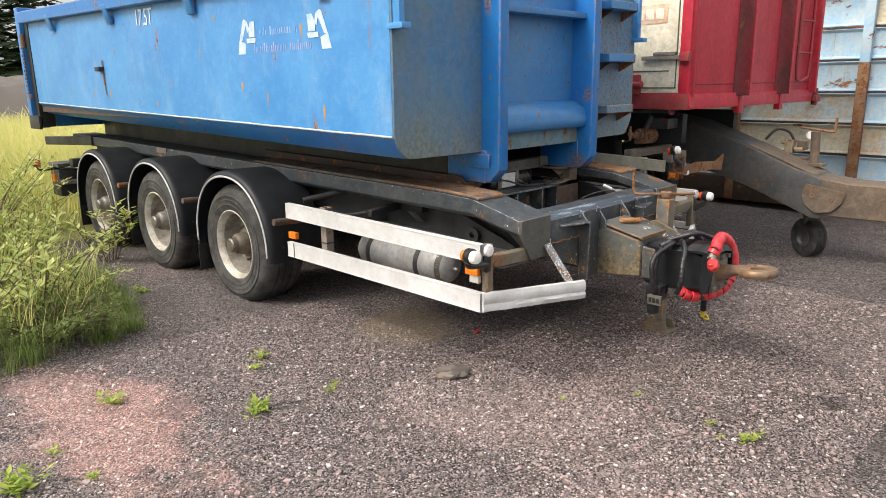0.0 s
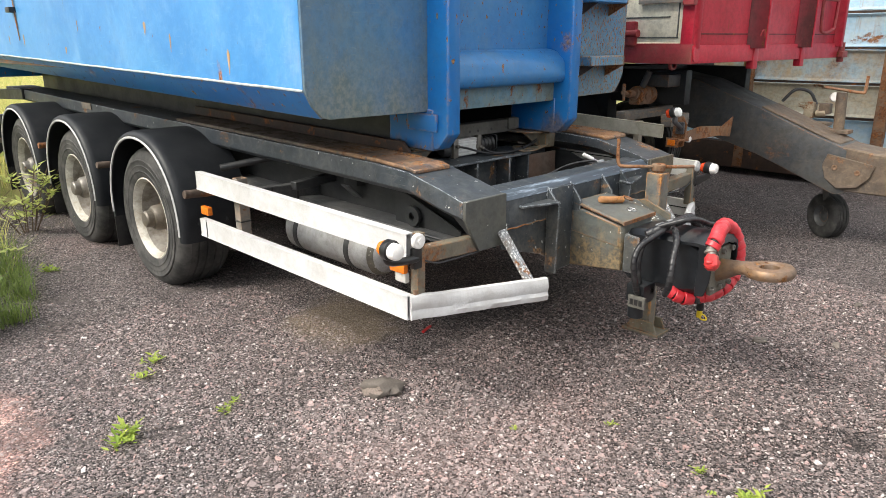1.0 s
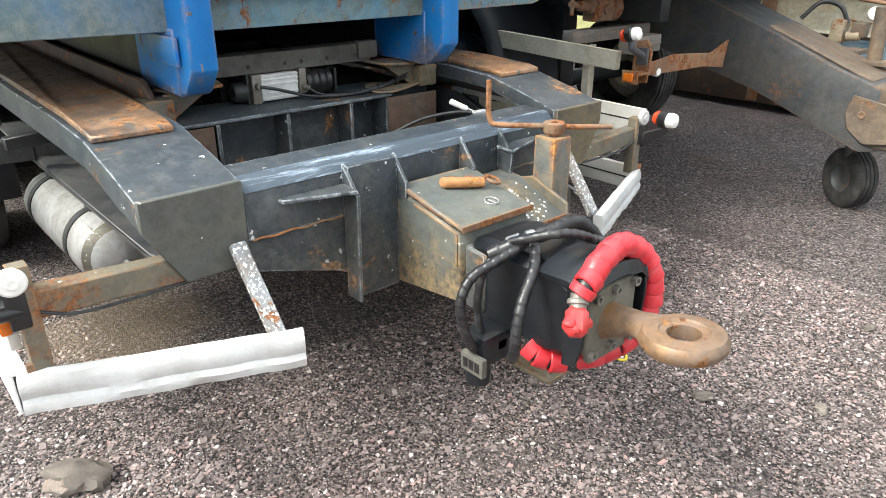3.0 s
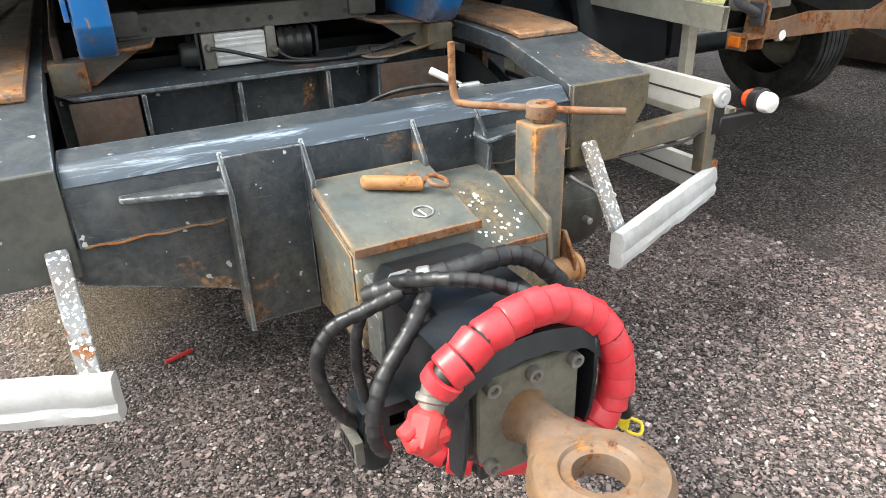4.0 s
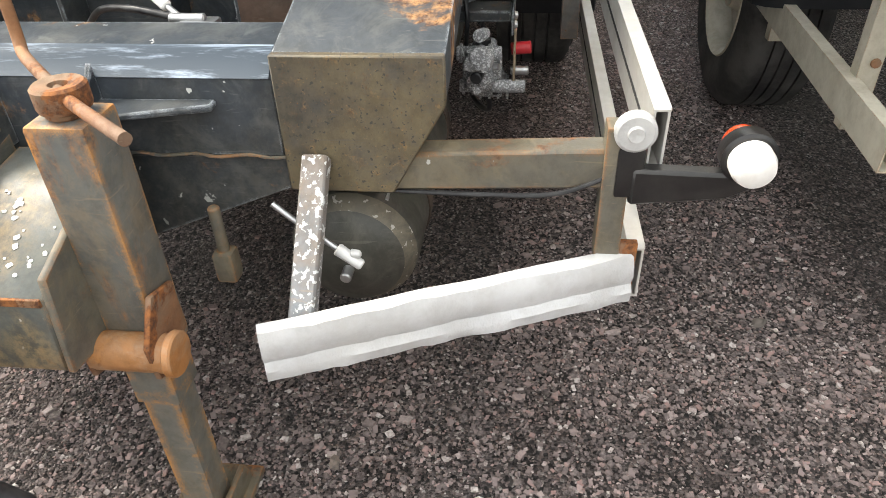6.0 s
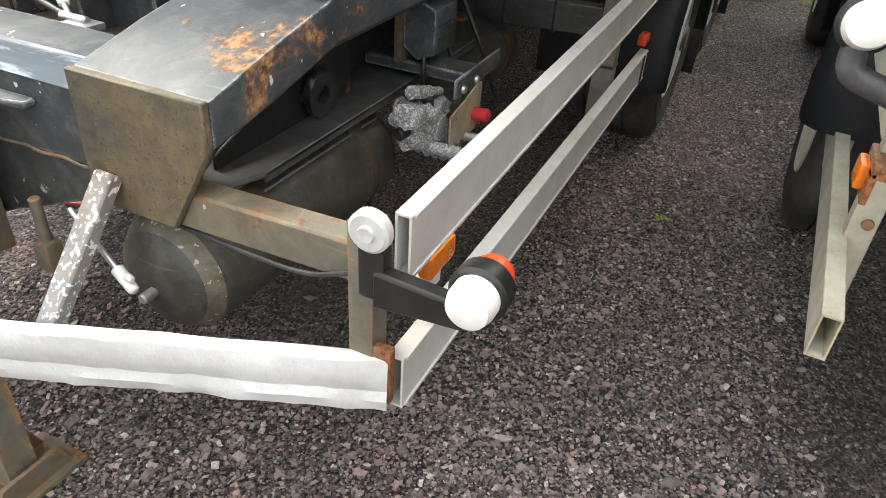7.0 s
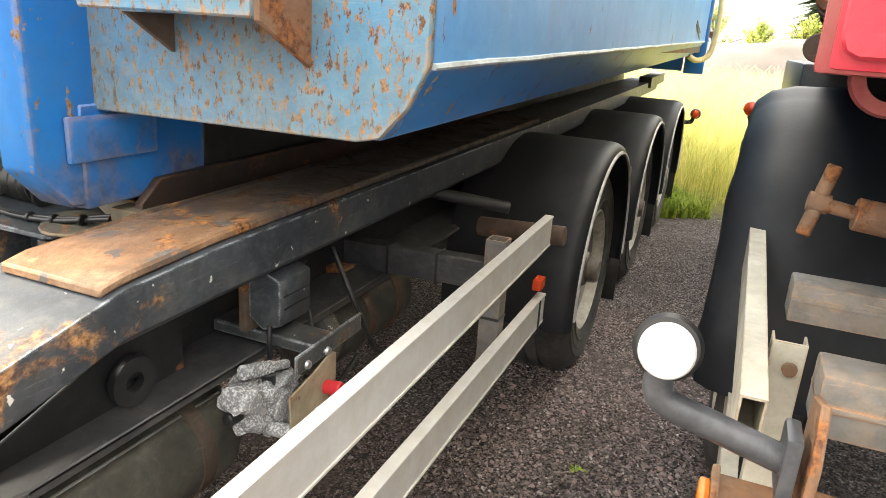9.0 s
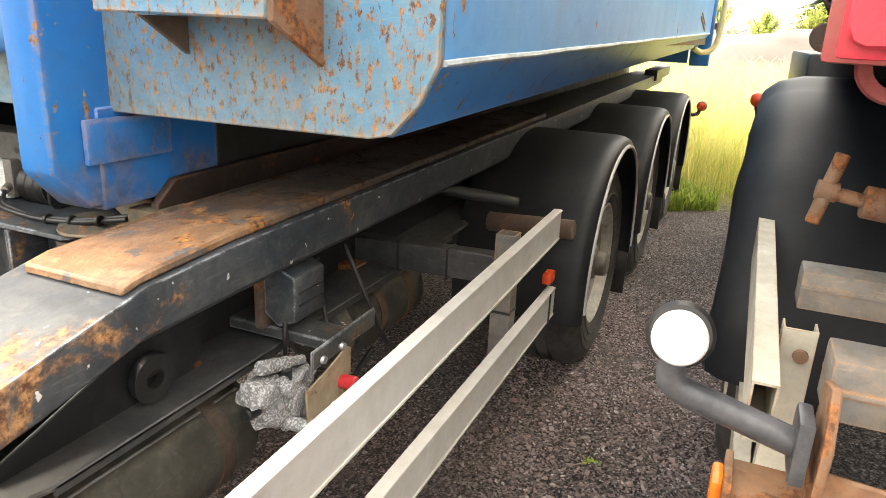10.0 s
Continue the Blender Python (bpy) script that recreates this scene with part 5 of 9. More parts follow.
def jack():
    x, y = 0.178, 0.421
    bm = bmesh.new()
    slab(bm, x - 0.046, x + 0.046, y - 0.046, y + 0.046, 0.50, 0.945, 0.008)
    col = part("jack_column", bm, M_JACK, TR, "square jack column with flaking grey paint and rust")
    bm = bmesh.new()
    hollow(bm, (x + 0.006, y, 0.40), (x + 0.006, y, 0.56), 0.080, 0.080, 0.005)
    hollow(bm, (x + 0.008, y, 0.03), (x + 0.008, y, 0.42), 0.066, 0.066, 0.005)
    part("jack_leg", bm, M_JACK, TR)
    bm = bmesh.new()
    plate(bm, [(x - 0.09, y - 0.055, 0.02), (x + 0.10, y - 0.055, 0.02), (x + 0.075, y - 0.055, 0.085), (x - 0.065, y - 0.055, 0.085)], (0, 0.012, 0), 0.003)
    plate(bm, [(x - 0.09, y + 0.045, 0.02), (x + 0.10, y + 0.045, 0.02), (x + 0.075, y + 0.045, 0.085), (x - 0.065, y + 0.045, 0.085)], (0, 0.012, 0), 0.003)
    slab(bm, x - 0.11, x + 0.12, y - 0.075, y + 0.075, -0.01, 0.022, 0.004)
    part("jack_foot", bm, M_CHASSIS_RUST, TR, "grimy steel jack foot on the gravel")
    bm = bmesh.new()
    rod(bm, (x, y, 0.945), (x, y, 0.956), 0.03)
    lathe(bm, [(0.012, 0), (0.036, 0), (0.038, 0.006), (0.038, 0.032), (0.034, 0.036), (0.014, 0.034), (0.012, 0.026), (0.012, 0)], (x, y, 0.956), (0, 0, 1), 24)
    head = part("crank_head", bm, M_RUST, TR)
    bm = bmesh.new()
    tube(bm, [(0.305, 0.578, 0.973), (0.238, 0.492, 0.974), (x + 0.01, y + 0.01, 0.976), (0.10, 0.338, 0.978), (0.042, 0.280, 0.980), (0.024, 0.266, 0.990), (0.016, 0.262, 1.03), (0.014, 0.262, 1.13)], 0.0095, 12)
    part("crank_handle", bm, M_RUST, head, "bent rusty crank rod")
    bm = bmesh.new()
    rod(bm, (x + 0.065, y - 0.06, 0.548), (x + 0.065, y + 0.075, 0.548), 0.034)
    rod(bm, (x + 0.065, y + 0.072, 0.548), (x + 0.065, y + 0.088, 0.548), 0.040)
    part("pivot_pin", bm, M_PIVOT, TR, "orange-rusty pivot tube")
    bm = bmesh.new()
    for dy in (-0.062, 0.050):
        bm = bmesh.new()
        plate(bm, [(x - 0.02, y + dy, 0.635), (x + 0.05, y + dy, 0.655), (x + 0.10, y + dy, 0.585), (x + 0.095, y + dy, 0.515), (x + 0.05, y + dy, 0.50), (x - 0.02, y + dy, 0.535)], (0, 0.010, 0), 0.002)
        part("pivot_cheek", bm, M_RUST, TR)
    bm = bmesh.new()
    plate(bm, [(0.0, y - 0.055, 0.80), (x - 0.05, y - 0.055, 0.76), (x - 0.045, y - 0.055, 0.62), (0.06, y - 0.055, 0.60), (0.0, y - 0.055, 0.66)], (0, 0.012, 0), 0.002)
    lathe(bm, [(0.0, -0.008), (0.018, -0.008), (0.018, 0.02), (0, 0.02)], (0.09, y - 0.06, 0.66), (0, -1, 0), 16)
    part("jack_bracket", bm, M_CHASSIS_RUST, TR)
    bm = bmesh.new()
    rod(bm, (0.02, 0.512, 0.56), (0.02, 0.512, 0.695), 0.011)
    slab(bm, 0.0, 0.04, 0.492, 0.532, 0.535, 0.60, 0.008)
    part("hose_hanger", bm, M_CHASSIS_RUST, TR)


jack()


def side_guard(s):
    """Rails, front deflector, arm, post, strut and lamps on one side."""
    Y = 1.262 * s
    mat_up = M_TAPE if s < 0 else M_ALU
    for z0, z1, nm in ((0.838, 0.854, "upper_rail"), (0.565, 0.569, "lower_rail")):
        bm = bmesh.new()
        dz0, ya, yb, wd = (0.0, Y, Y, 0.036) if s < 0 else ((-0.008, 1.272, 1.258, 0.026) if nm == "upper_rail" else (0.0, 1.266, 1.262, 0.028))
        z0 += dz0
        hollow(bm, (-0.006, ya, z0), (-1.882, yb, z1), wd, 0.108, 0.004)
        r = part(nm, bm, mat_up, TR, "white film-covered guard rail" if s < 0 else "bare dull aluminium guard rail")
        # profile lips on the outer face
        bm = bmesh.new()
        for dz in (-0.050, 0.050):
            bar(bm, (-0.014, ya + (wd / 2 + 0.001) * s, z0 + dz), (-1.882, yb + (wd / 2 + 0.001) * s, z1 + dz), 0.004, 0.007, 0.001)
        part("rail_lip", bm, mat_up, r)
        bm = bmesh.new()
        bar(bm, (-0.014, ya - (wd / 2 + 0.0005) * s, z0), (-1.87, yb - (wd / 2 + 0.0005) * s, z1), 0.003, 0.007, 0.0008)
        part("rail_groove", bm, M_BLACK_STEEL, r)
        if nm == "lower_rail":
            bm = bmesh.new()
            bar(bm, (-1.80, Y + 0.0195 * s, z1 - 0.055), (-1.80, Y + 0.0195 * s, z1 + 0.055), 0.005, 0.006, 0.001)
            part("rail_joint", bm, M_BLACK_STEEL, r)
    # front deflector, dented
    bm = bmesh.new()
    a, b = Vector((0.008, (1.272 if s < 0 else 1.260) * s, 0.0)), Vector((0.246, (0.645 if s < 0 else 0.652) * s, 0.0))
    d = (b - a).normalized()
    nrm = Vector((-d.y, d.x, 0)) * (-1 if s > 0 else 1)
    if nrm.x < 0:
        nrm = -nrm
    prof = [(0, 0.512), (0.008, 0.516), (0.013, 0.54), (0.005, 0.556), (0.012, 0.575), (0.010, 0.60), (0.004, 0.618), (-0.02, 0.620), (-0.03, 0.612), (-0.03, 0.516), (-0.02, 0.510)]
    t = bmesh.new()
    N, secs = 30, []
    for k in range(N + 1):
        c = a + (b - a) * (k / N)
        ring = []
        for o, z in prof:
            w = 0.006 * noise.noise((k * 0.31, z * 14, 5.0 + s)) + 0.004 * noise.noise((k * 0.9, z * 30, 2.0))
            ring.append(t.verts.new(c + nrm * (o + (w if o > 0 else 0)) + Vector((0, 0, z - 0.012 * (k / N) + 0.004 * noise.noise((k * 0.2, 1.0, s))))))
        secs.append(ring)
    m = len(prof)
    for p, q in zip(secs, secs[1:]):
        for j in range(m):
            t.faces.new((p[j], p[(j + 1) % m], q[(j + 1) % m], q[j]))
    t.faces.new(secs[0])
    t.faces.new(secs[-1][::-1])
    bmesh.ops.recalc_face_normals(t, faces=t.faces)
    merge(bm, t, True)
    part("front_deflector", bm, M_TAPE, TR, "dented white guard rail end")
    bm = bmesh.new()
    slab(bm, -0.006, 0.010, 1.235 * s - 0.012, 1.235 * s + 0.03, 0.525, 0.64, 0.003)
    part("deflector_hinge", bm, M_RUST, TR)
    # arm from the frame, upright post
    bm = bmesh.new()
    bar(bm, (-0.045, 0.80 * s, 0.752), (-0.022, 1.235 * s, 0.782), 0.055, 0.072, 0.005)
    arm = part("guard_arm", bm, M_CHASSIS_RUST, TR)
    bm = bmesh.new()
    tube(bm, [(-0.02, 0.82 * s, 0.716), (0.0, 1.0 * s, 0.725), (0.006, 1.12 * s, 0.735), (0.0, 1.22 * s, 0.775)], 0.0045, 8)
    part("arm_wire", bm, M_CABLE, arm)
    bm = bmesh.new()
    slab(bm, -0.034, 0.012, 1.212 * s - 0.022, 1.212 * s + 0.022, 0.605, 0.885 if s < 0 else 0.858, 0.004)
    part("guard_post", bm, M_CHASSIS_RUST, TR)
    bm = bmesh.new()
    hollow(bm, (-1.48, 1.212 * s, 0.50), (-1.48, 1.212 * s, 0.915), 0.06, 0.06)
    rp = part("rear_guard_post", bm, M_GREYBAR, TR, "weathered grey guard post")
    bm = bmesh.new()
    hollow(bm, (-1.48, 1.212 * s, 0.665), (-1.48, 1.212 * s, 0.673), 0.066, 0.066, 0.004)
    part("cable_tie", bm, M_RUBBER, rp)
    bm = bmesh.new()
    bar(bm, (-1.48, 0.70 * s, 0.785), (-1.48, 1.182 * s, 0.80), 0.06, 0.09)
    ra = part("rear_guard_arm", bm, M_FLANGE_DUST, TR)
    for yy in (0.86, 1.03):
        bm = made(slab, -1.514, -1.446, yy * s - 0.004, yy * s + 0.004, 0.742, 0.842, 0.002)
        part("cable_tie", bm, M_RUBBER, ra)
    bm = bmesh.new()
    rod(bm, (-1.72, 0.72 * s, 0.97), (-1.92, 1.10 * s, 0.90), 0.022)
    part("mudguard_stay", bm, M_BLACK_STEEL, TR)
    bm = bmesh.new()
    ys = -0.694 if s < 0 else 0.713
    bar(bm, (0.004, ys, 0.795), (0.178, ys - 0.01 * s, 0.575), 0.045, 0.028, 0.004)
    part("strut", bm, M_STRUT, TR, "grey strut with flaking paint")
    # round white reflector
    bm = bmesh.new()
    lathe(bm, [(0, 0.016), (0.012, 0.018), (0.014, 0.013), (0.028, 0.013), (0.033, 0.009), (0.033, -0.006), (0, -0.006)], (0.013, 1.232 * s, 0.856), (1, 0, 0), 28)
    part("white_reflector", bm, M_WHITE if s < 0 else M_LIP, TR, "round white reflector" if s < 0 else "round weathered grey reflector")
    # marker lamp on a rubber arm
    bx, by, bz = (0.062, -1.402, 0.858) if s < 0 else (0.045, 1.405, 0.822)
    bm = bmesh.new()
    if s > 0:
        plate(bm, [(-0.012, 1.235, 0.790), (-0.012, 1.235, 0.722), (-0.006, 1.385, 0.742), (0.0, by + 0.018, 0.765), (0.004, by + 0.018, bz), (0.004, by - 0.018, bz), (0.0, by - 0.020, 0.792)], (0.032, 0, 0), 0.006)
    else:
        tube(bm, [(0.0, 1.225 * s, 0.775), (0.010, 1.27 * s, 0.782), (0.012, 1.33 * s, 0.788), (0.014, 1.385 * s, 0.800), (0.018, by + 0.003 * s, 0.825), (0.02, by, bz)], 0.017, 12)
    slab(bm, -0.012, 0.016, 1.232 * s - 0.022, 1.232 * s + 0.022, 0.735, 0.825, 0.006)
    lamp = part("marker_lamp", bm, M_RUBBER, TR, "marker lamp on a black rubber arm")
    bm = bmesh.new()
    lathe(bm, [(0.0, -0.03), (0.036, -0.03), (0.042, -0.022), (0.043, 0.008), (0.038, 0.012), (0, 0.012)], (bx - 0.02, by, bz), (1, 0, 0.0), 28)
    part("lamp_collar", bm, M_RUBBER, lamp)
    bm = bmesh.new()
    lathe(bm, [(0.034, 0.0), (0.034, 0.022), (0.030, 0.036), (0.016, 0.043), (0, 0.044)], (bx - 0.01, by, bz), (1, 0, 0), 28)
    part("white_lens", bm, M_WHITE, lamp)
    bm = bmesh.new()
    lathe(bm, [(0.034, 0.0), (0.034, 0.014), (0.028, 0.03), (0.014, 0.037), (0, 0.038)], (bx - 0.046, by, bz), (-1, 0, 0), 28)
    part("rear_lens", bm, M_ORANGE if s < 0 else M_REDLENS, lamp)
    # side markers
    bm = bmesh.new()
    mx, mz = (0.0, 0.0) if s < 0 else (-0.07, 0.0)
    slab(bm, mx - 0.125, mx - 0.03, 1.262 * s - 0.012, 1.262 * s + 0.014, 0.708 + mz, 0.752 + mz * 1.5, 0.008)
    mk = part("side_marker", bm, M_ORANGE, TR, "orange side marker")
    bm = bmesh.new()
    slab(bm, mx - 0.10, mx - 0.035, 1.25 * s - 0.012, 1.25 * s + 0.012, 0.665, 0.708 + mz, 0.003)
    part("marker_bracket", bm, M_ALU, mk)
    bm = bmesh.new()
    slab(bm, -1.875, -1.785 if s < 0 else -1.81, 1.258 * s - 0.016, 1.258 * s + 0.016, 0.65, 0.70 if s < 0 else 0.69, 0.007)
    mk = part("side_marker", bm, M_ORANGE if s < 0 else M_REDLENS, TR, "orange side marker")
    bm = bmesh.new()
    lathe(bm, [(0, 0), (0.011, 0), (0.009, 0.004), (0, 0.005)], (-1.848, 1.27 * s, 0.672), (0, s, 0), 16)
    part("marker_lens", bm, M_ORANGE, mk)


for s in (-1, 1):
    side_guard(s)


def tanks():
    for s, mt, x0, x1, zc, yc in ((-1, M_TANK, -0.66, -1.56, 0.555, 0.805), (1, M_TANK_FAR, -0.015, -0.80, 0.548, 0.735), (1, M_TANK_FAR, -1.15, -1.75, 0.60, 0.72)):
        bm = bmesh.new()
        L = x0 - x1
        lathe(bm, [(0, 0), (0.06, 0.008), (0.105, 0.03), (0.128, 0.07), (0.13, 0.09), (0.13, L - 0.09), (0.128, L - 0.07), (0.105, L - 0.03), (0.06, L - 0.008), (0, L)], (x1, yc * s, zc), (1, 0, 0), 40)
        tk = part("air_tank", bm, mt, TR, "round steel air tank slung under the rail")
        for x in (x0 - 0.235, x1 + 0.17):
            bm = bmesh.new()
            lathe(bm, [(0.129, -0.02), (0.134, -0.02), (0.134, 0.02), (0.129, 0.02), (0.129, -0.02)], (x, yc * s, zc), (1, 0, 0), 40)
            st = part("strap", bm, M_RUST_BROWN if s > 0 else M_BLACK_STEEL, tk)
            bm = made(slab, x - 0.035, x + 0.035, yc * s - 0.035, yc * s + 0.045, zc + 0.115, zc + 0.165, 0.006)
            part("strap_block", bm, M_RUST if s > 0 else M_BLACK_STEEL, st)
        bm = bmesh.new()
        lathe(bm, [(0, 0.0015), (0.0613, 0.009), (0.1065, 0.031), (0.1265, 0.061), (0.1245, 0.063)][::-1], (x0, yc * s, zc), (-1, 0, 0), 40)
        part("end_dome", bm, M_DOME, tk, "olive grey tank end with pale spots")
        bm = bmesh.new()
        tube(bm, [(x1 + 0.07 + (L - 0.14) * k / 8, yc * s + 0.125 * s * math.sin(0.6), zc + 0.131 * math.cos(0.6) - 0.002) for k in range(9)], 0.004, 6, 2)
        part("tank_seam", bm, M_TANK, tk)
        bm = bmesh.new()
        rod(bm, (x0 - 0.01, yc * s, zc - 0.01), (x0 + 0.03, yc * s, zc - 0.01), 0.011)
        part("tank_fitting", bm, M_STEEL, tk)
    bm = bmesh.new()
    tube(bm, [(0.035, 0.63, 0.715), (0.042, 0.67, 0.685), (0.055, 0.745, 0.635)], 0.0055)
    line = part("drain_line", bm, M_STEEL, TR)
    bm = bmesh.new()
    rod(bm, (0.054, 0.740, 0.638), (0.062, 0.785, 0.608), 0.012, 0.010)
    rod(bm, (0.058, 0.765, 0.632), (0.062, 0.785, 0.634), 0.008, 0.007)
    part("drain_valve", bm, M_CASTALU, line, "white plastic drain valve")


tanks()


def right_side_gear():
    """Brake valve, brackets and box seen below the far rail."""
    bm = bmesh.new()
    for c, r in (((-0.70, 0.945, 0.675), (0.070, 0.035, 0.042)), ((-0.64, 0.945, 0.725), (0.040, 0.035, 0.026)), ((-0.78, 0.965, 0.625), (0.045, 0.040, 0.030)), ((-0.76, 0.95, 0.705), (0.045, 0.035, 0.025))):
        t = bmesh.new()
        bmesh.ops.create_icosphere(t, subdivisions=3, radius=1)
        for v in t.verts:
            d = v.co.copy()
            k = 1 + 0.28 * noise.noise(d * 2.1 + Vector(c) * 9) + 0.16 * noise.noise(d * 5.0)
            v.co = Vector([c[i] + max(-0.75, min(0.75, d[i])) * 1.25 * r[i] * k for i in range(3)])
        merge(bm, t, False)
    for x, z, r, y0, y1 in ((-0.70, 0.632, 0.017, 0.89, 1.062), (-0.72, 0.678, 0.034, 0.90, 1.0), (-0.69, 0.722, 0.018, 0.885, 1.0), (-0.77, 0.60, 0.026, 0.93, 1.0)):
        rod(bm, (x, y0, z), (x, y1, z), r, n=16)
        for k in range(4):
            lathe(bm, [(r - 0.002, -0.004), (r + 0.006, -0.003), (r + 0.006, 0.003), (r - 0.002, 0.004)], (x, y0 + 0.012 + 0.024 * k, z), (0, 1, 0), 16)
    rod(bm, (-0.79, 0.955, 0.742), (-0.645, 0.945, 0.782), 0.011)
    for k in range(7):
        lathe(bm, [(0.008, -0.003), (0.016, -0.003), (0.016, 0.003), (0.008, 0.003)], (-0.65 - 0.013 * k, 0.946 + 0.001 * k, 0.7805 - 0.0036 * k), (1, -0.05, 0.27), 14)
    rod(bm, (-0.60, 0.945, 0.745), (-0.645, 0.948, 0.735), 0.022)
    valve = part("brake_valve", bm, M_CAST, TR, "corroded aluminium brake valve")
    bm = bmesh.new()
    plate(bm, [(-0.873, 1.028, 0.640), (-0.694, 1.028, 0.640), (-0.688, 1.028, 0.725), (-0.773, 1.028, 0.742), (-0.855, 1.028, 0.765), (-0.873, 1.028, 0.756)], (0, 0.006, 0))
    part("valve_plate", bm, M_BEIGE, valve)
    for a, b, r in (((-0.60, 0.94, 0.69), (-0.635, 0.945, 0.69), 0.015), ((-0.72, 0.955, 0.72), (-0.72, 0.955, 0.752), 0.016), ((-0.755, 0.98, 0.59), (-0.755, 0.98, 0.62), 0.020)):
        bm = bmesh.new()
        rod(bm, a, b, r, n=14)
        part("valve_port", bm, M_BLACK_STEEL, valve)
    for c in ((-0.655, 0.985, 0.70), (-0.735, 1.0, 0.645)):
        bm = bmesh.new()
        lathe(bm, [(0, 0.012), (0.008, 0.012), (0.010, 0.006), (0.010, -0.012), (0, -0.012)], c, (0.5, 1, 0.2), 8)
        part("bolt", bm, M_STEEL, valve)
    bm = bmesh.new()
    rod(bm, (-0.83, 1.02, 0.685), (-0.83, 1.075, 0.69), 0.017)
    part("red_knob", bm, M_REDHOSE, valve, "pink-red push knob")
    bm = bmesh.new()
    rod(bm, (-0.79, 1.02, 0.64), (-0.79, 1.07, 0.64), 0.012)
    part("black_knob", bm, M_STEEL, valve)
    bm = bmesh.new()
    bar(bm, (-0.86, 0.72, 0.775), (-0.86, 1.02, 0.775), 0.09, 0.03)
    bar(bm, (-0.72, 1.024, 0.78), (-1.0, 1.024, 0.787), 0.008, 0.05)
    vb = part("valve_bracket", bm, M_CHASSIS, TR)
    for xx in (-0.76, -0.84):
        bm = bmesh.new()
        lathe(bm, [(0, 0), (0.011, 0), (0.009, 0.007), (0, 0.008)], (xx, 1.029, 0.772), (0, 1, 0), 10)
        part("bolt", bm, M_STEEL, vb)
    bm = bmesh.new()
    plate(bm, [(-0.80, 0.88, 0.80), (-0.80, 0.93, 0.822), (-0.80, 0.93, 0.932), (-0.80, 0.885, 0.95), (-0.80, 0.84, 0.915), (-0.80, 0.84, 0.83)], (-0.12, 0, 0), 0.004)
    rb = part("relay_box", bm, M_CHASSIS, TR, "dark blue relay box on the rail")
    for zz in (0.86, 0.89):
        bm = made(slab, -0.91, -0.81, 0.931, 0.934, zz, zz + 0.003, 0.0005)
        part("groove", bm, M_RUBBER, rb)
    bm = made(slab, -0.93, -0.79, 0.82, 0.842, 0.79, 0.96, 0.003)
    part("mounting_plate", bm, M_RUST_BROWN, rb)
    bm = bmesh.new()
    tube(bm, [(-0.80, 0.90, 0.82), (-0.79, 0.905, 0.77), (-0.80, 0.90, 0.70)], 0.006)
    part("relay_cable", bm, M_CABLE, rb)
    bm = bmesh.new()
    tube(bm, [(-1.0, 0.86, 0.84), (-0.97, 0.90, 0.76), (-0.93, 0.93, 0.72)], 0.006)
    tube(bm, [(-1.22, 0.80, 0.88), (-1.2, 0.9, 0.72), (-1.3, 0.92, 0.55), (-1.5, 0.9, 0.5)], 0.007)
    tube(bm, [(-0.82, 0.95, 0.6), (-0.85, 0.96, 0.5), (-1.0, 0.9, 0.48), (-1.3, 0.85, 0.52)], 0.008)
    part("brake_hose", bm, M_CABLE, TR)
    # near side: bracket plates on the web
    bm = bmesh.new()
    slab(bm, -1.12, -1.0, -0.76, -0.70, 0.87, 0.98, 0.004)
    part("web_bracket", bm, M_BLACK_STEEL, TR)
    bm = bmesh.new()
    bar(bm, (-1.3, -0.70, 0.88), (-1.3, -0.98, 0.86), 0.05, 0.05)
    part("web_bracket", bm, M_BLACK_STEEL, TR)


right_side_gear()


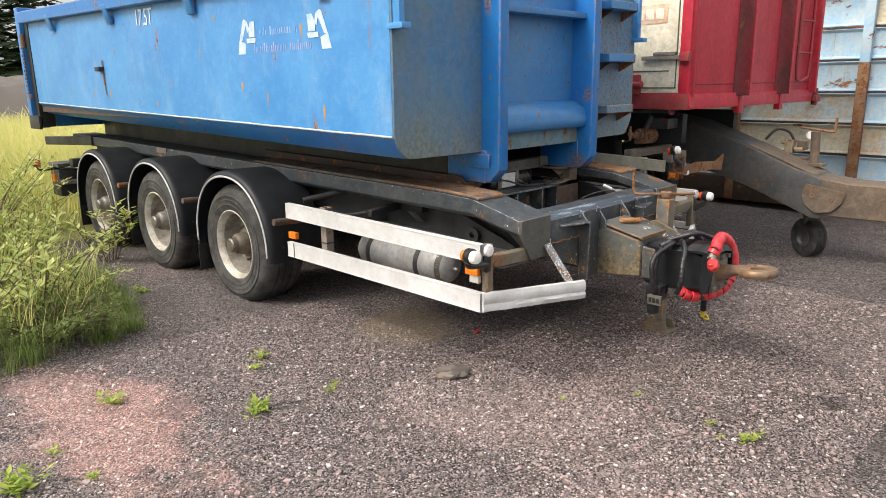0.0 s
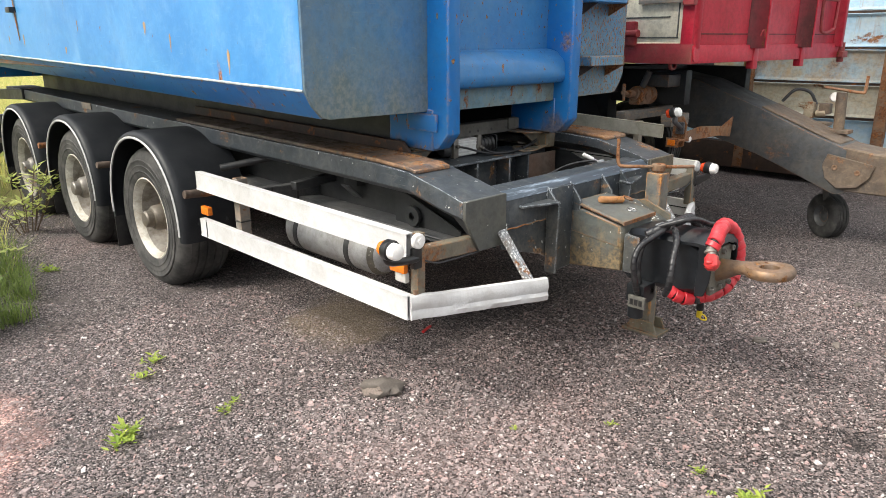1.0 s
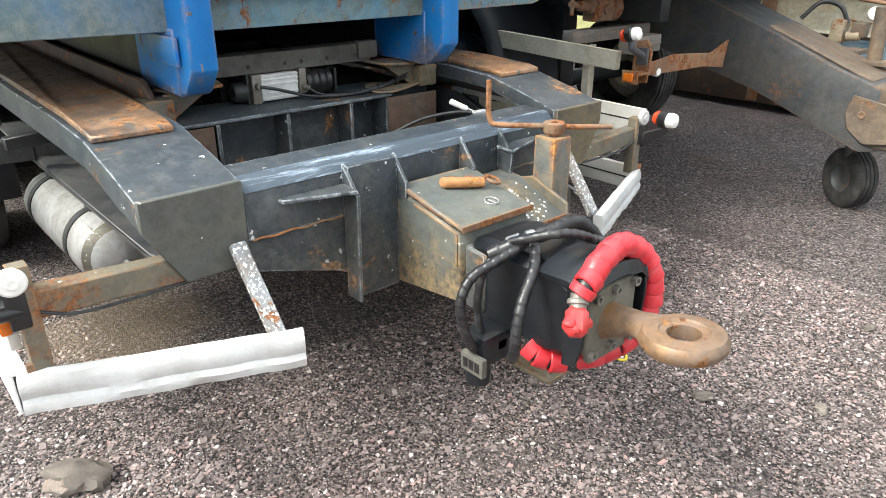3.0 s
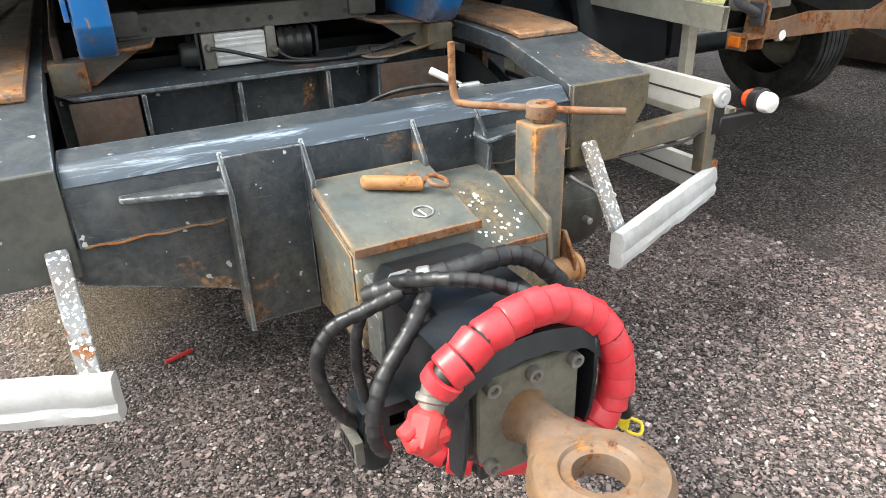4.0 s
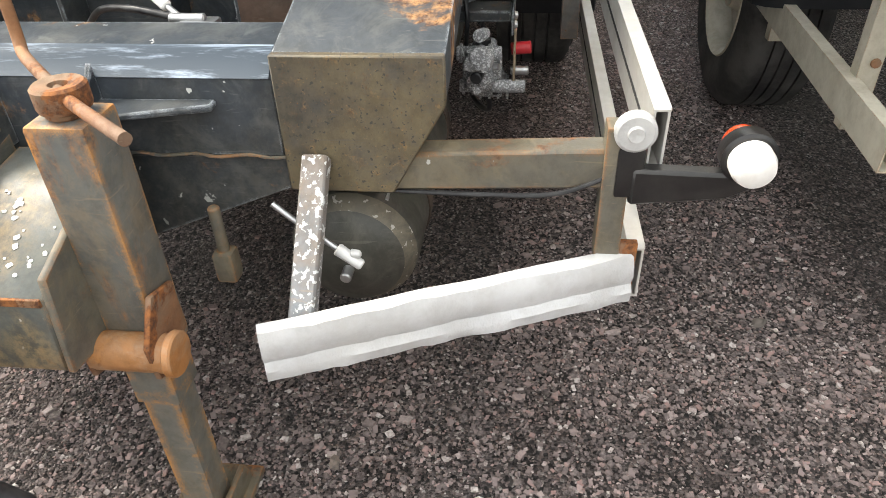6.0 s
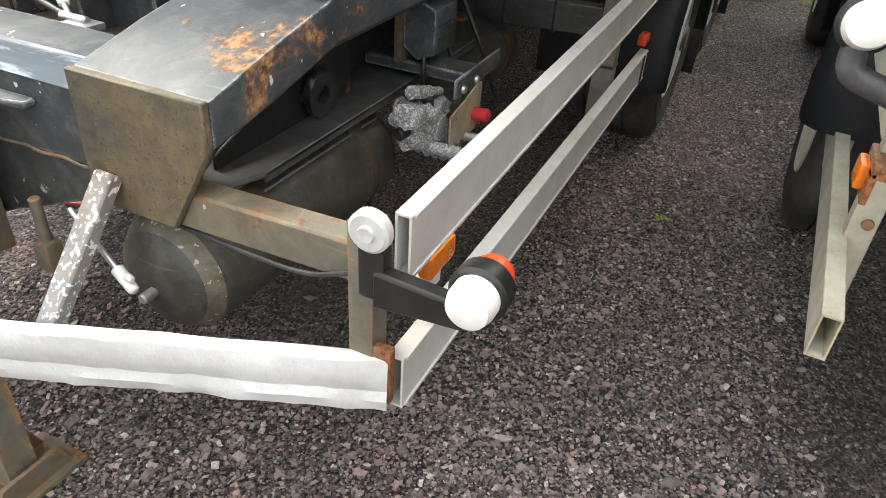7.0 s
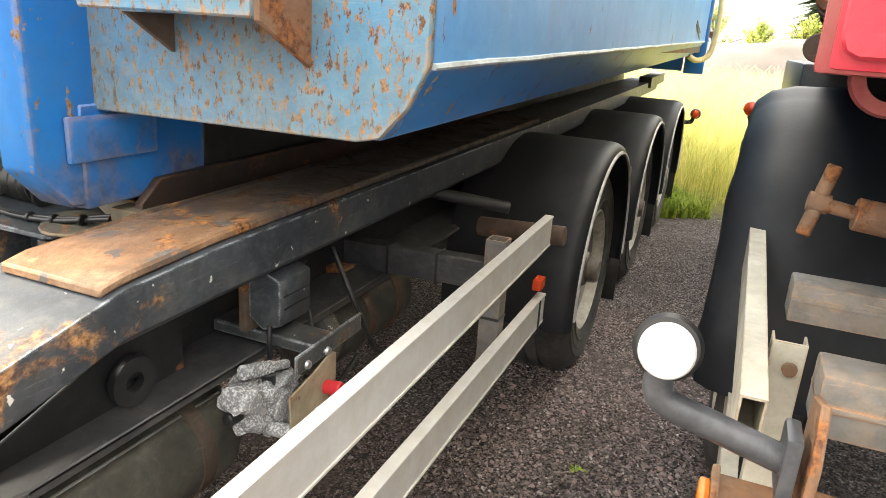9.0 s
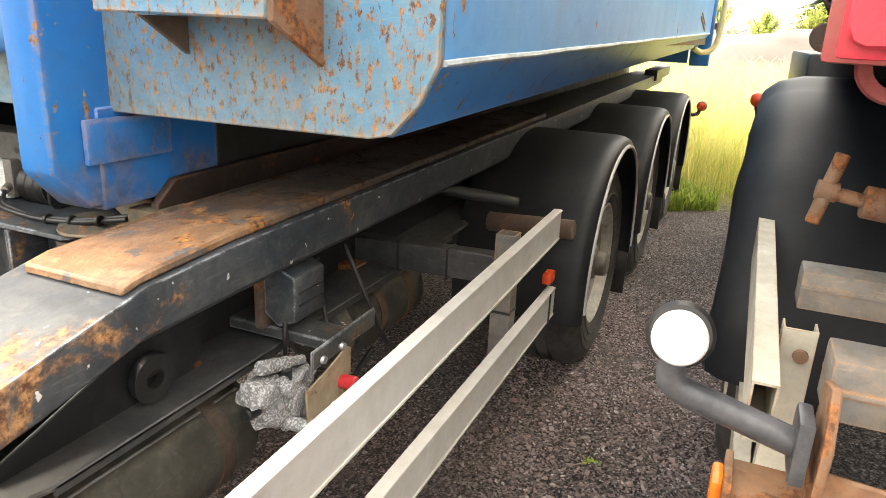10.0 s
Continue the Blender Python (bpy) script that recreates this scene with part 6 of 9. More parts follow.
def wheel(x, s):
    """Wide single tyre on a deep-dished rim with a protruding hub."""
    yo = 1.245 * s if s < 0 else 1.275
    w, zc = 0.36, 0.46
    bm = bmesh.new()
    prof = [(0.283, -0.004), (0.296, 0.008), (0.318, 0.014), (0.330, 0.016), (0.334, 0.020), (0.338, 0.016), (0.37, 0.016), (0.373, 0.018), (0.377, 0.015), (0.40, 0.016), (0.405, 0.020), (0.412, 0.020), (0.416, 0.013), (0.445, 0.006), (0.468, -0.010), (0.486, -0.034), (0.493, -0.06)]
    tread = []
    for k in range(5):
        y = -0.06 - (w - 0.12) * k / 4
        tread += [(0.495, y), (0.495, y - 0.045 if k < 4 else y)] + ([(0.483, y - 0.048), (0.483, y - 0.056)] if k < 4 else [])
    prof += tread + [(0.486, -w + 0.034), (0.468, -w + 0.010), (0.40, -w), (0.305, -w + 0.02)]
    lathe(bm, prof, (x, yo, zc), (0, s, 0), 64)
    ty = part("wheel", bm, M_TYRE, TR, "dusty wide tyre on a white dished rim")
    bm = bmesh.new()
    lathe(bm, [(0.284, -0.008), (0.290, 0.002), (0.281, 0.006), (0.272, -0.006), (0.258, -0.022), (0.250, -0.045)], (x, yo, zc), (0, s, 0), 56)
    rim = part("rim", bm, M_RIM, ty)
    bm = bmesh.new()
    lathe(bm, [(0.250, -0.045), (0.241, -0.08), (0.233, -0.15), (0.220, -0.168), (0.15, -0.175), (0.12, -0.175)], (x, yo, zc), (0, s, 0), 56)
    part("rim_dish", bm, M_RIM_DISH, rim)
    for k in range(10):
        a = math.tau * k / 10
        bm = bmesh.new()
        lathe(bm, [(0.0, 0), (0.016, 0), (0.016, 0.022), (0.010, 0.026), (0.010, 0.045), (0, 0.046)], (x + 0.168 * math.cos(a), yo - 0.174 * s, zc + 0.168 * math.sin(a)), (0, s, 0), 8)
        part("wheel_nut", bm, M_HUB, rim)
    bm = bmesh.new()
    lathe(bm, [(0.135, -0.176), (0.128, -0.12), (0.095, -0.105), (0.088, -0.03), (0.075, -0.012), (0.06, -0.008), (0.058, 0.032), (0.048, 0.042), (0.0, 0.042)], (x, yo, zc), (0, s, 0), 32)
    part("hub", bm, M_HUB, ty)
    bm = bmesh.new()
    rod(bm, (x, yo - 0.30 * s, zc), (x, yo - 0.20 * s, zc), 0.24, n=40)
    part("brake_drum", bm, M_BLACK_STEEL, ty)


def mudguard(x, s, low_front, low_rear):
    """Half-round plastic mudguard with a rolled outer edge and a flap."""
    yo, yi = (-1.315, -0.84) if s < 0 else (1.352, 0.82)
    zc, R = 0.50, 0.60
    t = bmesh.new()
    a0, a1, N = low_front, low_rear, 40
    cols = []
    sec = [(R, 0.0), (R, 0.88), (R - 0.004, 0.94), (R - 0.014, 0.98), (R - 0.030, 1.0), (R - 0.055, 1.0), (R - 0.055, 0.985), (R - 0.034, 0.985), (R - 0.022, 0.965), (R - 0.014, 0.93), (R - 0.012, 0.88), (R - 0.010, 0.0)]
    for k in range(N + 1):
        a = radians(a0 + (a1 - a0) * k / N)
        flat = 0.02 * max(0, math.sin(a)) ** 6
        cols.append([t.verts.new((x + math.cos(a) * r, yi + (yo - yi) * f, zc + math.sin(a) * r - flat)) for r, f in sec])
    m = len(sec)
    for p, q in zip(cols, cols[1:]):
        for j in range(m):
            t.faces.new((p[j], p[(j + 1) % m], q[(j + 1) % m], q[j]))
    t.faces.new(cols[0])
    t.faces.new(cols[-1])
    bmesh.ops.recalc_face_normals(t, faces=t.faces)
    bm = bmesh.new()
    merge(bm, t, True)
    g = part("mudguard", bm, M_FENDER, TR, "black plastic mudguard with a scuffed pale edge")
    # pale scuffed edge
    bm = bmesh.new()
    tube(bm, [(x + math.cos(radians(a)) * (R - 0.046), yo + 0.001 * s, zc + math.sin(radians(a)) * (R - 0.046) - 0.02 * max(0, math.sin(radians(a))) ** 6) for a in [a0 + 4 + (a1 - a0 - 8) * k / 24 for k in range(25)]], 0.0085, 6, 2)
    part("pale_edge", bm, M_LIP, g)
    # skirts down from the ends
    bm = bmesh.new()
    xf, zf = x + R * math.cos(radians(a0)), zc + R * math.sin(radians(a0))
    xr, zr = x + R * math.cos(radians(a1)), zc + R * math.sin(radians(a1))
    slab(bm, xr - 0.006, xr + 0.006, min(yi, yo) + 0.01, max(yi, yo) - 0.01, max(0.16, zr - 0.26), zr + 0.01, 0.003)
    part("mud_flap", bm, M_RUBBER, g)
    for dy in (0.35, 0.75):
        bm = bmesh.new()
        lathe(bm, [(0, 0), (0.014, 0), (0.011, 0.006), (0, 0.008)], (xf + 0.0, yi + (yo - yi) * dy, zf + 0.12), (1, 0, 0.2), 12)
        part("rivet", bm, M_BLACK_STEEL, g)
    bm = bmesh.new()
    rod(bm, (x + 0.66, 0.98 * s, 0.735 if s < 0 else 0.805), (x + 0.66, 1.305 * s, 0.75 if s < 0 else 0.82), 0.026 if s < 0 else 0.036)
    part("support_tube", bm, M_RUST_BROWN, g, "rusty mudguard support tube")


for x in (-2.60, -4.08, -5.54):
    for s in (-1, 1):
        wheel(x - 0.14, s)
        mudguard(x - 0.075 if s < 0 else x - 0.02, s, -8, 190)


def tail():
    for s in (-1, 1):
        xm, ym, zm = (-7.0, 1.488, 0.85) if s < 0 else (-6.64, 1.40, 0.90)
        yb = 1.18 if s < 0 else 0.98
        bm = bmesh.new()
        slab(bm, xm - 0.10, xm + 0.20, yb * s - 0.13, yb * s + 0.13, 0.44, 0.76, 0.012)
        box = part("tail_box", bm, M_BLACK_STEEL, TR)
        bm = made(slab, xm - 0.12, xm + 0.22, yb * s - 0.14, yb * s + 0.14, 0.795, 0.84, 0.008)
        part("tail_cover", bm, M_CHASSIS, box, "dark cover plate with a pale worn edge")
        bm = made(slab, xm + 0.16, xm + 0.235, yb * s - 0.125, yb * s + 0.125, 0.585, 0.635, 0.006)
        part("lamp_rim", bm, M_GREYBAR, box)
        bm = made(slab, xm - 0.02, xm + 0.10, yb * s + 0.115 * s, yb * s + 0.142 * s, 0.62, 0.70, 0.006)
        part("side_reflector", bm, M_ORANGE, box)
        bm = bmesh.new()
        if s < 0:
            bar(bm, (-6.6, -0.9, 1.10), (-8.15, -0.97, 1.035), 0.12, 0.11)
        else:
            bar(bm, (-6.6, 0.9, 1.15), (-7.65, 0.9, 1.17), 0.12, 0.10)
        part("rail_end", bm, M_BLACK_STEEL, TR)
        bm = bmesh.new()
        tube(bm, [(xm + 0.04, (ym - 0.30) * s, zm - 0.06), (xm + 0.02, (ym - 0.15) * s, zm - 0.08), (xm, (ym - 0.04) * s, zm - 0.08), (xm, (ym - 0.01) * s, zm - 0.03)], 0.02)
        lm = part("tail_marker", bm, M_RUBBER, TR, "round orange tail marker on a bent arm")
        bm = bmesh.new()
        lathe(bm, [(0, -0.03), (0.045, -0.03), (0.05, 0), (0.045, 0.03), (0, 0.03)], (xm, ym * s, zm), (1, 0, 0), 24)
        part("marker_ring", bm, M_RUBBER, lm)
        bm = bmesh.new()
        lathe(bm, [(0.038, 0.028), (0.036, 0.045), (0.02, 0.056), (0, 0.058)], (xm, ym * s, zm), (1, 0, 0), 24)
        part("marker_lens", bm, M_REDLENS, lm)
    bm = bmesh.new()
    slab(bm, -6.72, -6.60, -1.2, 1.2, 0.80, 0.90, 0.006)
    part("rear_bumper", bm, M_BLACK_STEEL, TR)
    bm = bmesh.new()
    slab(bm, -4.78, -4.55, -0.945, -0.938, 1.07, 1.125, 0.002)
    part("type_plate", bm, M_GREYBAR, TR, "grey type plate riveted on the rail")


tail()

# ---- the open-top hook-lift container ----
CT = thing("hooklift_container", (-3.8, 0.02, 1.1), "open blue steel hook-lift container, rust-streaked and scratched, on the trailer", "container")
CX0, CX1, CYL, CYR = -0.66, -7.22, -1.302, 1.334


def cz(x, z):
    """Height along the sloping container; z is given at its front."""
    return z + (CX0 - x) * 0.0195


def dent(x, z, s):
    """How far the side wall bulges outwards at a place."""
    u, w = (x - CX0) / (CX1 - CX0), (z - 1.432) / 0.928
    k = max(0.0, min(1.0, 4 * min(w, 1 - w)) * min(1.0, 6 * min(u, 1 - u)))
    return k * (0.010 * noise.noise((x * 1.1, z * 1.3, 4.0 * s)) + 0.005 * noise.noise((x * 3.7, z * 2.9, 9.0 * s)))


def container_body():
    for s, y in ((-1, CYL), (1, CYR)):
        bm = bmesh.new()
        yi = y - 0.095 * s
        # upright wall with gentle dents, and the chamfered lower panel
        t = bmesh.new()
        NX, NZ = 70, 14
        grid = []
        for i in range(NX + 1):
            x = CX0 + (CX1 - CX0) * i / NX
            row = []
            for j in range(NZ + 1):
                z = 1.432 + (2.36 - 1.432) * j / NZ
                d = dent(x, z, s)
                row.append(t.verts.new((x, y + d * s, cz(x, z))))
            grid.append(row)
        for a, b in zip(grid, grid[1:]):
            for j in range(NZ):
                t.faces.new((a[j], a[j + 1], b[j + 1], b[j]) if s < 0 else (a[j], b[j], b[j + 1], a[j + 1]))
        merge(bm, t, True)
        plate(bm, [(CX0, y - 0.001 * s, cz(CX0, 1.432)), (CX1, y - 0.001 * s, cz(CX1, 1.432)), (CX1, y - 0.001 * s, cz(CX1, 2.36)), (CX0, y - 0.001 * s, cz(CX0, 2.36))], (0, -0.02 * s, 0), 0)
        wall = part("side_wall", bm, M_BLUE, CT)
        bm = bmesh.new()
        plate(bm, [(CX0, y, cz(CX0, 1.428)), (CX1, y, cz(CX1, 1.428)), (CX1, yi, cz(CX1, 1.298)), (CX0, yi, cz(CX0, 1.298))], (0, -0.02 * s, 0.004), 0.002)
        part("lower_panel", bm, M_BLUE_POST, CT)
        bm = bmesh.new()
        tube(bm, [(CX0 + (CX1 - CX0) * k / 24, y + 0.001 * s, cz(CX0 + (CX1 - CX0) * k / 24, 1.431) + 0.001 * math.sin(k * 2.3)) for k in range(25)], 0.0065, 6, 3, lambda i: 0.92 + 0.12 * abs(math.sin(i * 1.7)))
        part("seam", bm, M_LINE, CT, "pale seam between wall and lower panel")
        # top rim
        bm = bmesh.new()
        bar(bm, (CX0 + 0.02, y + 0.02 * s, cz(CX0, 2.42)), (CX1 - 0.1, y + 0.02 * s, cz(CX1, 2.42)), 0.10, 0.13, 0.01)
        rim = part("top_rim", bm, M_BLUE_POST, CT)
        for x in (-1.2, -2.9, -4.55, -6.2):
            bm = bmesh.new()
            plate(bm, [(x, y + 0.005 * s, cz(x, 2.23)), (x - 0.11, y + 0.005 * s, cz(x, 2.23)), (x - 0.11, y + 0.05 * s, cz(x, 2.40)), (x, y + 0.05 * s, cz(x, 2.40))], (0, 0.028 * s, 0.0), 0.006)
            part("rope_hook", bm, M_BLUE, rim)
        # inner skin closes the wall
        bm = bmesh.new()
        slab(bm, CX1, CX0 - 0.02, min(y - 0.05 * s, y - 0.03 * s), max(y - 0.05 * s, y - 0.03 * s), 1.45, 2.40, 0.002)
        part("inner_skin", bm, M_RUST_BROWN, wall)
    bm = bmesh.new()
    plate(bm, [(CX0, CYL + 0.095, cz(CX0, 1.30)), (CX1, CYL + 0.095, cz(CX1, 1.30)), (CX1, CYR - 0.095, cz(CX1, 1.30)), (CX0, CYR - 0.095, cz(CX0, 1.30))], (0, 0, 0.02), 0)
    part("floor", bm, M_BLACK_STEEL, CT)
    # runners that sit on the trailer
    for s in (-1, 1):
        bm = bmesh.new()
        yc = 0.02 + 0.525 * s
        plate(bm, [(-0.60, yc - 0.05, 1.085), (-0.95, yc - 0.05, 1.092), (-0.95, yc - 0.05, 1.31), (-0.60, yc - 0.05, 1.30)], (0, 0.10, 0), 0.004)
        part("runner_nose", bm, M_BLUE_POST, CT)
        bm = bmesh.new()
        plate(bm, [(-0.95, yc - 0.048, 1.055), (-7.25, yc - 0.048, 1.09), (-7.25, yc - 0.048, 1.43), (-0.95, yc - 0.048, 1.31)], (0, 0.096, 0), 0.004)
        part("runner", bm, M_BLACK_STEEL, CT)


container_body()


def container_front():
    # dirty end plates on both sides of the A-frame, with chamfered lower corner
    for s, y in ((-1, CYL), (1, CYR)):
        bm = bmesh.new()
        yi = 0.02 + 0.56 * s
        plate(bm, [(CX0, y, 2.44), (CX0, y, 1.432), (CX0, y - 0.035 * s, 1.36), (CX0, y - 0.085 * s, 1.305), (CX0, y - 0.13 * s, 1.295), (CX0, yi, 1.288), (CX0, yi, 2.44)], (0.018, 0, 0), 0.003)
        part("end_plate", bm, M_END_NEAR if s < 0 else M_END_FAR, CT, "grimy blue end plate mottled with rust")
        bm = bmesh.new()
        slab(bm, CX0 + 0.01, CX0 + 0.075, y - 0.03 * s - 0.02, y - 0.03 * s + 0.02, 2.06, 2.50, 0.005)
        slab(bm, CX0 - 0.01, CX0 + 0.12, y - 0.02 * s - 0.035, y - 0.02 * s + 0.035, 2.03, 2.062, 0.004)
        part("corner_strip", bm, M_BLUE, CT)
    # recessed middle panel
    bm = bmesh.new()
    slab(bm, CX0 - 0.04, CX0 - 0.02, -0.60, 0.64, 1.34, 2.44, 0.003)
    part("middle_panel", bm, M_BLUE_MID, CT)
    bm = bmesh.new()
    plate(bm, [(-0.70, -0.47, 1.60), (-0.61, -0.47, 1.585), (-0.545, -0.47, 1.53), (-0.53, -0.47, 1.455), (-0.545, -0.47, 1.40), (-0.70, -0.47, 1.385)], (0, 0.99, 0), 0.012)
    part("bull_beam", bm, M_BLUE_MID, CT)
    bm = bmesh.new()
    slab(bm, -0.66, -0.615, -0.47, 0.56, 1.285, 1.40, 0.004)
    part("sill", bm, M_BLUE_DIRTY, CT)
    bm = bmesh.new()
    slab(bm, -0.68, -0.56, -0.47, 0.56, 2.17, 2.21, 0.004)
    part("upper_beam", bm, M_BLUE_MID, CT)
    # posts of the A-frame
    for s in (-1, 1):
        yc = 0.02 + 0.525 * s
        bm = bmesh.new()
        plate(bm, [(-0.490, yc - 0.045, 2.5), (-0.490, yc - 0.045, 1.178), (-0.565, yc - 0.045, 1.095), (-0.72, yc - 0.045, 1.085), (-0.72, yc - 0.045, 2.5)], (0, 0.09, 0), 0.006)
        post = part("front_post", bm, M_BLUE_POST, CT)
        bm = bmesh.new()
        sy = yc + 0.051 * s
        slab(bm, -0.785, -0.56, min(sy, sy + 0.014 * s), max(sy, sy + 0.014 * s), 1.188, 1.280, 0.004)
        part("doubler", bm, M_BLUE_POST, post)
    # steps on the far end plate
    for z in (1.487, 1.87, 2.25):
        bm = bmesh.new()
        plate(bm, [(-0.642, 0.73, z), (-0.50, 0.73, z), (-0.50, 0.73, z + 0.06), (-0.642, 0.73, z + 0.065)], (0, 0.37, 0), 0.004)
        st = part("step", bm, M_END_FAR if z < 1.6 else M_BLUE_MID, CT)
        bm = bmesh.new()
        plate(bm, [(-0.642, 1.101, z - 0.075), (-0.642, 1.101, z + 0.065), (-0.502, 1.101, z + 0.058), (-0.502, 1.101, z - 0.002)], (0, 0.012, 0), 0.001)
        part("step_gusset", bm, M_RUST, st)
        bm = bmesh.new()
        plate(bm, [(-0.642, 0.80, z - 0.07), (-0.642, 0.80, z - 0.002), (-0.53, 0.80, z - 0.002)], (0, 0.012, 0), 0.001)
        part("step_gusset", bm, M_RUST_BROWN, st)


container_front()


def container_rear():
    for s, y in ((-1, CYL), (1, CYR)):
        bm = bmesh.new()
        xp = -7.56 if s < 0 else -7.36
        slab(bm, xp, xp + 0.13, min(y - 0.16 * s, y + 0.03 * s), max(y - 0.16 * s, y + 0.03 * s), 1.24, 2.68, 0.01)
        post = part("rear_post", bm, M_BLUE_POST, CT)
        if s < 0:
            # black strip painted in place of a dark recess, and a dark post bottom
            bm = bmesh.new()
            slab(bm, xp + 0.125, -7.215, y + 0.02, y + 0.16, 1.26, 2.60, 0.004)
            slab(bm, -7.225, -7.19, y - 0.012, y + 0.03, 1.40, 2.48, 0.004)
            part("recess_strip", bm, M_BLACK_STEEL, post, "black strip painted for the dark recess between wall and rear post")
            bm = made(slab, xp - 0.004, xp + 0.38, y - 0.034, y - 0.002, 1.235, 1.40, 0.006)
            part("dark_post_base", bm, M_BLACK_STEEL, post)
        bm = bmesh.new()
        rod(bm, (-7.29, y + 0.05 * s, 2.2), (-7.29, y + 0.05 * s, 2.36), 0.03)
        part("door_hinge", bm, M_RUST, CT)
        bm = made(rod, (-7.29, y + 0.05 * s, 1.6), (-7.29, y + 0.05 * s, 1.66), 0.025)
        part("door_hinge", bm, M_RUST, CT)
    bm = bmesh.new()
    slab(bm, -7.34, -7.26, CYL + 0.18, CYR - 0.18, 1.26, 2.6, 0.01)
    part("rear_door", bm, M_BLUE_POST, CT)
    # slack chain on the rear post
    bm = bmesh.new()
    for k in range(14):
        c = Vector((-7.40, CYL - 0.040, 2.25 - 0.045 * k))
        a = (1, 0, 0) if k % 2 else (0, 1, 0)
        lathe(bm, [(0.012 + 0.005 * math.cos(j * math.tau / 6), 0.005 * math.sin(j * math.tau / 6)) for j in range(7)], c, a, 10)
    part("chain", bm, M_RUST_BROWN, CT)
    # peg with a rust run, on the near wall
    bm = bmesh.new()
    slab(bm, -5.07, -4.95, CYL - 0.05, CYL + 0.01, 1.885, 1.93, 0.006)
    part("peg", bm, M_RUBBER, CT)
    bm = bmesh.new()
    plate(bm, [(-4.985, CYL - 0.006, 1.99), (-4.955, CYL - 0.006, 1.99), (-4.945, CYL - 0.006, 1.80), (-4.935, CYL - 0.006, 1.66), (-4.950, CYL - 0.006, 1.655), (-4.975, CYL - 0.006, 1.78)], (0, -0.003, 0), 0)
    part("rust_run", bm, M_RUST, CT, "rust run below the peg")
    bm = bmesh.new()
    tube(bm, [(-6.95, CYR + 0.03, 2.1), (-6.98, CYR + 0.10, 1.95), (-7.0, CYR + 0.11, 1.7), (-6.98, CYR + 0.08, 1.45), (-6.9, CYR - 0.02, 1.38), (-6.75, CYR - 0.1, 1.42)], 0.028, 10, 14, lambda i: 1.0 if i % 2 else 0.86)
    part("drain_hose", bm, M_HOSE_Y, CT, "yellowed ribbed hose hanging at the rear corner")
    bm = bmesh.new()
    rod(bm, (-6.95, CYR + 0.02, 2.08), (-6.95, CYR + 0.05, 2.14), 0.04)
    part("hose_coupling", bm, M_RED_DULL, CT)
    bm = bmesh.new()
    for k, (dx, dz) in enumerate(((0, 0), (0.05, -0.03), (-0.04, -0.05))):
        bar(bm, (-5.85 + dx, CYR + 0.006, 1.70 + dz), (-6.35 + dx, CYR + 0.006, 1.62 + dz), 0.004, 0.016, 0.001)
    part("scratch", bm, M_RUST, CT, "long rusty scratch")


container_rear()


def text_mesh(body, size, m, depth=0.001):
    cu = bpy.data.curves.new("lettering", "FONT")
    cu.body, cu.size, cu.extrude = body, size, depth
    tmp = bpy.data.objects.new("lettering", cu)
    scene.collection.objects.link(tmp)
    me = bpy.data.meshes.new_from_object(tmp.evaluated_get(bpy.context.evaluated_depsgraph_get()))
    bpy.data.objects.remove(tmp)
    me.transform(m)
    bm = bmesh.new()
    bm.from_mesh(me)
    bpy.data.meshes.remove(me)
    return bm


def laid_on_wall(bm):
    """Presses thin marks onto the dented near wall."""
    for v in bm.verts:
        v.co.y -= max(-0.0005, dent(v.co.x, v.co.z - (CX0 - v.co.x) * 0.0195, -1))
    return bm


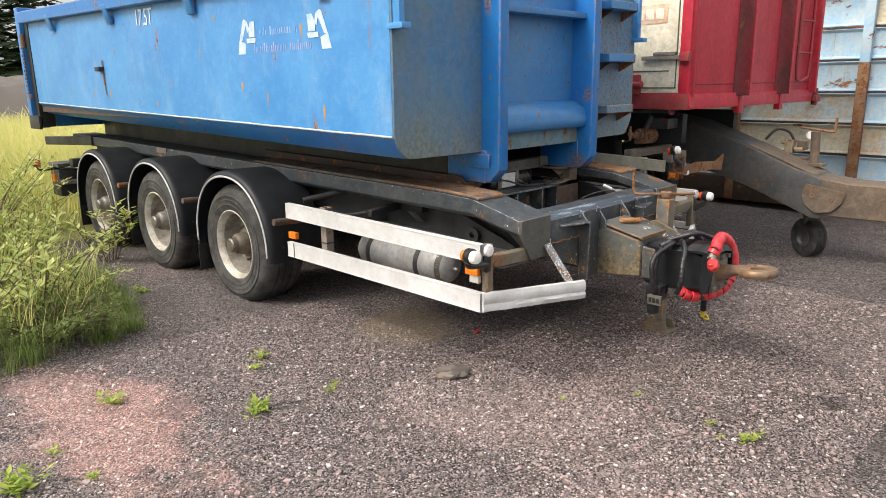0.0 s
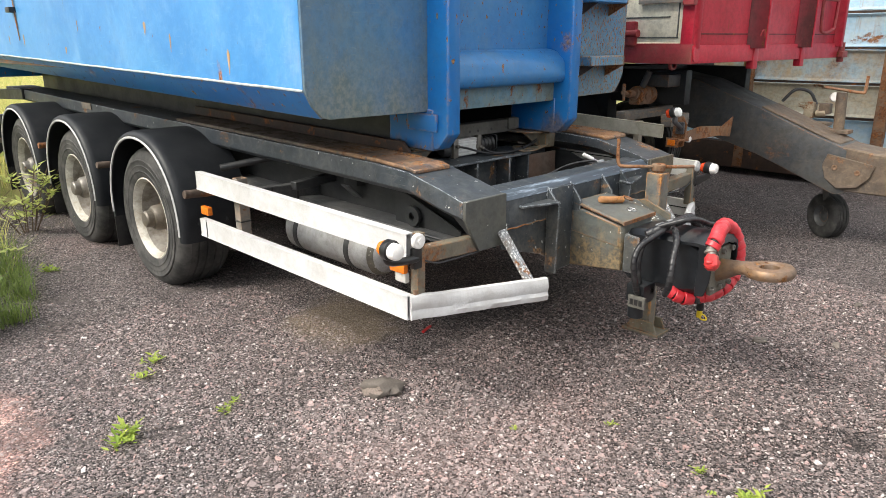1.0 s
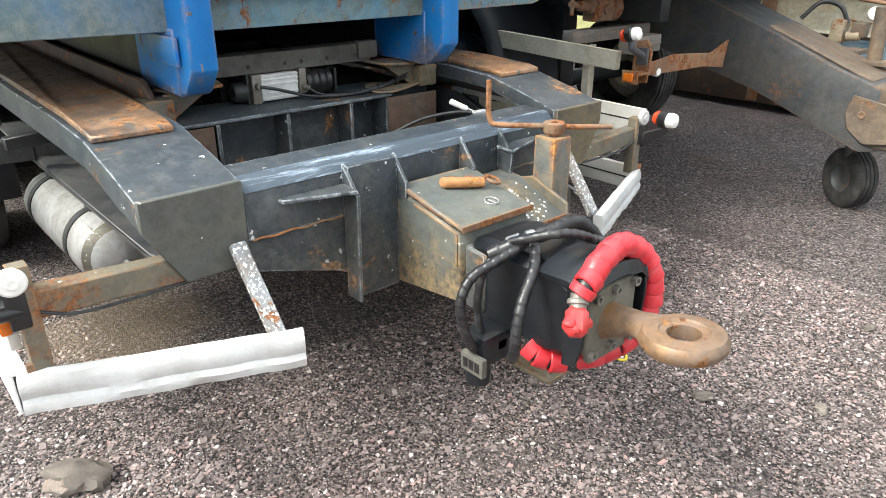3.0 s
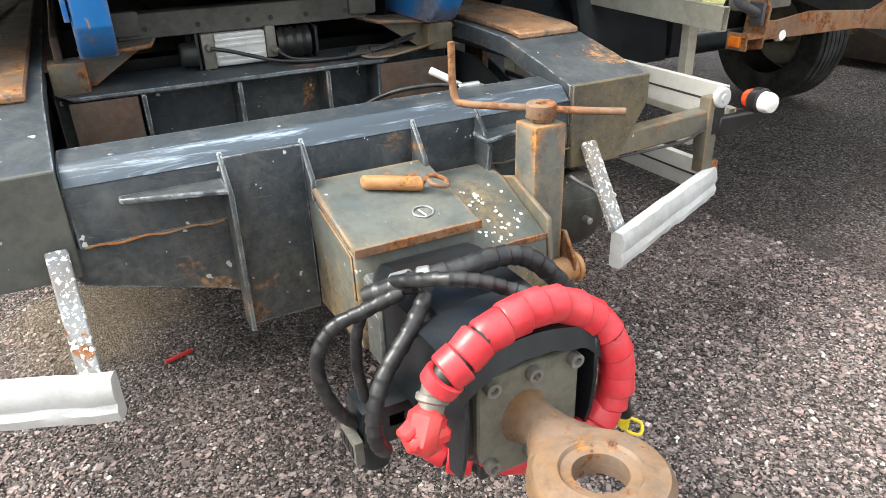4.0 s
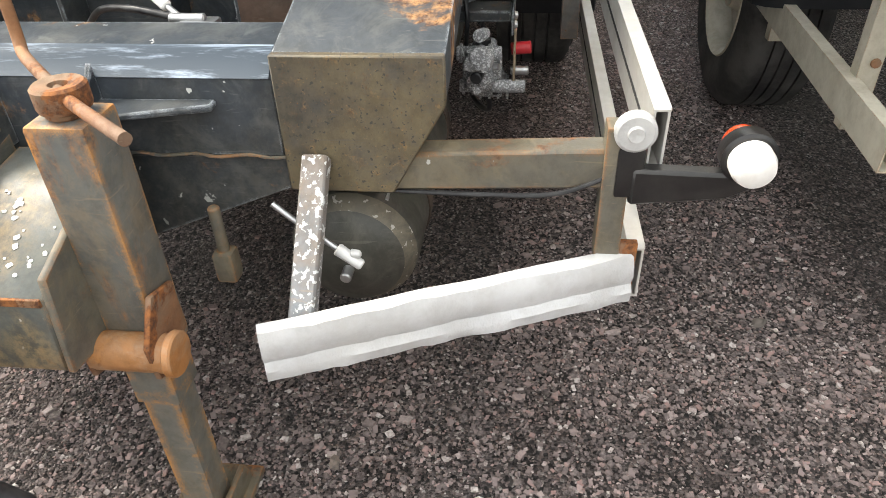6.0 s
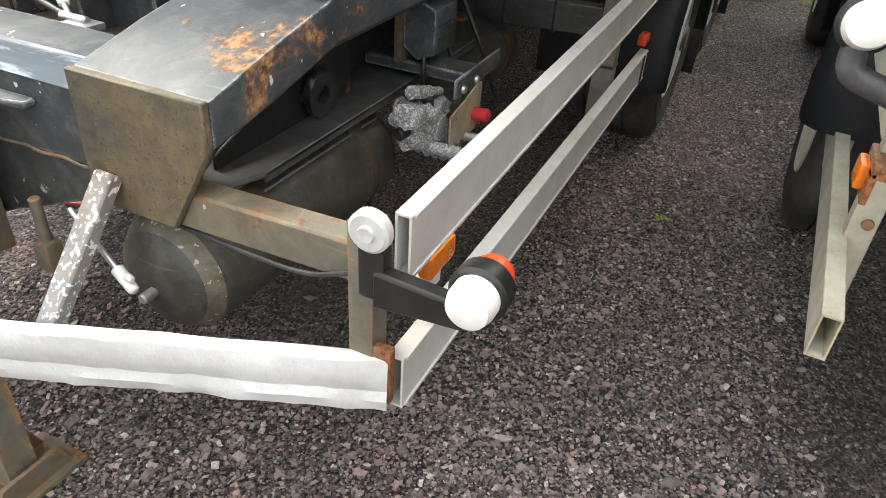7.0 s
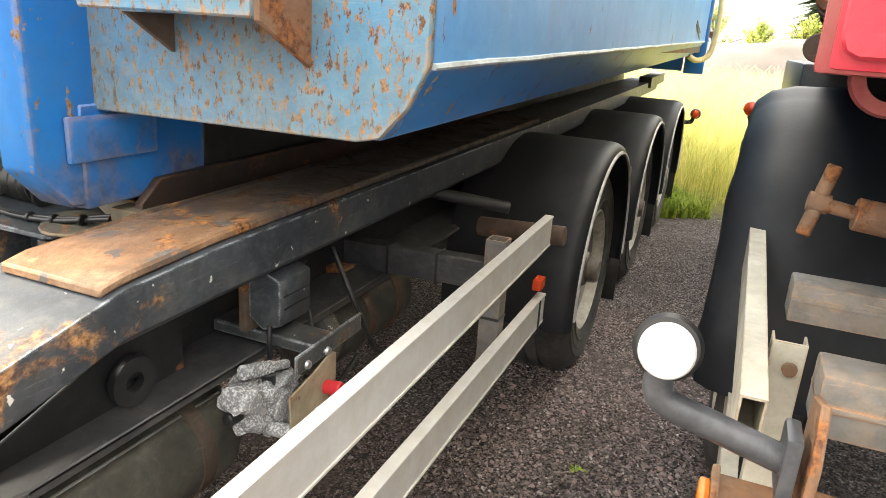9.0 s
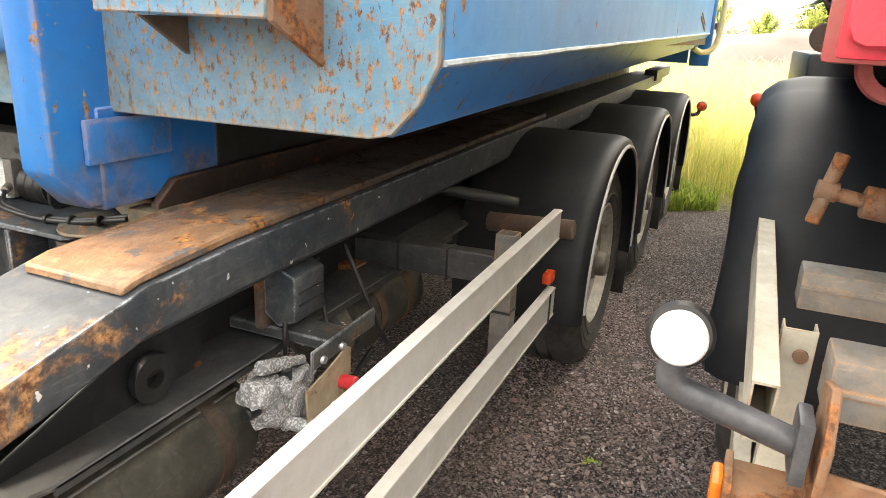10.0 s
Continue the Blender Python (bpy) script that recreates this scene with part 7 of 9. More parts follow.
def lettering():
    up = Matrix(((1, 0, 0, 0), (0, 0, -1, 0), (0, 1, 0, 0), (0, 0, 0, 1)))
    y = CYL - 0.007
    part("load_mark", text_mesh("17.5T", 0.20, Matrix.Translation((-4.07, y, 2.255)) @ up @ Matrix.Rotation(radians(-1), 4, "Z") @ Matrix.Diagonal((0.78, 1, 1, 1)), 0.001), M_WHITE_PAINT, CT, "white stencilled load mark")
    # two small digger silhouettes with bars of faded writing between them
    for x, d in ((-2.32, 1), (-1.20, -1)):
        bm = bmesh.new()
        z, lay = 1.95, 0.0
        for pts in ([(0.0, 0.0), (0.10, 0.0), (0.11, 0.10), (0.03, 0.13)], [(0.03, 0.12), (0.07, 0.13), (0.14, 0.30), (0.11, 0.33), (0.09, 0.31)], [(0.11, 0.33), (0.15, 0.30), (0.17, 0.22), (0.145, 0.20)],
                    [(0.16, 0.155), (0.235, 0.155), (0.245, 0.30), (0.19, 0.30), (0.165, 0.24)], [(0.13, 0.10), (0.24, 0.10), (0.25, 0.145), (0.13, 0.145)]):
            lay += 0.0005
            plate(bm, [(x + d * a, CYL - 0.0005 - lay, z + 0.72 * b) for a, b in pts], (0, -0.0012, 0), 0)
        part("digger_mark", laid_on_wall(bm), M_DIGGER, CT, "white digger silhouette")
    # short rust runs on the near wall
    for k, (x, z) in enumerate(((-4.64, 2.05), (-5.29, 1.67), (-4.83, 1.67), (-2.91, 1.99), (-2.65, 2.23), (-2.30, 1.73), (-1.97, 1.65), (-1.31, 1.56), (-3.79, 1.59), (-3.46, 1.76), (-1.52, 2.08))):
        bm = bmesh.new()
        w, h = 0.009 + 0.005 * (k % 3), 0.035 + 0.015 * (k % 4)
        plate(bm, [(x - w, CYL - 0.0005, z + h * 0.4), (x, CYL - 0.0005, z + h * 0.6), (x + w, CYL - 0.0005, z + h * 0.3), (x + w * 0.5, CYL - 0.0005, z - h * 0.5), (x - w * 0.2, CYL - 0.0005, z - h), (x - w * 0.7, CYL - 0.0005, z - h * 0.3)], (0, -0.0012, 0), 0)
        part("rust_run", laid_on_wall(bm), M_RUNS, CT, "short orange rust run")
    rng = random.Random(31)
    for z, h, x0, x1, m, lb in ((2.065, 0.058, -2.02, -1.56, M_LOGO, "faded violet writing"), (1.955, 0.062, -2.10, -1.42, M_LOGO_RED, "faded pink writing")):
        bm = bmesh.new()
        x = x0
        while x < x1:
            w = rng.uniform(0.006, 0.018)
            slab(bm, x, x + w, CYL - 0.0020, CYL + 0.001, z, z + h * rng.choice((0.62, 0.66, 0.7, 1.0)), 0)
            x += w + (0.045 if rng.random() < 0.10 else rng.uniform(0.008, 0.014))
        tagged(part("faded_writing", laid_on_wall(bm), m, CT, lb), kind="stuff")

lettering()

# ---- hoses and loose things at the drawbar ----
def spiral_hose():
    """Red spiral-wrapped supply hose looped round the coupling block."""
    H = thing("supply_hose", (0.75, 0.05, 0.47), "supply hose in faded red spiral wrap looped over the coupling block", "hose")
    line = [(0.785, -0.186, 0.762), (0.79, -0.163, 0.792), (0.778, -0.113, 0.814), (0.76, -0.045, 0.825), (0.742, 0.02, 0.822), (0.733, 0.082, 0.806), (0.736, 0.138, 0.772), (0.745, 0.181, 0.727), (0.75, 0.206, 0.66), (0.75, 0.208, 0.59), (0.748, 0.18, 0.535), (0.735, 0.12, 0.49), (0.71, 0.04, 0.468), (0.67, -0.04, 0.462), (0.62, -0.10, 0.470), (0.57, -0.12, 0.50)]
    pts = curve_points(line, 10)
    # each turn of the wrap is a short overlapping cuff
    n = 0
    i = 2
    rng = random.Random(3)
    while i < len(pts) - 5:
        loose = i < 70
        step = 7 if loose else 6
        bm = bmesh.new()
        a, b = pts[i], pts[min(i + step, len(pts) - 1)]
        d = (b - a)
        tilt = Vector((rng.uniform(-0.16, 0.16), rng.uniform(-0.12, 0.12), rng.uniform(-0.16, 0.16))) + (Vector((0.16, 0.0, 0.10)) if loose else Vector((0.05, 0, 0)))
        mid = (pts[min(i + step // 2, len(pts) - 1)])
        L = d.length
        ax = (d.normalized() + tilt).normalized()
        r = 0.0305 + rng.uniform(-0.0016, 0.0016)
        f = 0.42 if loose else 0.49
        lathe(bm, [(r - 0.007, -L * 0.54), (r - 0.001, -L * 0.54), (r + 0.002, -L * 0.45), (r + 0.0035, L * (f - 0.07)), (r + 0.001, L * f), (r - 0.007, L * f), (r - 0.007, -L * 0.54)], mid, ax, 22)
        part("wrap_turn", bm, M_REDHOSE, H)
        i += step
    bm = bmesh.new()
    tube(bm, line, 0.025, 10, 6)
    part("inner_hose", bm, M_RUBBER, H)
    bm = bmesh.new()
    rod(bm, (0.785, -0.186, 0.772), (0.797, -0.202, 0.732), 0.021)
    rod(bm, (0.786, -0.190, 0.757), (0.791, -0.196, 0.745), 0.027)
    part("hose_clamp", bm, M_HUB, H)
    bm = bmesh.new()
    bar(bm, (0.793, -0.200, 0.742), (0.822, -0.236, 0.684), 0.056, 0.054, 0.014)
    bar(bm, (0.785, -0.218, 0.708), (0.836, -0.218, 0.708), 0.070, 0.028, 0.008)
    bar(bm, (0.800, -0.224, 0.730), (0.812, -0.258, 0.718), 0.030, 0.016, 0.005)
    plug = part("plug", bm, M_REDPLUG, H, "red plastic plug")
    bm = bmesh.new()
    tube(bm, [(0.44, 0.55, 0.15), (0.45, 0.55, 0.115), (0.47, 0.58, 0.105), (0.45, 0.60, 0.12), (0.43, 0.57, 0.14)], 0.005, 8)
    rod(bm, (0.44, 0.545, 0.125), (0.445, 0.54, 0.17), 0.015)
    part("yellow_tie", bm, M_YELLOW, H, "yellow plastic tie")


spiral_hose()


def black_cables():
    C = thing("cable_bundle", (0.5, 0.0, 0.5), "black taped electric cables looped over the coupling block", "cable")
    for pts, r in (([(0.46, -0.17, 0.76), (0.52, -0.10, 0.80), (0.54, -0.01, 0.812), (0.53, 0.09, 0.81), (0.53, 0.16, 0.785), (0.535, 0.24, 0.70), (0.515, 0.345, 0.54), (0.48, 0.46, 0.35), (0.445, 0.54, 0.18)], 0.0225),
                   ([(0.52, -0.12, 0.785), (0.50, -0.19, 0.755), (0.475, -0.25, 0.72), (0.47, -0.285, 0.655), (0.475, -0.275, 0.57), (0.47, -0.24, 0.50), (0.46, -0.20, 0.47)], 0.0155),
                   ([(0.50, -0.13, 0.80), (0.60, -0.085, 0.84), (0.64, -0.03, 0.84), (0.66, 0.03, 0.815), (0.70, 0.08, 0.80)], 0.0145),
                   ([(0.56, -0.09, 0.79), (0.605, -0.15, 0.75), (0.625, -0.21, 0.69), (0.635, -0.238, 0.62), (0.627, -0.233, 0.555), (0.60, -0.21, 0.505)], 0.0165),
                   ([(0.47, -0.15, 0.77), (0.455, -0.19, 0.70), (0.45, -0.20, 0.60), (0.46, -0.19, 0.50)], 0.013)):
        bm = bmesh.new()
        tube(bm, pts, r, 14, 20, lambda i: 0.86 + 0.024 * (i % 7))
        part("cable", bm, M_CABLE, C)
    bm = bmesh.new()
    rod(bm, (0.488, -0.125, 0.783), (0.512, -0.095, 0.797), 0.0250)
    rod(bm, (0.522, -0.088, 0.802), (0.534, -0.065, 0.806), 0.0250)
    part("tape", bm, M_STEEL, C, "silver tape round the cable")
    bm = bmesh.new()
    slab(bm, 0.45, 0.50, -0.165, -0.12, 0.46, 0.50, 0.006)
    part("cable_clip", bm, M_STEEL, C)


black_cables()


def socket_block():
    S = thing("socket_bracket", (0.46, -0.2, 0.30), "oily black socket and valve bracket hanging under the coupling", "bracket")
    bm = bmesh.new()
    slab(bm, 0.40, 0.50, -0.22, -0.10, 0.42, 0.52, 0.02)
    part("bracket_body", bm, M_OILY, S)
    bm = bmesh.new()
    rod(bm, (0.44, -0.18, 0.34), (0.44, -0.18, 0.43), 0.038)
    part("filter_bowl", bm, M_OILY, S)
    bm = bmesh.new()
    slab(bm, 0.43, 0.52, -0.245, -0.225, 0.41, 0.47, 0.004)
    part("face_plate", bm, M_GRIMY, S, "dull grimy maker's plate with illegible marks")
    for k in range(3):
        bm = made(slab, 0.442 + 0.024 * k, 0.460 + 0.024 * k, -0.2475, -0.2445, 0.425, 0.455, 0.0008)
        part("mark_bar", bm, M_RUBBER, S)


socket_block()


def loose_pin():
    P = thing("drawbar_pin", (0.11, 0.06, 0.85), "rusty steel pin with wire ring lying on the drawbar box", "pin")
    z = 0.846
    bm = bmesh.new()
    rod(bm, (0.105, -0.032, z + 0.006), (0.160, 0.098, z - 0.006), 0.019, bev=0.006)
    part("shaft", bm, M_PIVOT, P)
    bm = bmesh.new()
    tube(bm, [(0.16, 0.098, z - 0.004), (0.145, 0.13, z + 0.004), (0.165, 0.158, z - 0.006), (0.19, 0.148, z - 0.012), (0.188, 0.118, z - 0.004), (0.165, 0.11, z + 0.004)], 0.006, 8)
    part("ring", bm, M_RUST, P)
    bm = bmesh.new()
    zc = 0.838 - 0.220 * 0.2237 + 0.0175
    tube(bm, [(0.240 + 0.021 * math.cos(a), 0.06 + 0.024 * math.sin(a), zc - 0.2237 * 0.021 * math.cos(a)) for a in [math.tau * k / 12 for k in range(13)]] + [(0.235, 0.05, zc + 0.004)], 0.0022, 6, 3)
    single("wire_ring", bm, M_STEEL, "thin bright wire ring lying on the drawbar box", "ring")


loose_pin()
for x, y, L, a, m, nm, lb in ((-0.74, -0.485, 0.10, 1.9, M_REDPLUG, "plastic_shard", "small orange-red plastic shard on the gravel"),):
    bm = made(slab, -L / 2, L / 2, -0.008, 0.008, 0, 0.01, 0.002)
    bm.transform(Matrix.Translation((x, y, height(x, y) + 0.004)) @ Matrix.Rotation(a, 4, "Z"))
    single(nm, bm, m, lb, "litter")

# ---- the red and cream tipper trailer beside it ----
RT = thing("tipper_trailer", (-2.5, 3.15, 0), "old red and cream tipper trailer with a heavy rusty drawbar", "trailer")
RM = Matrix.Translation((-0.41, 1.875, 0)) @ Matrix.Rotation(radians(-4.7), 4, "Z")


def red_part(name, fn, material, parent=RT, label=""):
    return part(name, turned(RM, fn), material, parent, label)


def red_body():
    W, Z = 2.55, 1.475
    body = red_part("front_wall", lambda b: slab(b, -0.06, -0.02, 0.02, W, Z + 0.12, 3.1, 0.004), M_RED)
    red_part("front_sill", lambda b: slab(b, -0.10, 0.0, 0.0, W, Z, Z + 0.13, 0.008), M_RED)
    # the two middle stakes are dark red in place of shaded channels
    for y, d, m in ((0.0, 0.012, M_RED), (0.84, 0.075, M_RED_DARK), (1.68, 0.075, M_RED_DARK), (W - 0.10, 0.045, M_RED)):
        up = red_part("upright", lambda b: plate(b, [(-0.02, y - 0.03, Z + 0.10), (-0.02, y + 0.13, Z + 0.10), (d, y + 0.115, Z + 0.10), (d, y + 0.095, Z + 0.10)] if d > 0.05 else [(-0.02, y, Z + 0.10), (-0.02, y + 0.10, Z + 0.10), (d, y + 0.075, Z + 0.10), (d, y + 0.025, Z + 0.10)], (0, 0, 1.55), 0.005), m)
        if d > 0.05:
            red_part("stake_edge", lambda b: slab(b, d - 0.004, d + 0.006, y + 0.092, y + 0.122, Z + 0.10, 3.1, 0.003), M_RED, up)
            red_part("stake_foot", lambda b: slab(b, -0.05, 0.012, y + 0.06, y + 0.13, Z - 0.06, Z + 0.11, 0.006), M_RED, up)
    red_part("sill_seam", lambda b: slab(b, -0.02, -0.014, 0.03, W - 0.02, Z + 0.205, Z + 0.215, 0.001), M_RED_DARK, body)
    red_part("bent_rail", lambda b: tube(b, [(0.03, 1.98, 3.0), (0.04, 1.98, 2.2), (0.04, 1.99, 1.78), (0.04, 2.06, 1.70), (0.04, 2.22, 1.72), (0.04, 2.28, 1.82), (0.04, 2.28, 2.5), (0.03, 2.28, 3.0)], 0.014, 8), M_RED_DULL)
    for z in (1.98, 2.30, 2.62):
        red_part("rung", lambda b: rod(b, (0.04, 1.98, z), (0.04, 2.28, z), 0.012), M_RED_DULL)
    red_part("corner_bracket", lambda b: (slab(b, -0.06, 0.05, W - 0.02, W + 0.10, Z, Z + 0.06, 0.01), rod(b, (0.0, W + 0.06, Z - 0.04), (0.0, W + 0.06, Z + 0.14), 0.03)), M_RED_DULL)
    red_part("tie_hook", lambda b: tube(b, [(0.03, 0.90, Z + 0.16), (0.06, 0.91, Z + 0.24), (0.06, 0.94, Z + 0.16), (0.03, 0.95, Z + 0.14)], 0.008), M_RED_DULL)
    # cream side
    side = red_part("side_board", lambda b: slab(b, -5.9, -0.10, -0.005, 0.03, Z + 0.15, 3.05, 0.004), M_CREAM)
    for z, xa, xb in ((1.80, -5.9, -0.20), (1.655, -5.9, -0.12)):
        red_part("board_groove", lambda b: slab(b, xa, xb, -0.012, -0.006, z, z + 0.010, 0.001), M_GRIMY, side)
    red_part("board_seam", lambda b: slab(b, -0.135, -0.125, -0.012, -0.006, 1.66, 3.04, 0.001), M_GRIMY, side)
    red_part("side_sill", lambda b: slab(b, -5.9, -0.004, -0.012, 0.06, Z - 0.004, Z + 0.143, 0.006), M_RED_DULL)
    red_part("corner_plate", lambda b: plate(b, [(0.001, 0.006, Z + 0.12), (0.001, 0.006, Z + 0.032), (0.001, 0.012, Z + 0.018), (0.001, 0.024, Z + 0.012), (0.001, 0.068, Z + 0.012), (0.001, 0.080, Z + 0.018), (0.001, 0.086, Z + 0.032), (0.001, 0.086, Z + 0.12)], (0.009, 0, 0), 0.003), M_RED, RT, "rounded bright red corner plate")
    red_part("corner_post", lambda b: slab(b, -0.10, -0.005, -0.012, 0.04, Z + 0.13, 3.1, 0.006), M_RED)
    latch = red_part("latch", lambda b: (slab(b, -0.46, -0.02, -0.05, -0.012, 1.90, 1.935, 0.006), slab(b, -0.34, -0.12, -0.055, -0.01, 1.935, 1.965, 0.006)), M_GREYBAR, side, "weathered metal latch")
    red_part("latch_end", lambda b: slab(b, -0.08, 0.01, -0.06, -0.005, 1.88, 1.96, 0.01), M_RED_DULL, latch)
    red_part("hinge", lambda b: (slab(b, -0.57, -0.47, -0.05, -0.01, 1.60, 1.78, 0.015), rod(b, (-0.59, -0.035, 1.69), (-0.45, -0.035, 1.69), 0.03)), M_RED_DULL, side)
    bars = bmesh.new()
    slab(bars, -0.78, -0.24, -0.009, -0.006, 2.21, 2.37, 0.001)
    bars.transform(RM)
    mark = part("maker_mark", bars, M_MARK, side, "faded orange maker's mark with pale shapes")
    for k in range(5):
        red_part("mark_shape", lambda b: slab(b, -0.75 + 0.098 * k, -0.67 + 0.098 * k, -0.0125, -0.008, 2.243, 2.337, 0.002), M_CREAM, mark)
    # closing boards and bed, out of sight
    red_part("bed", lambda b: slab(b, -5.9, -0.06, 0.03, W - 0.02, Z + 0.05, Z + 0.12, 0.005), M_BLACK_STEEL)
    red_part("far_side", lambda b: slab(b, -5.9, -0.06, W - 0.04, W, Z + 0.12, 3.05, 0.005), M_CREAM)
    red_part("tail_board", lambda b: slab(b, -5.95, -5.9, 0, W, Z, 3.05, 0.005), M_RED)
    # ring under the near front corner
    red_part("corner_ring", lambda b: (lathe(b, [(0.03, -0.012), (0.046, -0.012), (0.05, 0), (0.046, 0.012), (0.03, 0.012), (0.03, -0.012)], (-0.20, 0.075, Z - 0.005), (1, 0, 0), 32)), M_RED_DULL)
    for k in range(4):
        red_part("hinge_knuckle", lambda b: rod(b, (-0.96 - 0.16 * k, -0.02, Z + 0.03 + 0.11 * (k % 2)), (-0.86 - 0.16 * k, -0.02, Z + 0.03 + 0.11 * (k % 2)), 0.03), M_RUST_BROWN)


red_body()


def red_running_gear():
    # subframe and front axle
    for y in (2.55, 3.75):
        bm = made(slab, -6.2, -0.75, y - 0.05, y + 0.05, 1.12, 1.40, 0.006)
        part("frame_rail", bm, M_BLACK_STEEL, RT)
    bm = made(slab, -1.5, -1.35, 2.3, 4.3, 1.20, 1.42, 0.006)
    part("front_crossmember", bm, M_BLACK_STEEL, RT)
    bm = bmesh.new()
    slab(bm, -1.02, -0.80, 2.30, 2.55, 1.27, 1.37, 0.01)
    rod(bm, (-1.0, 2.2, 1.22), (-0.92, 2.2, 1.40), 0.025)
    part("spring_hanger", bm, M_DRAWBAR, RT)
    bm = bmesh.new()
    rod(bm, (-2.15, 2.0, 0.5), (-2.15, 4.3, 0.5), 0.07)
    part("axle", bm, M_BLACK_STEEL, RT)
    for x in (-2.15, -5.0):
        for y, s in ((1.90, -1), (4.40, 1)):
            bm = bmesh.new()
            prof = [(0.29, 0.0), (0.40, 0.012), (0.46, -0.008), (0.492, -0.04)]
            for k in range(5):
                yy = -0.05 - 0.045 * k
                prof += [(0.495, yy), (0.495, yy - 0.036), (0.482, yy - 0.038), (0.482, yy - 0.044)]
            prof += [(0.47, -0.29), (0.40, -0.30), (0.29, -0.28)]
            lathe(bm, prof, (x, y, 0.495), (0, s, 0), 56)
            w = part("wheel", bm, M_TYRE, RT, "worn black tyre on a cream rim")
            bm = bmesh.new()
            lathe(bm, [(0.292, -0.004), (0.285, 0.006), (0.26, -0.02), (0.24, -0.10), (0.16, -0.12), (0.10, -0.06), (0.08, -0.02), (0.0, -0.02)], (x, y, 0.495), (0, s, 0), 48)
            part("rim", bm, M_CREAM_RAIL, w)
    # near mudguard: a large black plastic shell, scuffed and wavy
    x = -2.05
    bm = bmesh.new()
    t = bmesh.new()
    cols = []
    sec = [(0.70, 0.0), (0.705, 0.6), (0.70, 0.80), (0.682, 0.92), (0.65, 0.985), (0.61, 1.0), (0.605, 0.985), (0.64, 0.96), (0.67, 0.90), (0.685, 0.78), (0.69, 0.6), (0.685, 0.0)]
    for k in range(49):
        a = radians(-4 + 188 * k / 48)
        wob = 0.012 * noise.noise((k * 0.22, x, 2.0)) + 0.004 * noise.noise((k * 0.8, x, 6.0))
        cols.append([t.verts.new((x + math.cos(a) * (r + wob) * 0.92, 2.40 - (2.40 - 1.832) * f - wob - 0.03 * max(0.0, math.cos(a)), 0.67 + math.sin(a) * (r + wob) * 1.04)) for r, f in sec])
    for p, q in zip(cols, cols[1:]):
        for j in range(len(sec)):
            t.faces.new((p[j], p[(j + 1) % len(sec)], q[(j + 1) % len(sec)], q[j]))
    t.faces.new(cols[0])
    t.faces.new(cols[-1])
    bmesh.ops.recalc_face_normals(t, faces=t.faces)
    merge(bm, t, True)
    part("mudguard", bm, M_FENDER, RT, "large scuffed black plastic mudguard")
    # side guard: cream channel rails on uprights
    for z, x0, y, x1, z1, y1 in ((0.968, -0.60, 1.893, -1.58, 1.008, 1.895), (0.56, -0.50, 1.905, -2.0, 0.60, 1.93)):
        bm = bmesh.new()
        hollow(bm, (x0, y, z), (x1, y1, z1), 0.038, 0.10, 0.004)
        part("guard_rail", bm, M_CREAM_RAIL, RT, "cream painted guard rail")
    for x, yu, zu in ((-0.84, 1.948, 1.028), (-1.55, 1.946, 1.065)):
        bm = bmesh.new()
        channel(bm, (x, yu, 0.47), (x, yu, zu), 0.045, 0.055, 0.004)
        gp = part("guard_upright", bm, M_CREAM_RAIL, RT)
        for z in (0.66, zu - 0.045):
            bm = bmesh.new()
            lathe(bm, [(0, 0), (0.013, 0), (0.012, 0.007), (0, 0.009)], (x + 0.028, yu + 0.006, z), (1, 0, 0), 10)
            part("bolt", bm, M_RUST, gp)
    bm = bmesh.new()
    slab(bm, -1.05, -0.97, 1.948, 2.75, 1.012, 1.088, 0.006)
    slab(bm, -1.052, -0.966, 1.948, 2.75, 1.052, 1.060, 0.002)
    part("grey_crossbar", bm, M_GREYBAR, RT, "weathered grey crossbar")
    bm = bmesh.new()
    slab(bm, -0.66, -0.57, 1.966, 2.25, 0.995, 1.086, 0.006)
    slab(bm, -0.662, -0.566, 1.966, 2.25, 1.036, 1.044, 0.002)
    part("grey_crossbar", bm, M_GREYBAR, RT, "weathered grey crossbar")
    # rusty lamp bracket and its rubber arm
    bm = bmesh.new()
    plate(bm, [(-0.56, 1.955, 0.84), (-0.45, 1.955, 0.86), (-0.435, 1.955, 1.02), (-0.47, 1.955, 1.09), (-0.54, 1.955, 1.07)], (0, 0.012, 0), 0.003)
    plate(bm, [(-0.48, 1.968, 0.89), (-0.48, 2.60, 0.88), (-0.48, 2.83, 0.85), (-0.48, 2.86, 1.02), (-0.48, 2.66, 0.955), (-0.48, 2.25, 0.985), (-0.48, 2.05, 0.965), (-0.48, 1.968, 0.97)], (0.010, 0, 0), 0.003)
    part("lamp_bracket", bm, M_RUST, RT, "bent rusty steel lamp bracket")
    bm = bmesh.new()
    slab(bm, -0.545, -0.445, 1.855, 1.96, 0.905, 0.917, 0.003)
    slab(bm, -0.545, -0.445, 1.855, 1.866, 0.86, 0.93, 0.003)
    part("reflector_plate", bm, M_RUST, RT)
    bm = bmesh.new()
    slab(bm, -0.525, -0.468, 1.840, 1.856, 0.874, 0.918, 0.006)
    part("side_reflector", bm, M_ORANGE, RT, "orange side reflector")
    bm = bmesh.new()
    lathe(bm, [(0, 0.02), (0.02, 0.02), (0.026, 0.012), (0.026, -0.01), (0, -0.01)], (-0.488, 2.10, 0.90), (1, 0, 0), 20)
    part("white_reflector", bm, M_WHITE, RT)
    bx, by, bz = -0.432, 1.772, 1.130
    bm = bmesh.new()
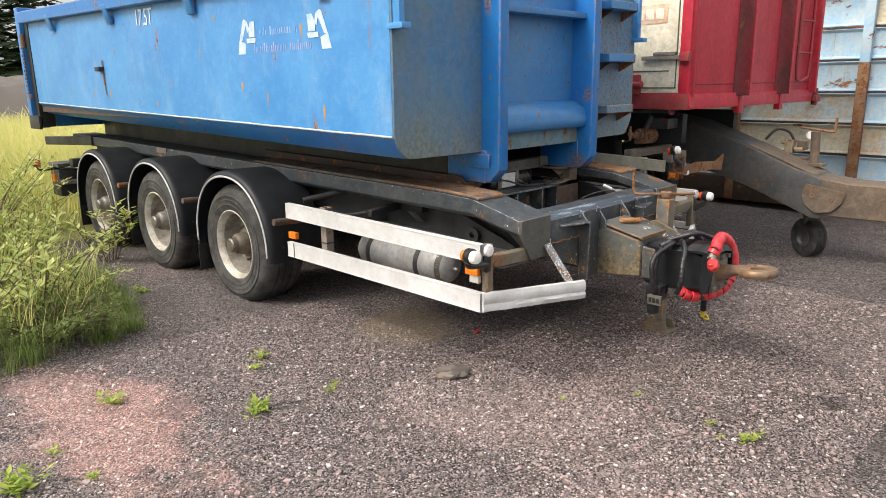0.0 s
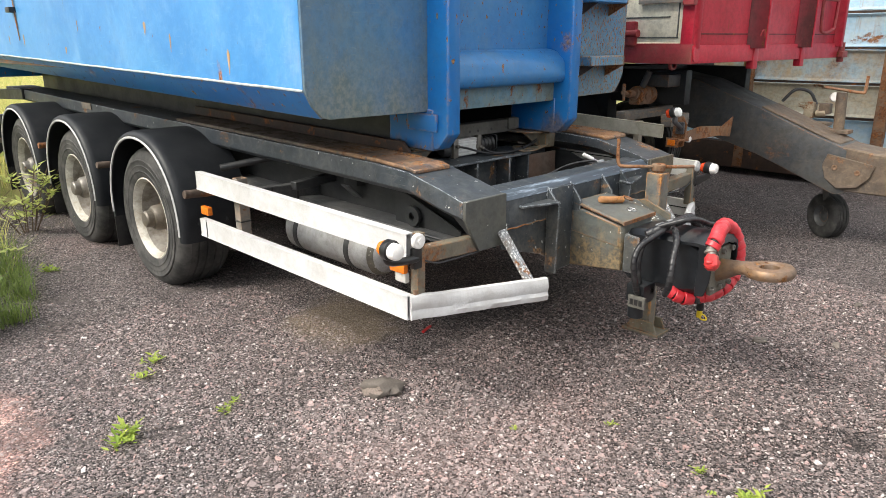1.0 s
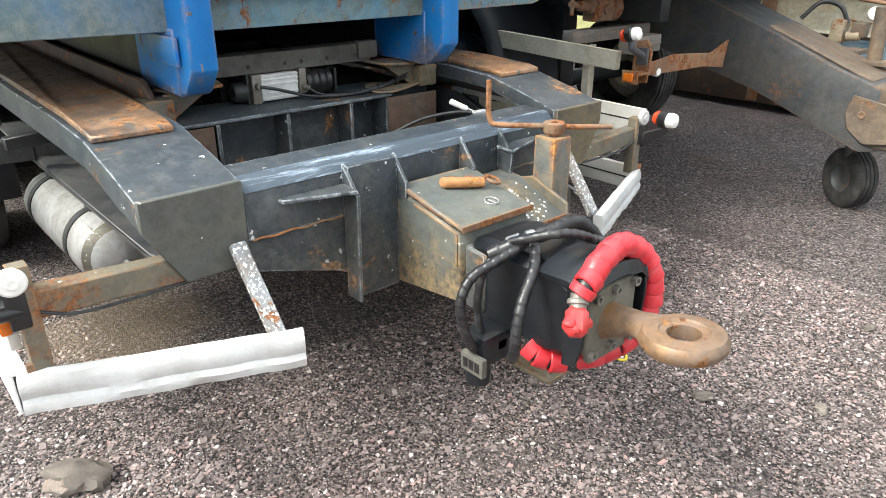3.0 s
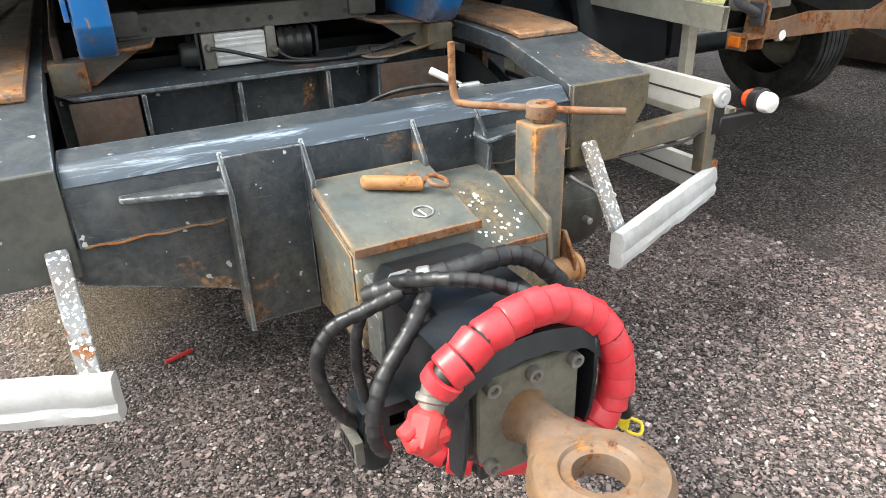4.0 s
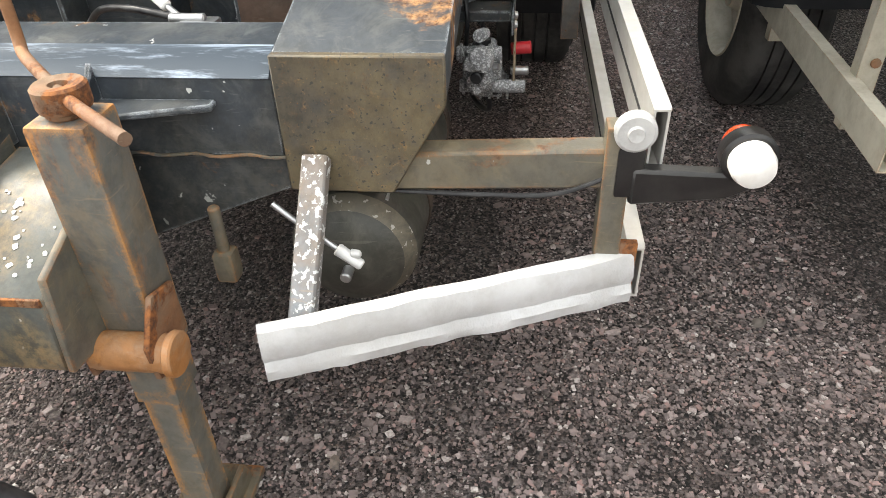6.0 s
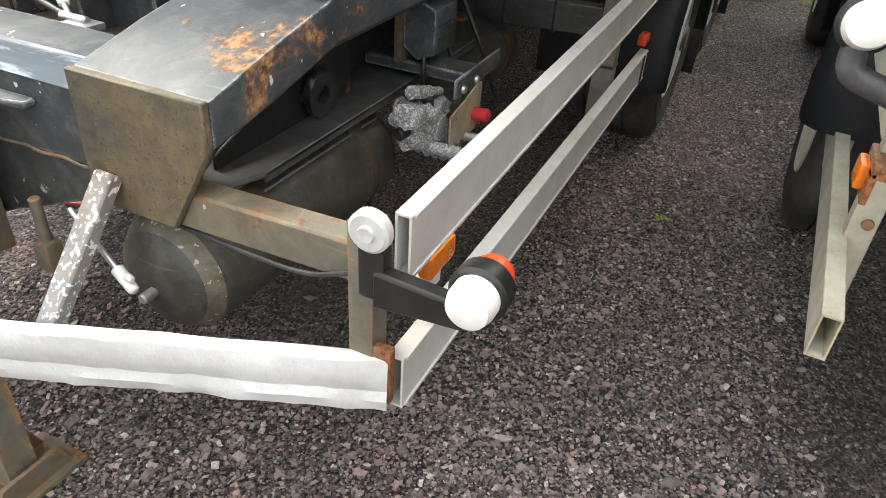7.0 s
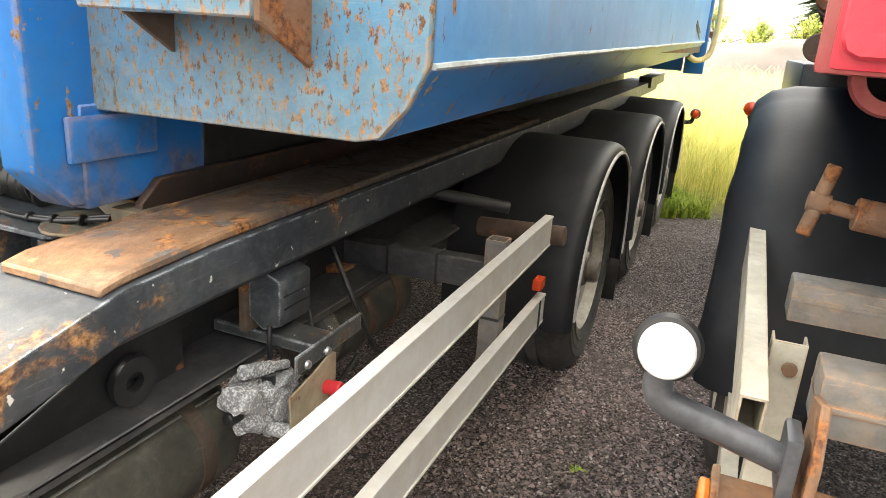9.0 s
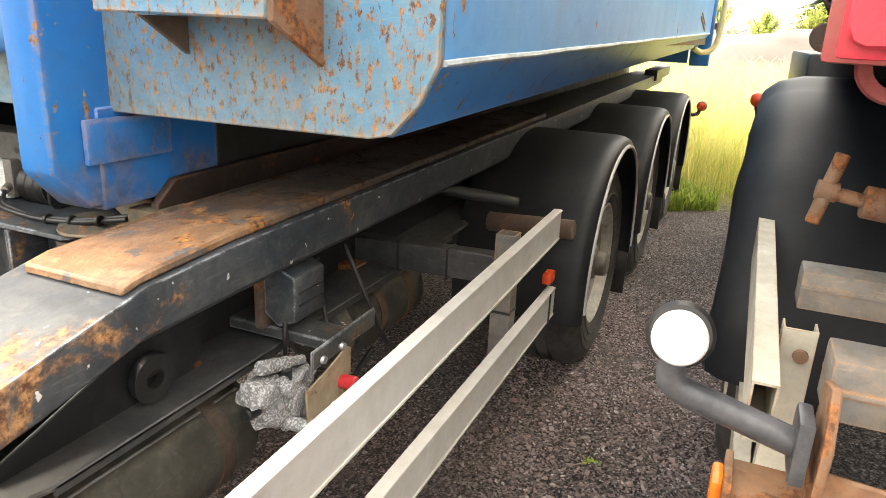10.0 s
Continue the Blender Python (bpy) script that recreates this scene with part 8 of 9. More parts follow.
    tube(bm, [(-0.475, 1.935, 1.000), (-0.466, 1.89, 1.016), (-0.456, 1.84, 1.034), (-0.446, 1.79, 1.052), (-0.442, 1.772, 1.066), (-0.442, 1.768, 1.088), (-0.442, by, bz - 0.02)], 0.0195, 14)
    slab(bm, -0.51, -0.445, 1.925, 1.945, 0.955, 1.045, 0.006)
    arm = part("marker_lamp", bm, M_ARM, RT, "ball-shaped white marker lamp on a black rubber arm")
    bm = bmesh.new()
    lathe(bm, [(0.0, -0.03), (0.034, -0.03), (0.041, -0.02), (0.043, 0.005), (0.038, 0.012), (0, 0.012)], (bx - 0.016, by, bz), (1, 0.05, 0.25), 36)
    part("lamp_collar", bm, M_RUBBER, arm)
    bm = bmesh.new()
    lathe(bm, [(0.0345, 0.0), (0.0345, 0.018), (0.031, 0.030), (0.018, 0.038), (0, 0.040)], (bx - 0.006, by, bz), (1, 0.05, 0.25), 36)
    part("white_lens", bm, M_WHITE, arm)
    bm = bmesh.new()
    lathe(bm, [(0.034, 0.0), (0.034, 0.010), (0.029, 0.024), (0.014, 0.033), (0, 0.035)], (bx - 0.05, by, bz - 0.008), (-1, -0.05, -0.25), 36)
    part("rear_lens", bm, M_REDLENS, arm)
    # drain valve with a T handle
    bm = bmesh.new()
    rod(bm, (-1.0, 2.12, 1.215), (-1.0, 2.02, 1.225), 0.030)
    rod(bm, (-1.0, 2.03, 1.224), (-1.0, 1.955, 1.236), 0.013)
    rod(bm, (-1.0, 2.16, 1.215), (-1.0, 2.10, 1.22), 0.048)
    rod(bm, (-1.0, 2.14, 1.215), (-1.0, 2.36, 1.20), 0.066, 0.08)
    lathe(bm, [(0, 0), (0.062, 0), (0.066, 0.012), (0.05, 0.02), (0.03, 0.022), (0.028, 0.034), (0, 0.036)], (-0.945, 2.20, 1.20), (1, -0.2, 0), 24)
    slab(bm, -1.05, -0.95, 2.12, 2.30, 1.13, 1.18, 0.015)
    v = part("drain_valve", bm, M_RUST, RT, "rusty brown drain valve")
    bm = bmesh.new()
    rod(bm, (-0.99, 1.945, 1.175), (-1.01, 1.975, 1.305), 0.013)
    lathe(bm, [(0, -0.018), (0.018, -0.018), (0.02, 0), (0.018, 0.018), (0, 0.018)], (-1.0, 1.96, 1.236), (0, 1, -0.1), 16)
    part("t_handle", bm, M_RUST, v)
    # dark gear under the bed: an added block, black in place of shade, spring packs and rear mudguards
    bm = made(slab, -4.6, -2.95, 2.0, 2.62, 0.62, 1.46, 0.02)
    part("shade_block", bm, M_RUBBER, RT)
    bm = made(slab, -2.6, -1.45, 2.45, 2.60, 0.62, 1.20, 0.02)
    part("spring_pack", bm, M_BLACK_STEEL, RT)
    # rear marker
    bm = bmesh.new()
    tube(bm, [(-5.3, 1.98, 1.02), (-5.3, 1.90, 0.98), (-5.3, 1.865, 1.02), (-5.3, 1.86, 1.06)], 0.02)
    m2 = part("tail_marker", bm, M_RUBBER, RT)
    bm = bmesh.new()
    lathe(bm, [(0, -0.03), (0.05, -0.03), (0.056, 0), (0.05, 0.03), (0.042, 0.036), (0.02, 0.05), (0, 0.052)], (-5.3, 1.86, 1.09), (1, 0, 0), 24)
    part("marker_lens", bm, M_REDLENS, m2)


red_running_gear()


def red_drawbar():
    yl, yr = 2.95, 3.42
    bm = bmesh.new()
    t = bmesh.new()
    secs = []
    for x, zt, zb, a, b in ((-1.3, 1.38, 0.98, yl - 0.03, yr + 0.05), (-0.85, 1.30, 0.87, yl, yr + 0.02), (-0.30, 1.095, 0.715, yl, yr), (0.16, 0.905, 0.535, yl, yr), (0.355, 0.84, 0.455, yl, yr - 0.02), (0.44, 0.80, 0.47, yl + 0.02, yr - 0.04)):
        secs.append([t.verts.new(c) for c in ((x, a, zt), (x, b, zt), (x, b, zb), (x, a, zb))])
    for p, q in zip(secs, secs[1:]):
        for k in range(4):
            t.faces.new((p[k], p[(k + 1) % 4], q[(k + 1) % 4], q[k]))
    t.faces.new(secs[0])
    t.faces.new(secs[-1])
    bmesh.ops.recalc_face_normals(t, faces=t.faces)
    soften(t, 0.012, 2)
    merge(bm, t)
    part("drawbar", bm, M_DRAWBAR, RT, "heavy brown-black drawbar, rusting")
    bm = bmesh.new()
    plate(bm, [(0.30, yl + 0.012, 0.845), (0.62, yl + 0.012, 0.80), (2.6, yl + 0.012, 0.80), (2.6, yl + 0.012, 0.50), (0.45, yl + 0.012, 0.485), (0.30, yl + 0.012, 0.47)], (0, 0.40, 0), 0.01)
    nose = part("drawbar_nose", bm, M_DRAWBAR_RUST, RT, "rusty drawbar nose")
    bm = bmesh.new()
    plate(bm, [(0.28, yl, 0.775), (0.62, yl, 0.715), (0.60, yl, 0.62), (0.52, yl, 0.53), (0.38, yl, 0.505), (0.28, yl, 0.58), (0.25, yl, 0.68)], (0, -0.014, 0), 0.004)
    pl = part("side_plate", bm, M_DRAWBAR_RUST, nose)
    for x in (0.343, 0.509):
        bm = bmesh.new()
        lathe(bm, [(0.012, 0), (0.022, 0.0), (0.020, 0.008), (0.012, 0.008), (0.010, 0.002), (0, 0.002)], (x, yl - 0.014, 0.671 - 0.145 * (x - 0.343)), (0, -1, 0), 14)
        part("bolt", bm, M_RUST, pl)
    bm = bmesh.new()
    plate(bm, [(-0.30, yl + 0.05, 1.092), (0.34, yl + 0.05, 0.838), (0.34, yr - 0.05, 0.838), (-0.30, yr - 0.05, 1.092)], (0, 0, 0.016), 0.004)
    part("top_plate", bm, M_DRAWBAR_RUST, RT)
    # jack behind, with crank
    bm = bmesh.new()
    rod(bm, (0.215, 3.34, 0.90), (0.20, 3.34, 1.225), 0.042)
    slab(bm, 0.12, 0.31, 3.27, 3.41, 0.895, 0.925, 0.006)
    jk = part("parking_jack", bm, M_DRAWBAR_RUST, RT)
    bm = bmesh.new()
    tube(bm, [(0.06, 3.34, 1.262), (0.20, 3.34, 1.245), (0.34, 3.34, 1.228), (0.365, 3.34, 1.245), (0.37, 3.34, 1.36)], 0.012)
    part("jack_crank", bm, M_RUST, jk)
    # hose couplings and a lamp on the far side of the drawbar
    bm = bmesh.new()
    slab(bm, -0.14, -0.06, 3.52, 3.62, 0.98, 1.12, 0.008)
    rod(bm, (-0.05, 3.57, 1.02), (0.03, 3.57, 1.03), 0.030)
    cb = part("coupling_box", bm, M_BEIGE, RT, "cream coupling box with hose ends")
    bm = made(slab, -0.03, 0.06, 3.55, 3.63, 1.02, 1.11, 0.012)
    part("socket", bm, M_DRAWBAR_RUST, cb)
    bm = bmesh.new()
    tube(bm, [(-0.30, 3.44, 1.12), (-0.22, 3.50, 1.22), (-0.12, 3.56, 1.20), (-0.06, 3.58, 1.10)], 0.014)
    part("hose", bm, M_CABLE, cb)
    bm = bmesh.new()
    lathe(bm, [(0, -0.03), (0.04, -0.03), (0.046, 0), (0.04, 0.03), (0, 0.034)], (0.075, 3.60, 1.165), (0.4, -1, 0.1), 20)
    part("white_lamp", bm, M_WHITE, cb)
    bm = made(slab, -0.16, 0.10, 3.38, 3.56, 0.93, 0.96, 0.004)
    part("bracket_plate", bm, M_DRAWBAR_RUST, cb)
    # jockey wheel
    bm = bmesh.new()
    prof = [(0.09, 0.0), (0.14, 0.012), (0.175, 0.004)]
    for k in range(4):
        y = -0.012 - 0.028 * k
        prof += [(0.19, y), (0.19, y - 0.02), (0.18, y - 0.022), (0.18, y - 0.026)]
    prof += [(0.175, -0.132), (0.14, -0.138), (0.09, -0.125)]
    turn = Matrix.Translation((0.235, 3.35, 0.19)) @ Matrix.Rotation(radians(-35), 4, "Z")
    t = bmesh.new()
    lathe(t, prof, (0, -0.065, 0), (0, -1, 0), 40)
    t.transform(turn)
    jw = part("jockey_wheel", t, M_TYRE, RT, "small black jockey wheel under the drawbar")
    t = bmesh.new()
    lathe(t, [(0.092, 0), (0.085, -0.012), (0.05, -0.03), (0.03, -0.02), (0, -0.02)], (0, -0.065, 0), (0, -1, 0), 28)
    t.transform(turn)
    part("rim", t, M_DRAWBAR, jw)
    bm = bmesh.new()
    rod(bm, (0.235, 3.33, 0.20), (0.20, 3.25, 0.52), 0.025)
    part("fork", bm, M_DRAWBAR, jw)


red_drawbar()

# ---- rusty container standing behind ----
BC = thing("storage_container", (0.8, 6.6, 0), "rust-streaked pale blue and cream steel container on the yard", "container")


def far_container():
    x0, x1, y = -3.06, 2.94, 5.75
    rng = random.Random(8)
    n = 7
    for k in range(n):
        z0 = 0.415 + 0.383 * k
        for i in range(4):
            a, b = x0 + 1.5 * i, x0 + 1.5 * (i + 1)
            bm = bmesh.new()
            plate(bm, [(a, y, z0), (a, y + 0.035, z0 + 0.03), (a, y + 0.035, z0 + 0.31), (a, y, z0 + 0.345), (a, y + 0.08, z0 + 0.345), (a, y + 0.08, z0)], (b - a, 0, 0), 0.004)
            part("panel", bm, M_BOX_STAIN if (i, k) in ((1, 2), (0, 2), (2, 1), (3, 4)) else M_BOX_CREAM if (i, k) in ((1, 1), (0, 1), (2, 5), (0, 3), (3, 2)) else M_BOX_BLUE, BC)
    for k in range(n):
        bm = made(slab, x0, x1, y + 0.012, y + 0.06, 0.766 + 0.383 * k, 0.792 + 0.383 * k, 0.003)
        part("seam_lip", bm, M_GUIDE, BC, "dark rusted seam between panels")
    for i in range(5):
        bm = bmesh.new()
        x = x0 + 1.5 * i
        slab(bm, x - 0.055, x + 0.055, y - 0.06, y + 0.06, 0.1, 3.1, 0.008)
        part("post", bm, M_BOX_BLUE, BC)
        if i in (1, 2):
            bm = made(slab, x - 0.058, x + 0.058, y - 0.063, y + 0.03, 0.1, 1.90, 0.006)
            part("rusted_foot", bm, M_RUST, BC, "rusted lower half of the post")
    # base frame in near-black steel colour, the shade behind the tipper painted in
    bm = bmesh.new()
    slab(bm, x0 - 0.1, x1 + 0.1, y - 0.05, y + 2.3, 0.08, 0.40, 0.01)
    part("base_frame", bm, M_GUIDE, BC)
    bm = bmesh.new()
    slab(bm, x0 - 0.05, x1 + 0.05, y - 0.05, y + 0.08, 3.04, 3.2, 0.01)
    part("top_rail", bm, M_RUST, BC)
    bm = bmesh.new()
    slab(bm, x0, x0 + 0.06, y, y + 2.3, 0.35, 3.1, 0.01)
    slab(bm, x1 - 0.06, x1, y, y + 2.3, 0.35, 3.1, 0.01)
    slab(bm, x0, x1, y + 2.24, y + 2.3, 0.35, 3.1, 0.01)
    part("end_wall", bm, M_BOX_BLUE, BC)
    for fx in (x0 + 0.1, x1 - 0.1):
        for fy in (y + 0.15, y + 2.1):
            bm = made(slab, fx - 0.1, fx + 0.1, fy - 0.1, fy + 0.1, -0.01, 0.09, 0.005)
            part("foot", bm, M_RUST, BC)


far_container()

# ---- plants, verge and distance ----
def blades(name, places, hmin, hmax, width, lean, material, label, category, seed):
    """Curved grass blades, four faces each, in one mesh."""
    rng = np.random.default_rng(seed)
    k = len(places)
    a = rng.uniform(0, math.tau, k)
    h = rng.uniform(hmin, hmax, k)
    ln = rng.uniform(0.1, lean, k) * h
    w = width * rng.uniform(0.6, 1.3, k)
    dx, dy = np.cos(a), np.sin(a)
    V = []
    for t, ww in ((0, 1.0), (0.35, 0.9), (0.7, 0.6), (1.0, 0.08)):
        cx = places[:, 0] + dx * ln * t ** 2
        cy = places[:, 1] + dy * ln * t ** 2
        czz = places[:, 2] + h * (t - 0.18 * lean * t ** 3)
        for sgn in (-1, 1):
            V.append(np.stack([cx - dy * w * ww * sgn * 0.5, cy + dx * w * ww * sgn * 0.5, czz], -1))
    V = np.stack(V, 1)
    f = np.array([[0, 1, 3, 2], [2, 3, 5, 4], [4, 5, 7, 6]])
    F = (f[None] + (np.arange(k) * 8)[:, None, None]).reshape(-1, 4)
    return tagged(new(name, from_arrays(name, V.reshape(-1, 3), F, material)), label, category, kind="stuff")


def field_places(count, box, lo, hi, seed, clump=0.0):
    rng = np.random.default_rng(seed)
    p = []
    tries = 0
    while len(p) < count and tries < count * 30:
        tries += 1
        x, y = rng.uniform(box[0], box[1]), rng.uniform(box[2], box[3])
        e = field_edge(x, y)
        if e < lo or e > hi:
            continue
        if noise.noise((x * 0.9, y * 0.9, 11.0)) < clump * rng.uniform(-1, 1):
            continue
        p.append((x, y, height(x, y) - 0.01))
    return np.array(p)


blades("verge_grass", np.concatenate([field_places(7000, (-7.5, -1.2, -5.5, -1.2), 0.02, 3.5, 21, 0.4), field_places(4500, (-4.2, -1.8, -3.9, -1.8), 0.0, 2.2, 33, 2.0)]), 0.08, 0.27, 0.006, 1.1, M_WEED, "low green grass along the edge of the gravel", "grass", 5)
blades("tall_grass", field_places(13000, (-14, -3.2, -9, -1.2), 0.75, 9, 22, 1.2), 0.30, 0.85, 0.008, 0.8, M_GRASS, "tall yellow-green meadow grass beside the trailer", "grass", 6)
blades("dry_verge_grass", field_places(2400, (-7.0, -2.5, -4.4, -1.5), 0.12, 3.0, 41, 1.8), 0.22, 0.62, 0.006, 1.0, M_DRYGRASS, "pale dry grass between the willow shoots", "grass", 12)
blades("meadow", np.concatenate([field_places(16000, (-24, -6.8, -6, 9), 0.5, 40, 23, 1.3), field_places(16000, (-12, -6.6, -0.8, 4.5), 0.45, 40, 27, 1.3), field_places(16000, (-22, -11, 0.0, 3.6), 0.45, 40, 28, 1.3)]), 0.55, 1.2, 0.010, 0.8, M_DRYGRASS, "sunlit dry yellow meadow grass behind the trailers", "grass", 7)
blades("far_meadow", np.array([(random.uniform(-60, -20), random.uniform(-16, 26), 0.0) for _ in range(16000)]), 0.6, 1.4, 0.04, 0.8, M_DRYGRASS, "pale dry meadow in the distance", "grass", 8)
blades("green_fringe", field_places(9000, (-7.4, -5.6, 0.2, 4.5), 0.0, 0.9, 24), 0.08, 0.28, 0.022, 1.0, M_SPROUT, "bright green weeds at the back edge of the gravel", "weeds", 9)


def leafy(bm, base, tip, leaves, size, rng, spread=1.0):
    """Leaves in pairs along one shoot: small folded kites."""
    base, tip = Vector(base), Vector(tip)
    for k in range(leaves):
        t = 0.15 + 0.85 * k / leaves
        p = base.lerp(tip, t) + Vector((0, 0, -0.04 * t * t))
        a = rng.uniform(0, math.tau)
        up = rng.uniform(0.1, 0.8)
        d = Vector((math.cos(a), math.sin(a), up)).normalized()
        s = d.cross(Vector((0, 0, 1))).normalized()
        L = size * rng.uniform(0.6, 1.25) * spread
        w = L * rng.uniform(0.16, 0.24)
        v = [bm.verts.new(c) for c in (p, p + d * L * 0.45 + s * w, p + d * L, p + d * L * 0.45 - s * w, p + d * L * 0.5 - Vector((0, 0, w * 0.4)))]
        bm.faces.new((v[0], v[1], v[4]))
        bm.faces.new((v[1], v[2], v[4]))
        bm.faces.new((v[2], v[3], v[4]))
        bm.faces.new((v[3], v[0], v[4]))


def bush(at, radius, tall, shoots, seed, label, material=M_WILLOW, leaf=0.07, per=18):
    rng = random.Random(seed)
    B = thing("bush", (*at, height(*at)), label, "bush", "bushes on the verge")
    st, lf = bmesh.new(), bmesh.new()
    for k in range(shoots):
        a = rng.uniform(0, math.tau)
        r = radius * math.sqrt(rng.uniform(0, 1))
        b = Vector((at[0] + 0.25 * r * math.cos(a), at[1] + 0.25 * r * math.sin(a), height(*at) - 0.02))
        e = b + Vector((r * math.cos(a), r * math.sin(a), tall * rng.uniform(0.45, 1.0)))
        mid = b.lerp(e, 0.5) + Vector((rng.uniform(-0.05, 0.05), rng.uniform(-0.05, 0.05), 0.08))
        tube(st, [b, mid, e], 0.005, 5, 3, lambda i: max(0.3, 1.2 - i * 0.15))
        leafy(lf, mid, e, per, leaf, rng)
        leafy(lf, b.lerp(mid, 0.3), mid, per // 3, leaf, rng)
        for q in range(2):
            f = b.lerp(e, rng.uniform(0.35, 0.8))
            g = f + Vector((rng.uniform(-0.16, 0.16), rng.uniform(-0.16, 0.16), rng.uniform(0.04, 0.22))) * tall
            tube(st, [f, f.lerp(g, 0.5) + Vector((0, 0, 0.02)), g], 0.003, 4, 2)
            leafy(lf, f, g, per // 2, leaf * 0.9, rng)
    tagged(part("brushwood", st, M_TWIG, B), kind="stuff")
    tagged(part("foliage", lf, material, B), kind="stuff")
    return B


bush((-3.55, -2.55), 0.65, 0.85, 24, 1, "yellow-green willow shoots on the verge", leaf=0.085, per=13)
bush((-2.95, -3.25), 0.65, 0.80, 26, 2, "bushy willow scrub with yellowing leaves", leaf=0.085, per=13)
bush((-5.2, -2.25), 0.60, 0.75, 40, 3, "low willow shoots growing beside the wheels", leaf=0.085, per=12)
bush((-6.4, -2.4), 0.9, 1.1, 46, 4, "tall willow scrub in the meadow", leaf=0.09, per=16)
bush((-5.6, -3.6), 1.1, 1.4, 60, 5, "tall willow scrub in the meadow", leaf=0.09, per=16)
bush((-4.75, -1.55), 0.30, 0.72, 9, 6, "thin willow sapling in front of the wheel", leaf=0.10, per=9)
bush((-2.80, -2.62), 0.42, 0.30, 50, 7, "low dark green scrub at the gravel edge", M_WEED, 0.05, 14)


def weed(at, r, leaves, seed):
    rng = random.Random(seed)
    bm = bmesh.new()
    z = height(*at)
    for k in range(leaves):
        a = rng.uniform(0, math.tau)
        leafy(bm, (at[0], at[1], z), (at[0] + r * math.cos(a), at[1] + r * math.sin(a), z + r * rng.uniform(0.3, 1.2)), 6, r * 0.55, rng)
    single("weed", bm, M_SPROUT, "small green weed sprouting from the gravel", "weed", "weeds in the gravel")


for i, (x, y, r, k) in enumerate(((-0.754, -2.229, 0.085, 15), (-1.414, -1.84, 0.075, 6), (-0.752, -1.743, 0.045, 5), (1.273, -0.729, 0.07, 9), (1.05, -0.706, 0.045, 6), (-1.499, -2.742, 0.075, 10), (-1.111, -3.147, 0.05, 7), (-0.759, -3.096, 0.045, 6),
                                  (-0.886, -3.339, 0.10, 16), (0.629, -0.629, 0.035, 4), (0.346, -0.97, 0.035, 4), (-1.308, -1.938, 0.06, 6), (-0.704, -1.805, 0.05, 6), (-3.5, -1.75, 0.08, 9), (-1.796, 1.488, 0.04, 7), (1.16, -0.80, 0.03, 4))):
    weed((x, y), r, k, 40 + i)


def tuft(at, n, h, seed, label):
    rng = np.random.default_rng(seed)
    p = np.array([(at[0] + rng.normal(0, 0.05), at[1] + rng.normal(0, 0.05), height(*at) - 0.005) for _ in range(n)])
    ob = blades("grass_tuft", p, h * 0.5, h, 0.005, 1.3, M_WEED, label, "grass", seed)
    ob["kind"] = "object"


for i, (x, y, n, h) in enumerate(((-2.62, -2.20, 140, 0.22), (-2.55, -2.38, 150, 0.26), (-3.0, -2.05, 120, 0.25), (-2.45, -2.88, 70, 0.30))):
    tuft((x, y), n, h, 60 + i, "tuft of fine green grass at the gravel edge")


def mound():
    """A low heap of rubble across the meadow."""
    t = bmesh.new()
    bmesh.ops.create_grid(t, x_segments=60, y_segments=90, size=1)
    for v in t.verts:
        x, y = v.co.x, v.co.y
        e = max(0.0, 1 - x * x) * max(0.0, 1 - y * y)
        z = 3.1 * e ** 0.8 * (0.75 + 0.5 * noise.noise((x * 2, y * 4, 1.0))) + 0.25 * e * noise.noise((x * 9, y * 18, 3.0))
        v.co = Vector((-32 + x * 6, 8 + y * 15, z - 0.1))
    single("rubble_mound", t, M_MOUND, "grey mound of rubble and earth across the meadow", "mound", kind="structure")


mound()


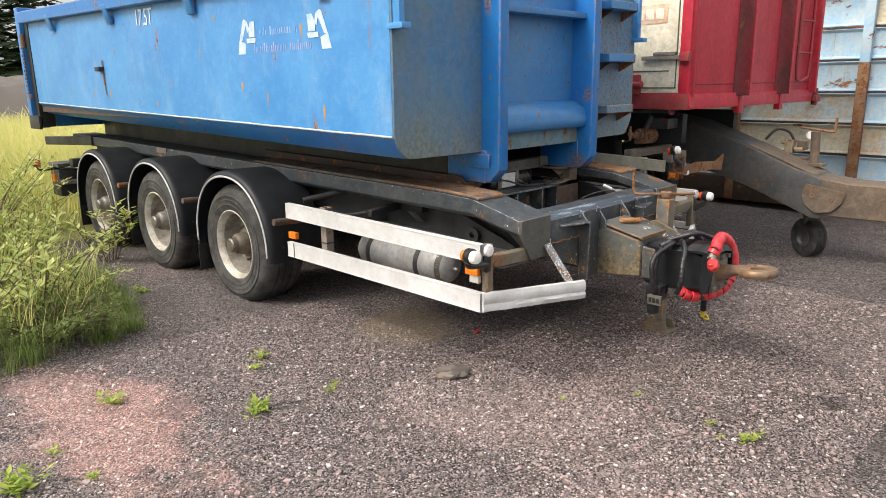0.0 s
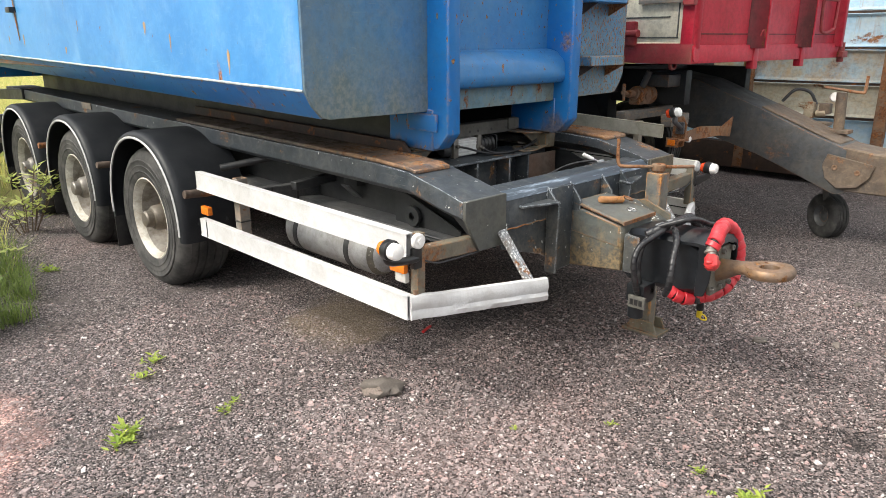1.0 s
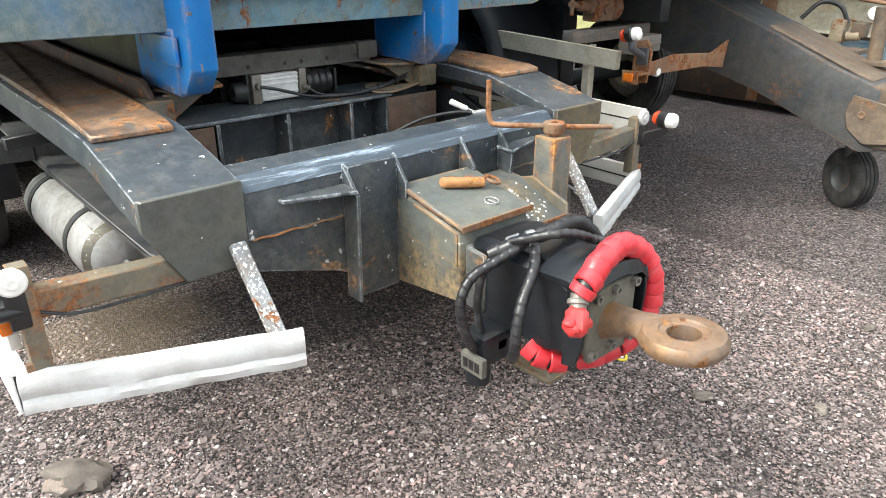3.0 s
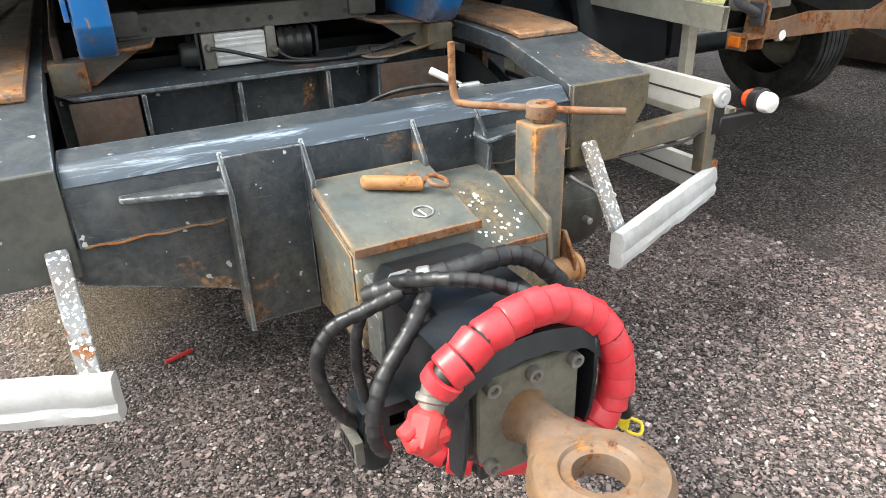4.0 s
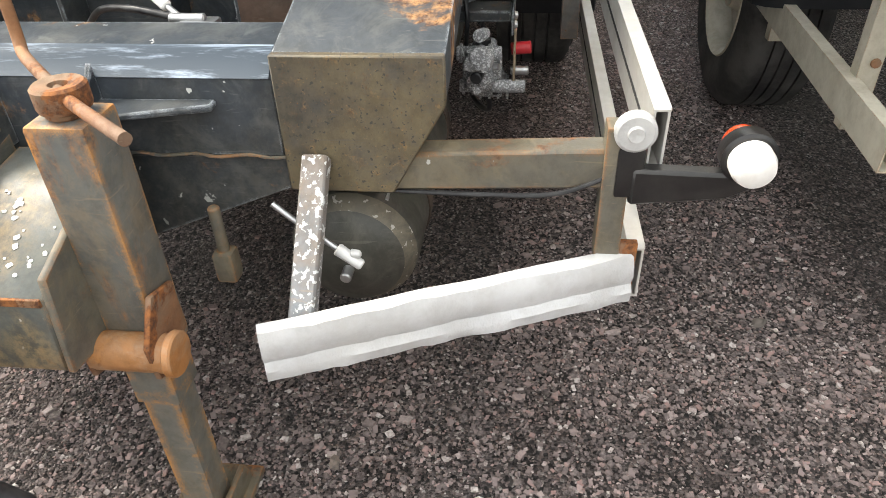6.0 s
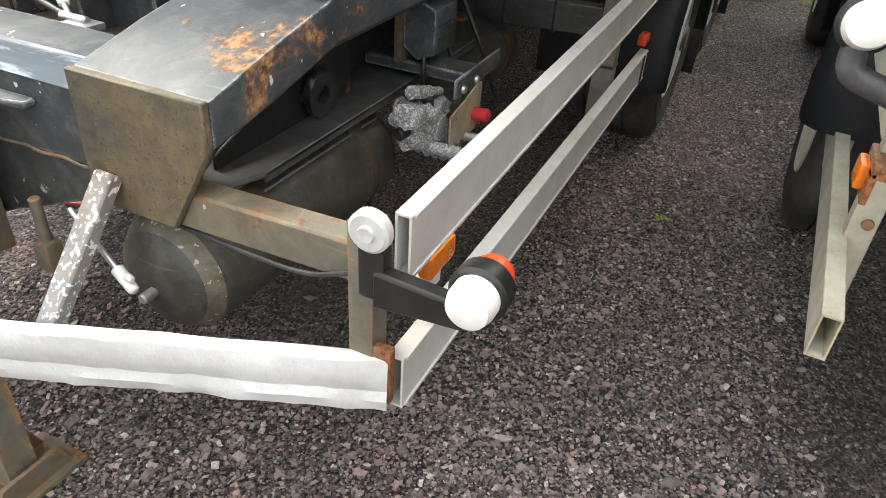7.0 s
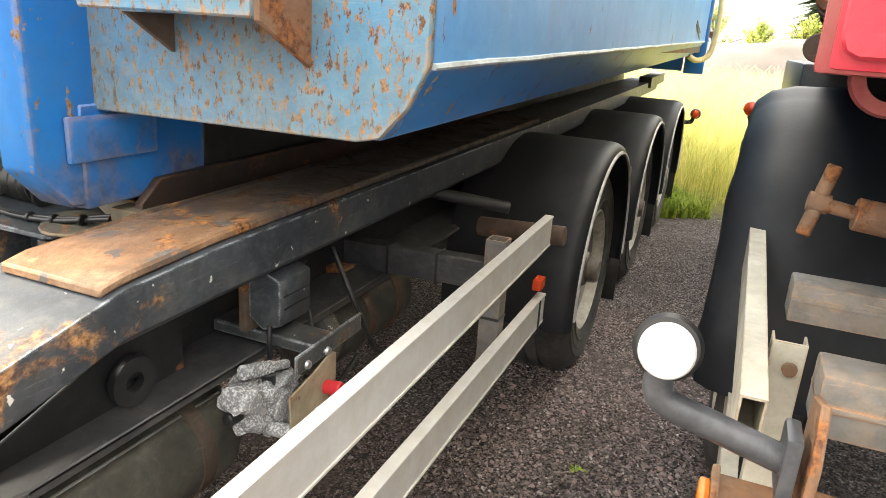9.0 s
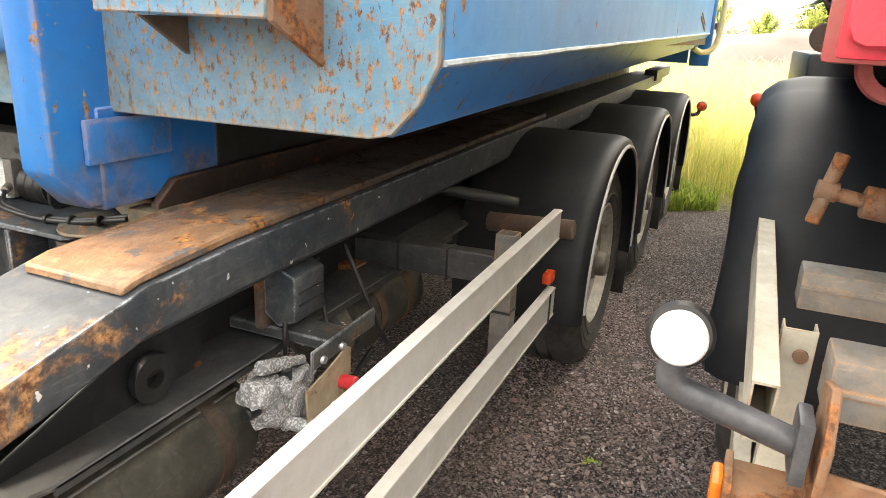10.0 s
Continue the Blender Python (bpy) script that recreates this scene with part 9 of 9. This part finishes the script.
def spruce(at, tall, seed):
    rng = random.Random(seed)
    S = thing("spruce", (*at, 0), "dark spruce at the edge of the wood", "tree", "spruces at the wood's edge")
    bm = bmesh.new()
    rod(bm, (*at, 0), (*at, tall * 0.97), 0.16, 0.02, 8)
    part("trunk", bm, M_TWIG, S)
    bm = bmesh.new()
    k = 0
    z = tall * 0.08
    while z < tall * 0.98:
        R = (tall - z) * 0.26 + 0.12
        for j in range(9):
            a = rng.uniform(0, math.tau)
            r = R * rng.uniform(0.65, 1.15)
            d = Vector((math.cos(a), math.sin(a), 0))
            s = Vector((-d.y, d.x, 0))
            p = Vector((*at, z + rng.uniform(-0.1, 0.1)))
            for q in range(5):
                u = 0.25 + 0.75 * q / 4
                c = p + d * r * u - Vector((0, 0, 0.35 * r * u))
                w = 0.22 * R * (1.15 - u) + 0.06
                v = [bm.verts.new(x) for x in (c - d * w, c + s * w * 1.3 - Vector((0, 0, w * 0.6)), c + d * w * 1.2 - Vector((0, 0, w * 0.5)), c - s * w * 1.3 - Vector((0, 0, w * 0.6)))]
                bm.faces.new(v)
        z += 0.32 + 0.02 * tall * rng.uniform(0.6, 1.0) * 0.5
        k += 1
    part("crown", bm, M_SPRUCE, S)


rng_wood = random.Random(12)
for k in range(34):
    spruce((rng_wood.uniform(-62, -48), 5.5 + 1.0 * k + rng_wood.uniform(-0.6, 0.6)), rng_wood.uniform(9, 14), 100 + k)


def broadleaf(at, tall, seed):
    rng = random.Random(seed)
    S = thing("tree", (*at, 0), "small broadleaf tree beyond the mound", "tree", "trees beyond the mound")
    bm = bmesh.new()
    rod(bm, (*at, 0), (at[0], at[1], tall * 0.6), 0.12, 0.05, 8)
    lf = bmesh.new()
    for k in range(26):
        a, u = rng.uniform(0, math.tau), rng.uniform(0.35, 1.0)
        r = tall * 0.36 * math.sin(math.pi * min(0.95, u * 0.9)) * rng.uniform(0.5, 1.1)
        b = Vector((at[0], at[1], tall * u * 0.6))
        e = Vector((at[0] + r * math.cos(a), at[1] + r * math.sin(a), tall * u))
        tube(bm, [b, b.lerp(e, 0.5) + Vector((0, 0, 0.1)), e], 0.02, 5, 2)
        for j in range(3):
            leafy(lf, b.lerp(e, 0.35), e + Vector((rng.uniform(-0.4, 0.4), rng.uniform(-0.4, 0.4), rng.uniform(-0.2, 0.4))), 26, 0.24, rng)
    part("trunk", bm, M_TWIG, S)
    part("crown", lf, M_WILLOW, S)


for k, (x, y, h) in enumerate(((-44, -0.5, 4.0), (-46, 1.8, 3.4), (-45, -3.5, 4.4), (-47, 4.4, 3.6))):
    broadleaf((x, y), h, 200 + k)
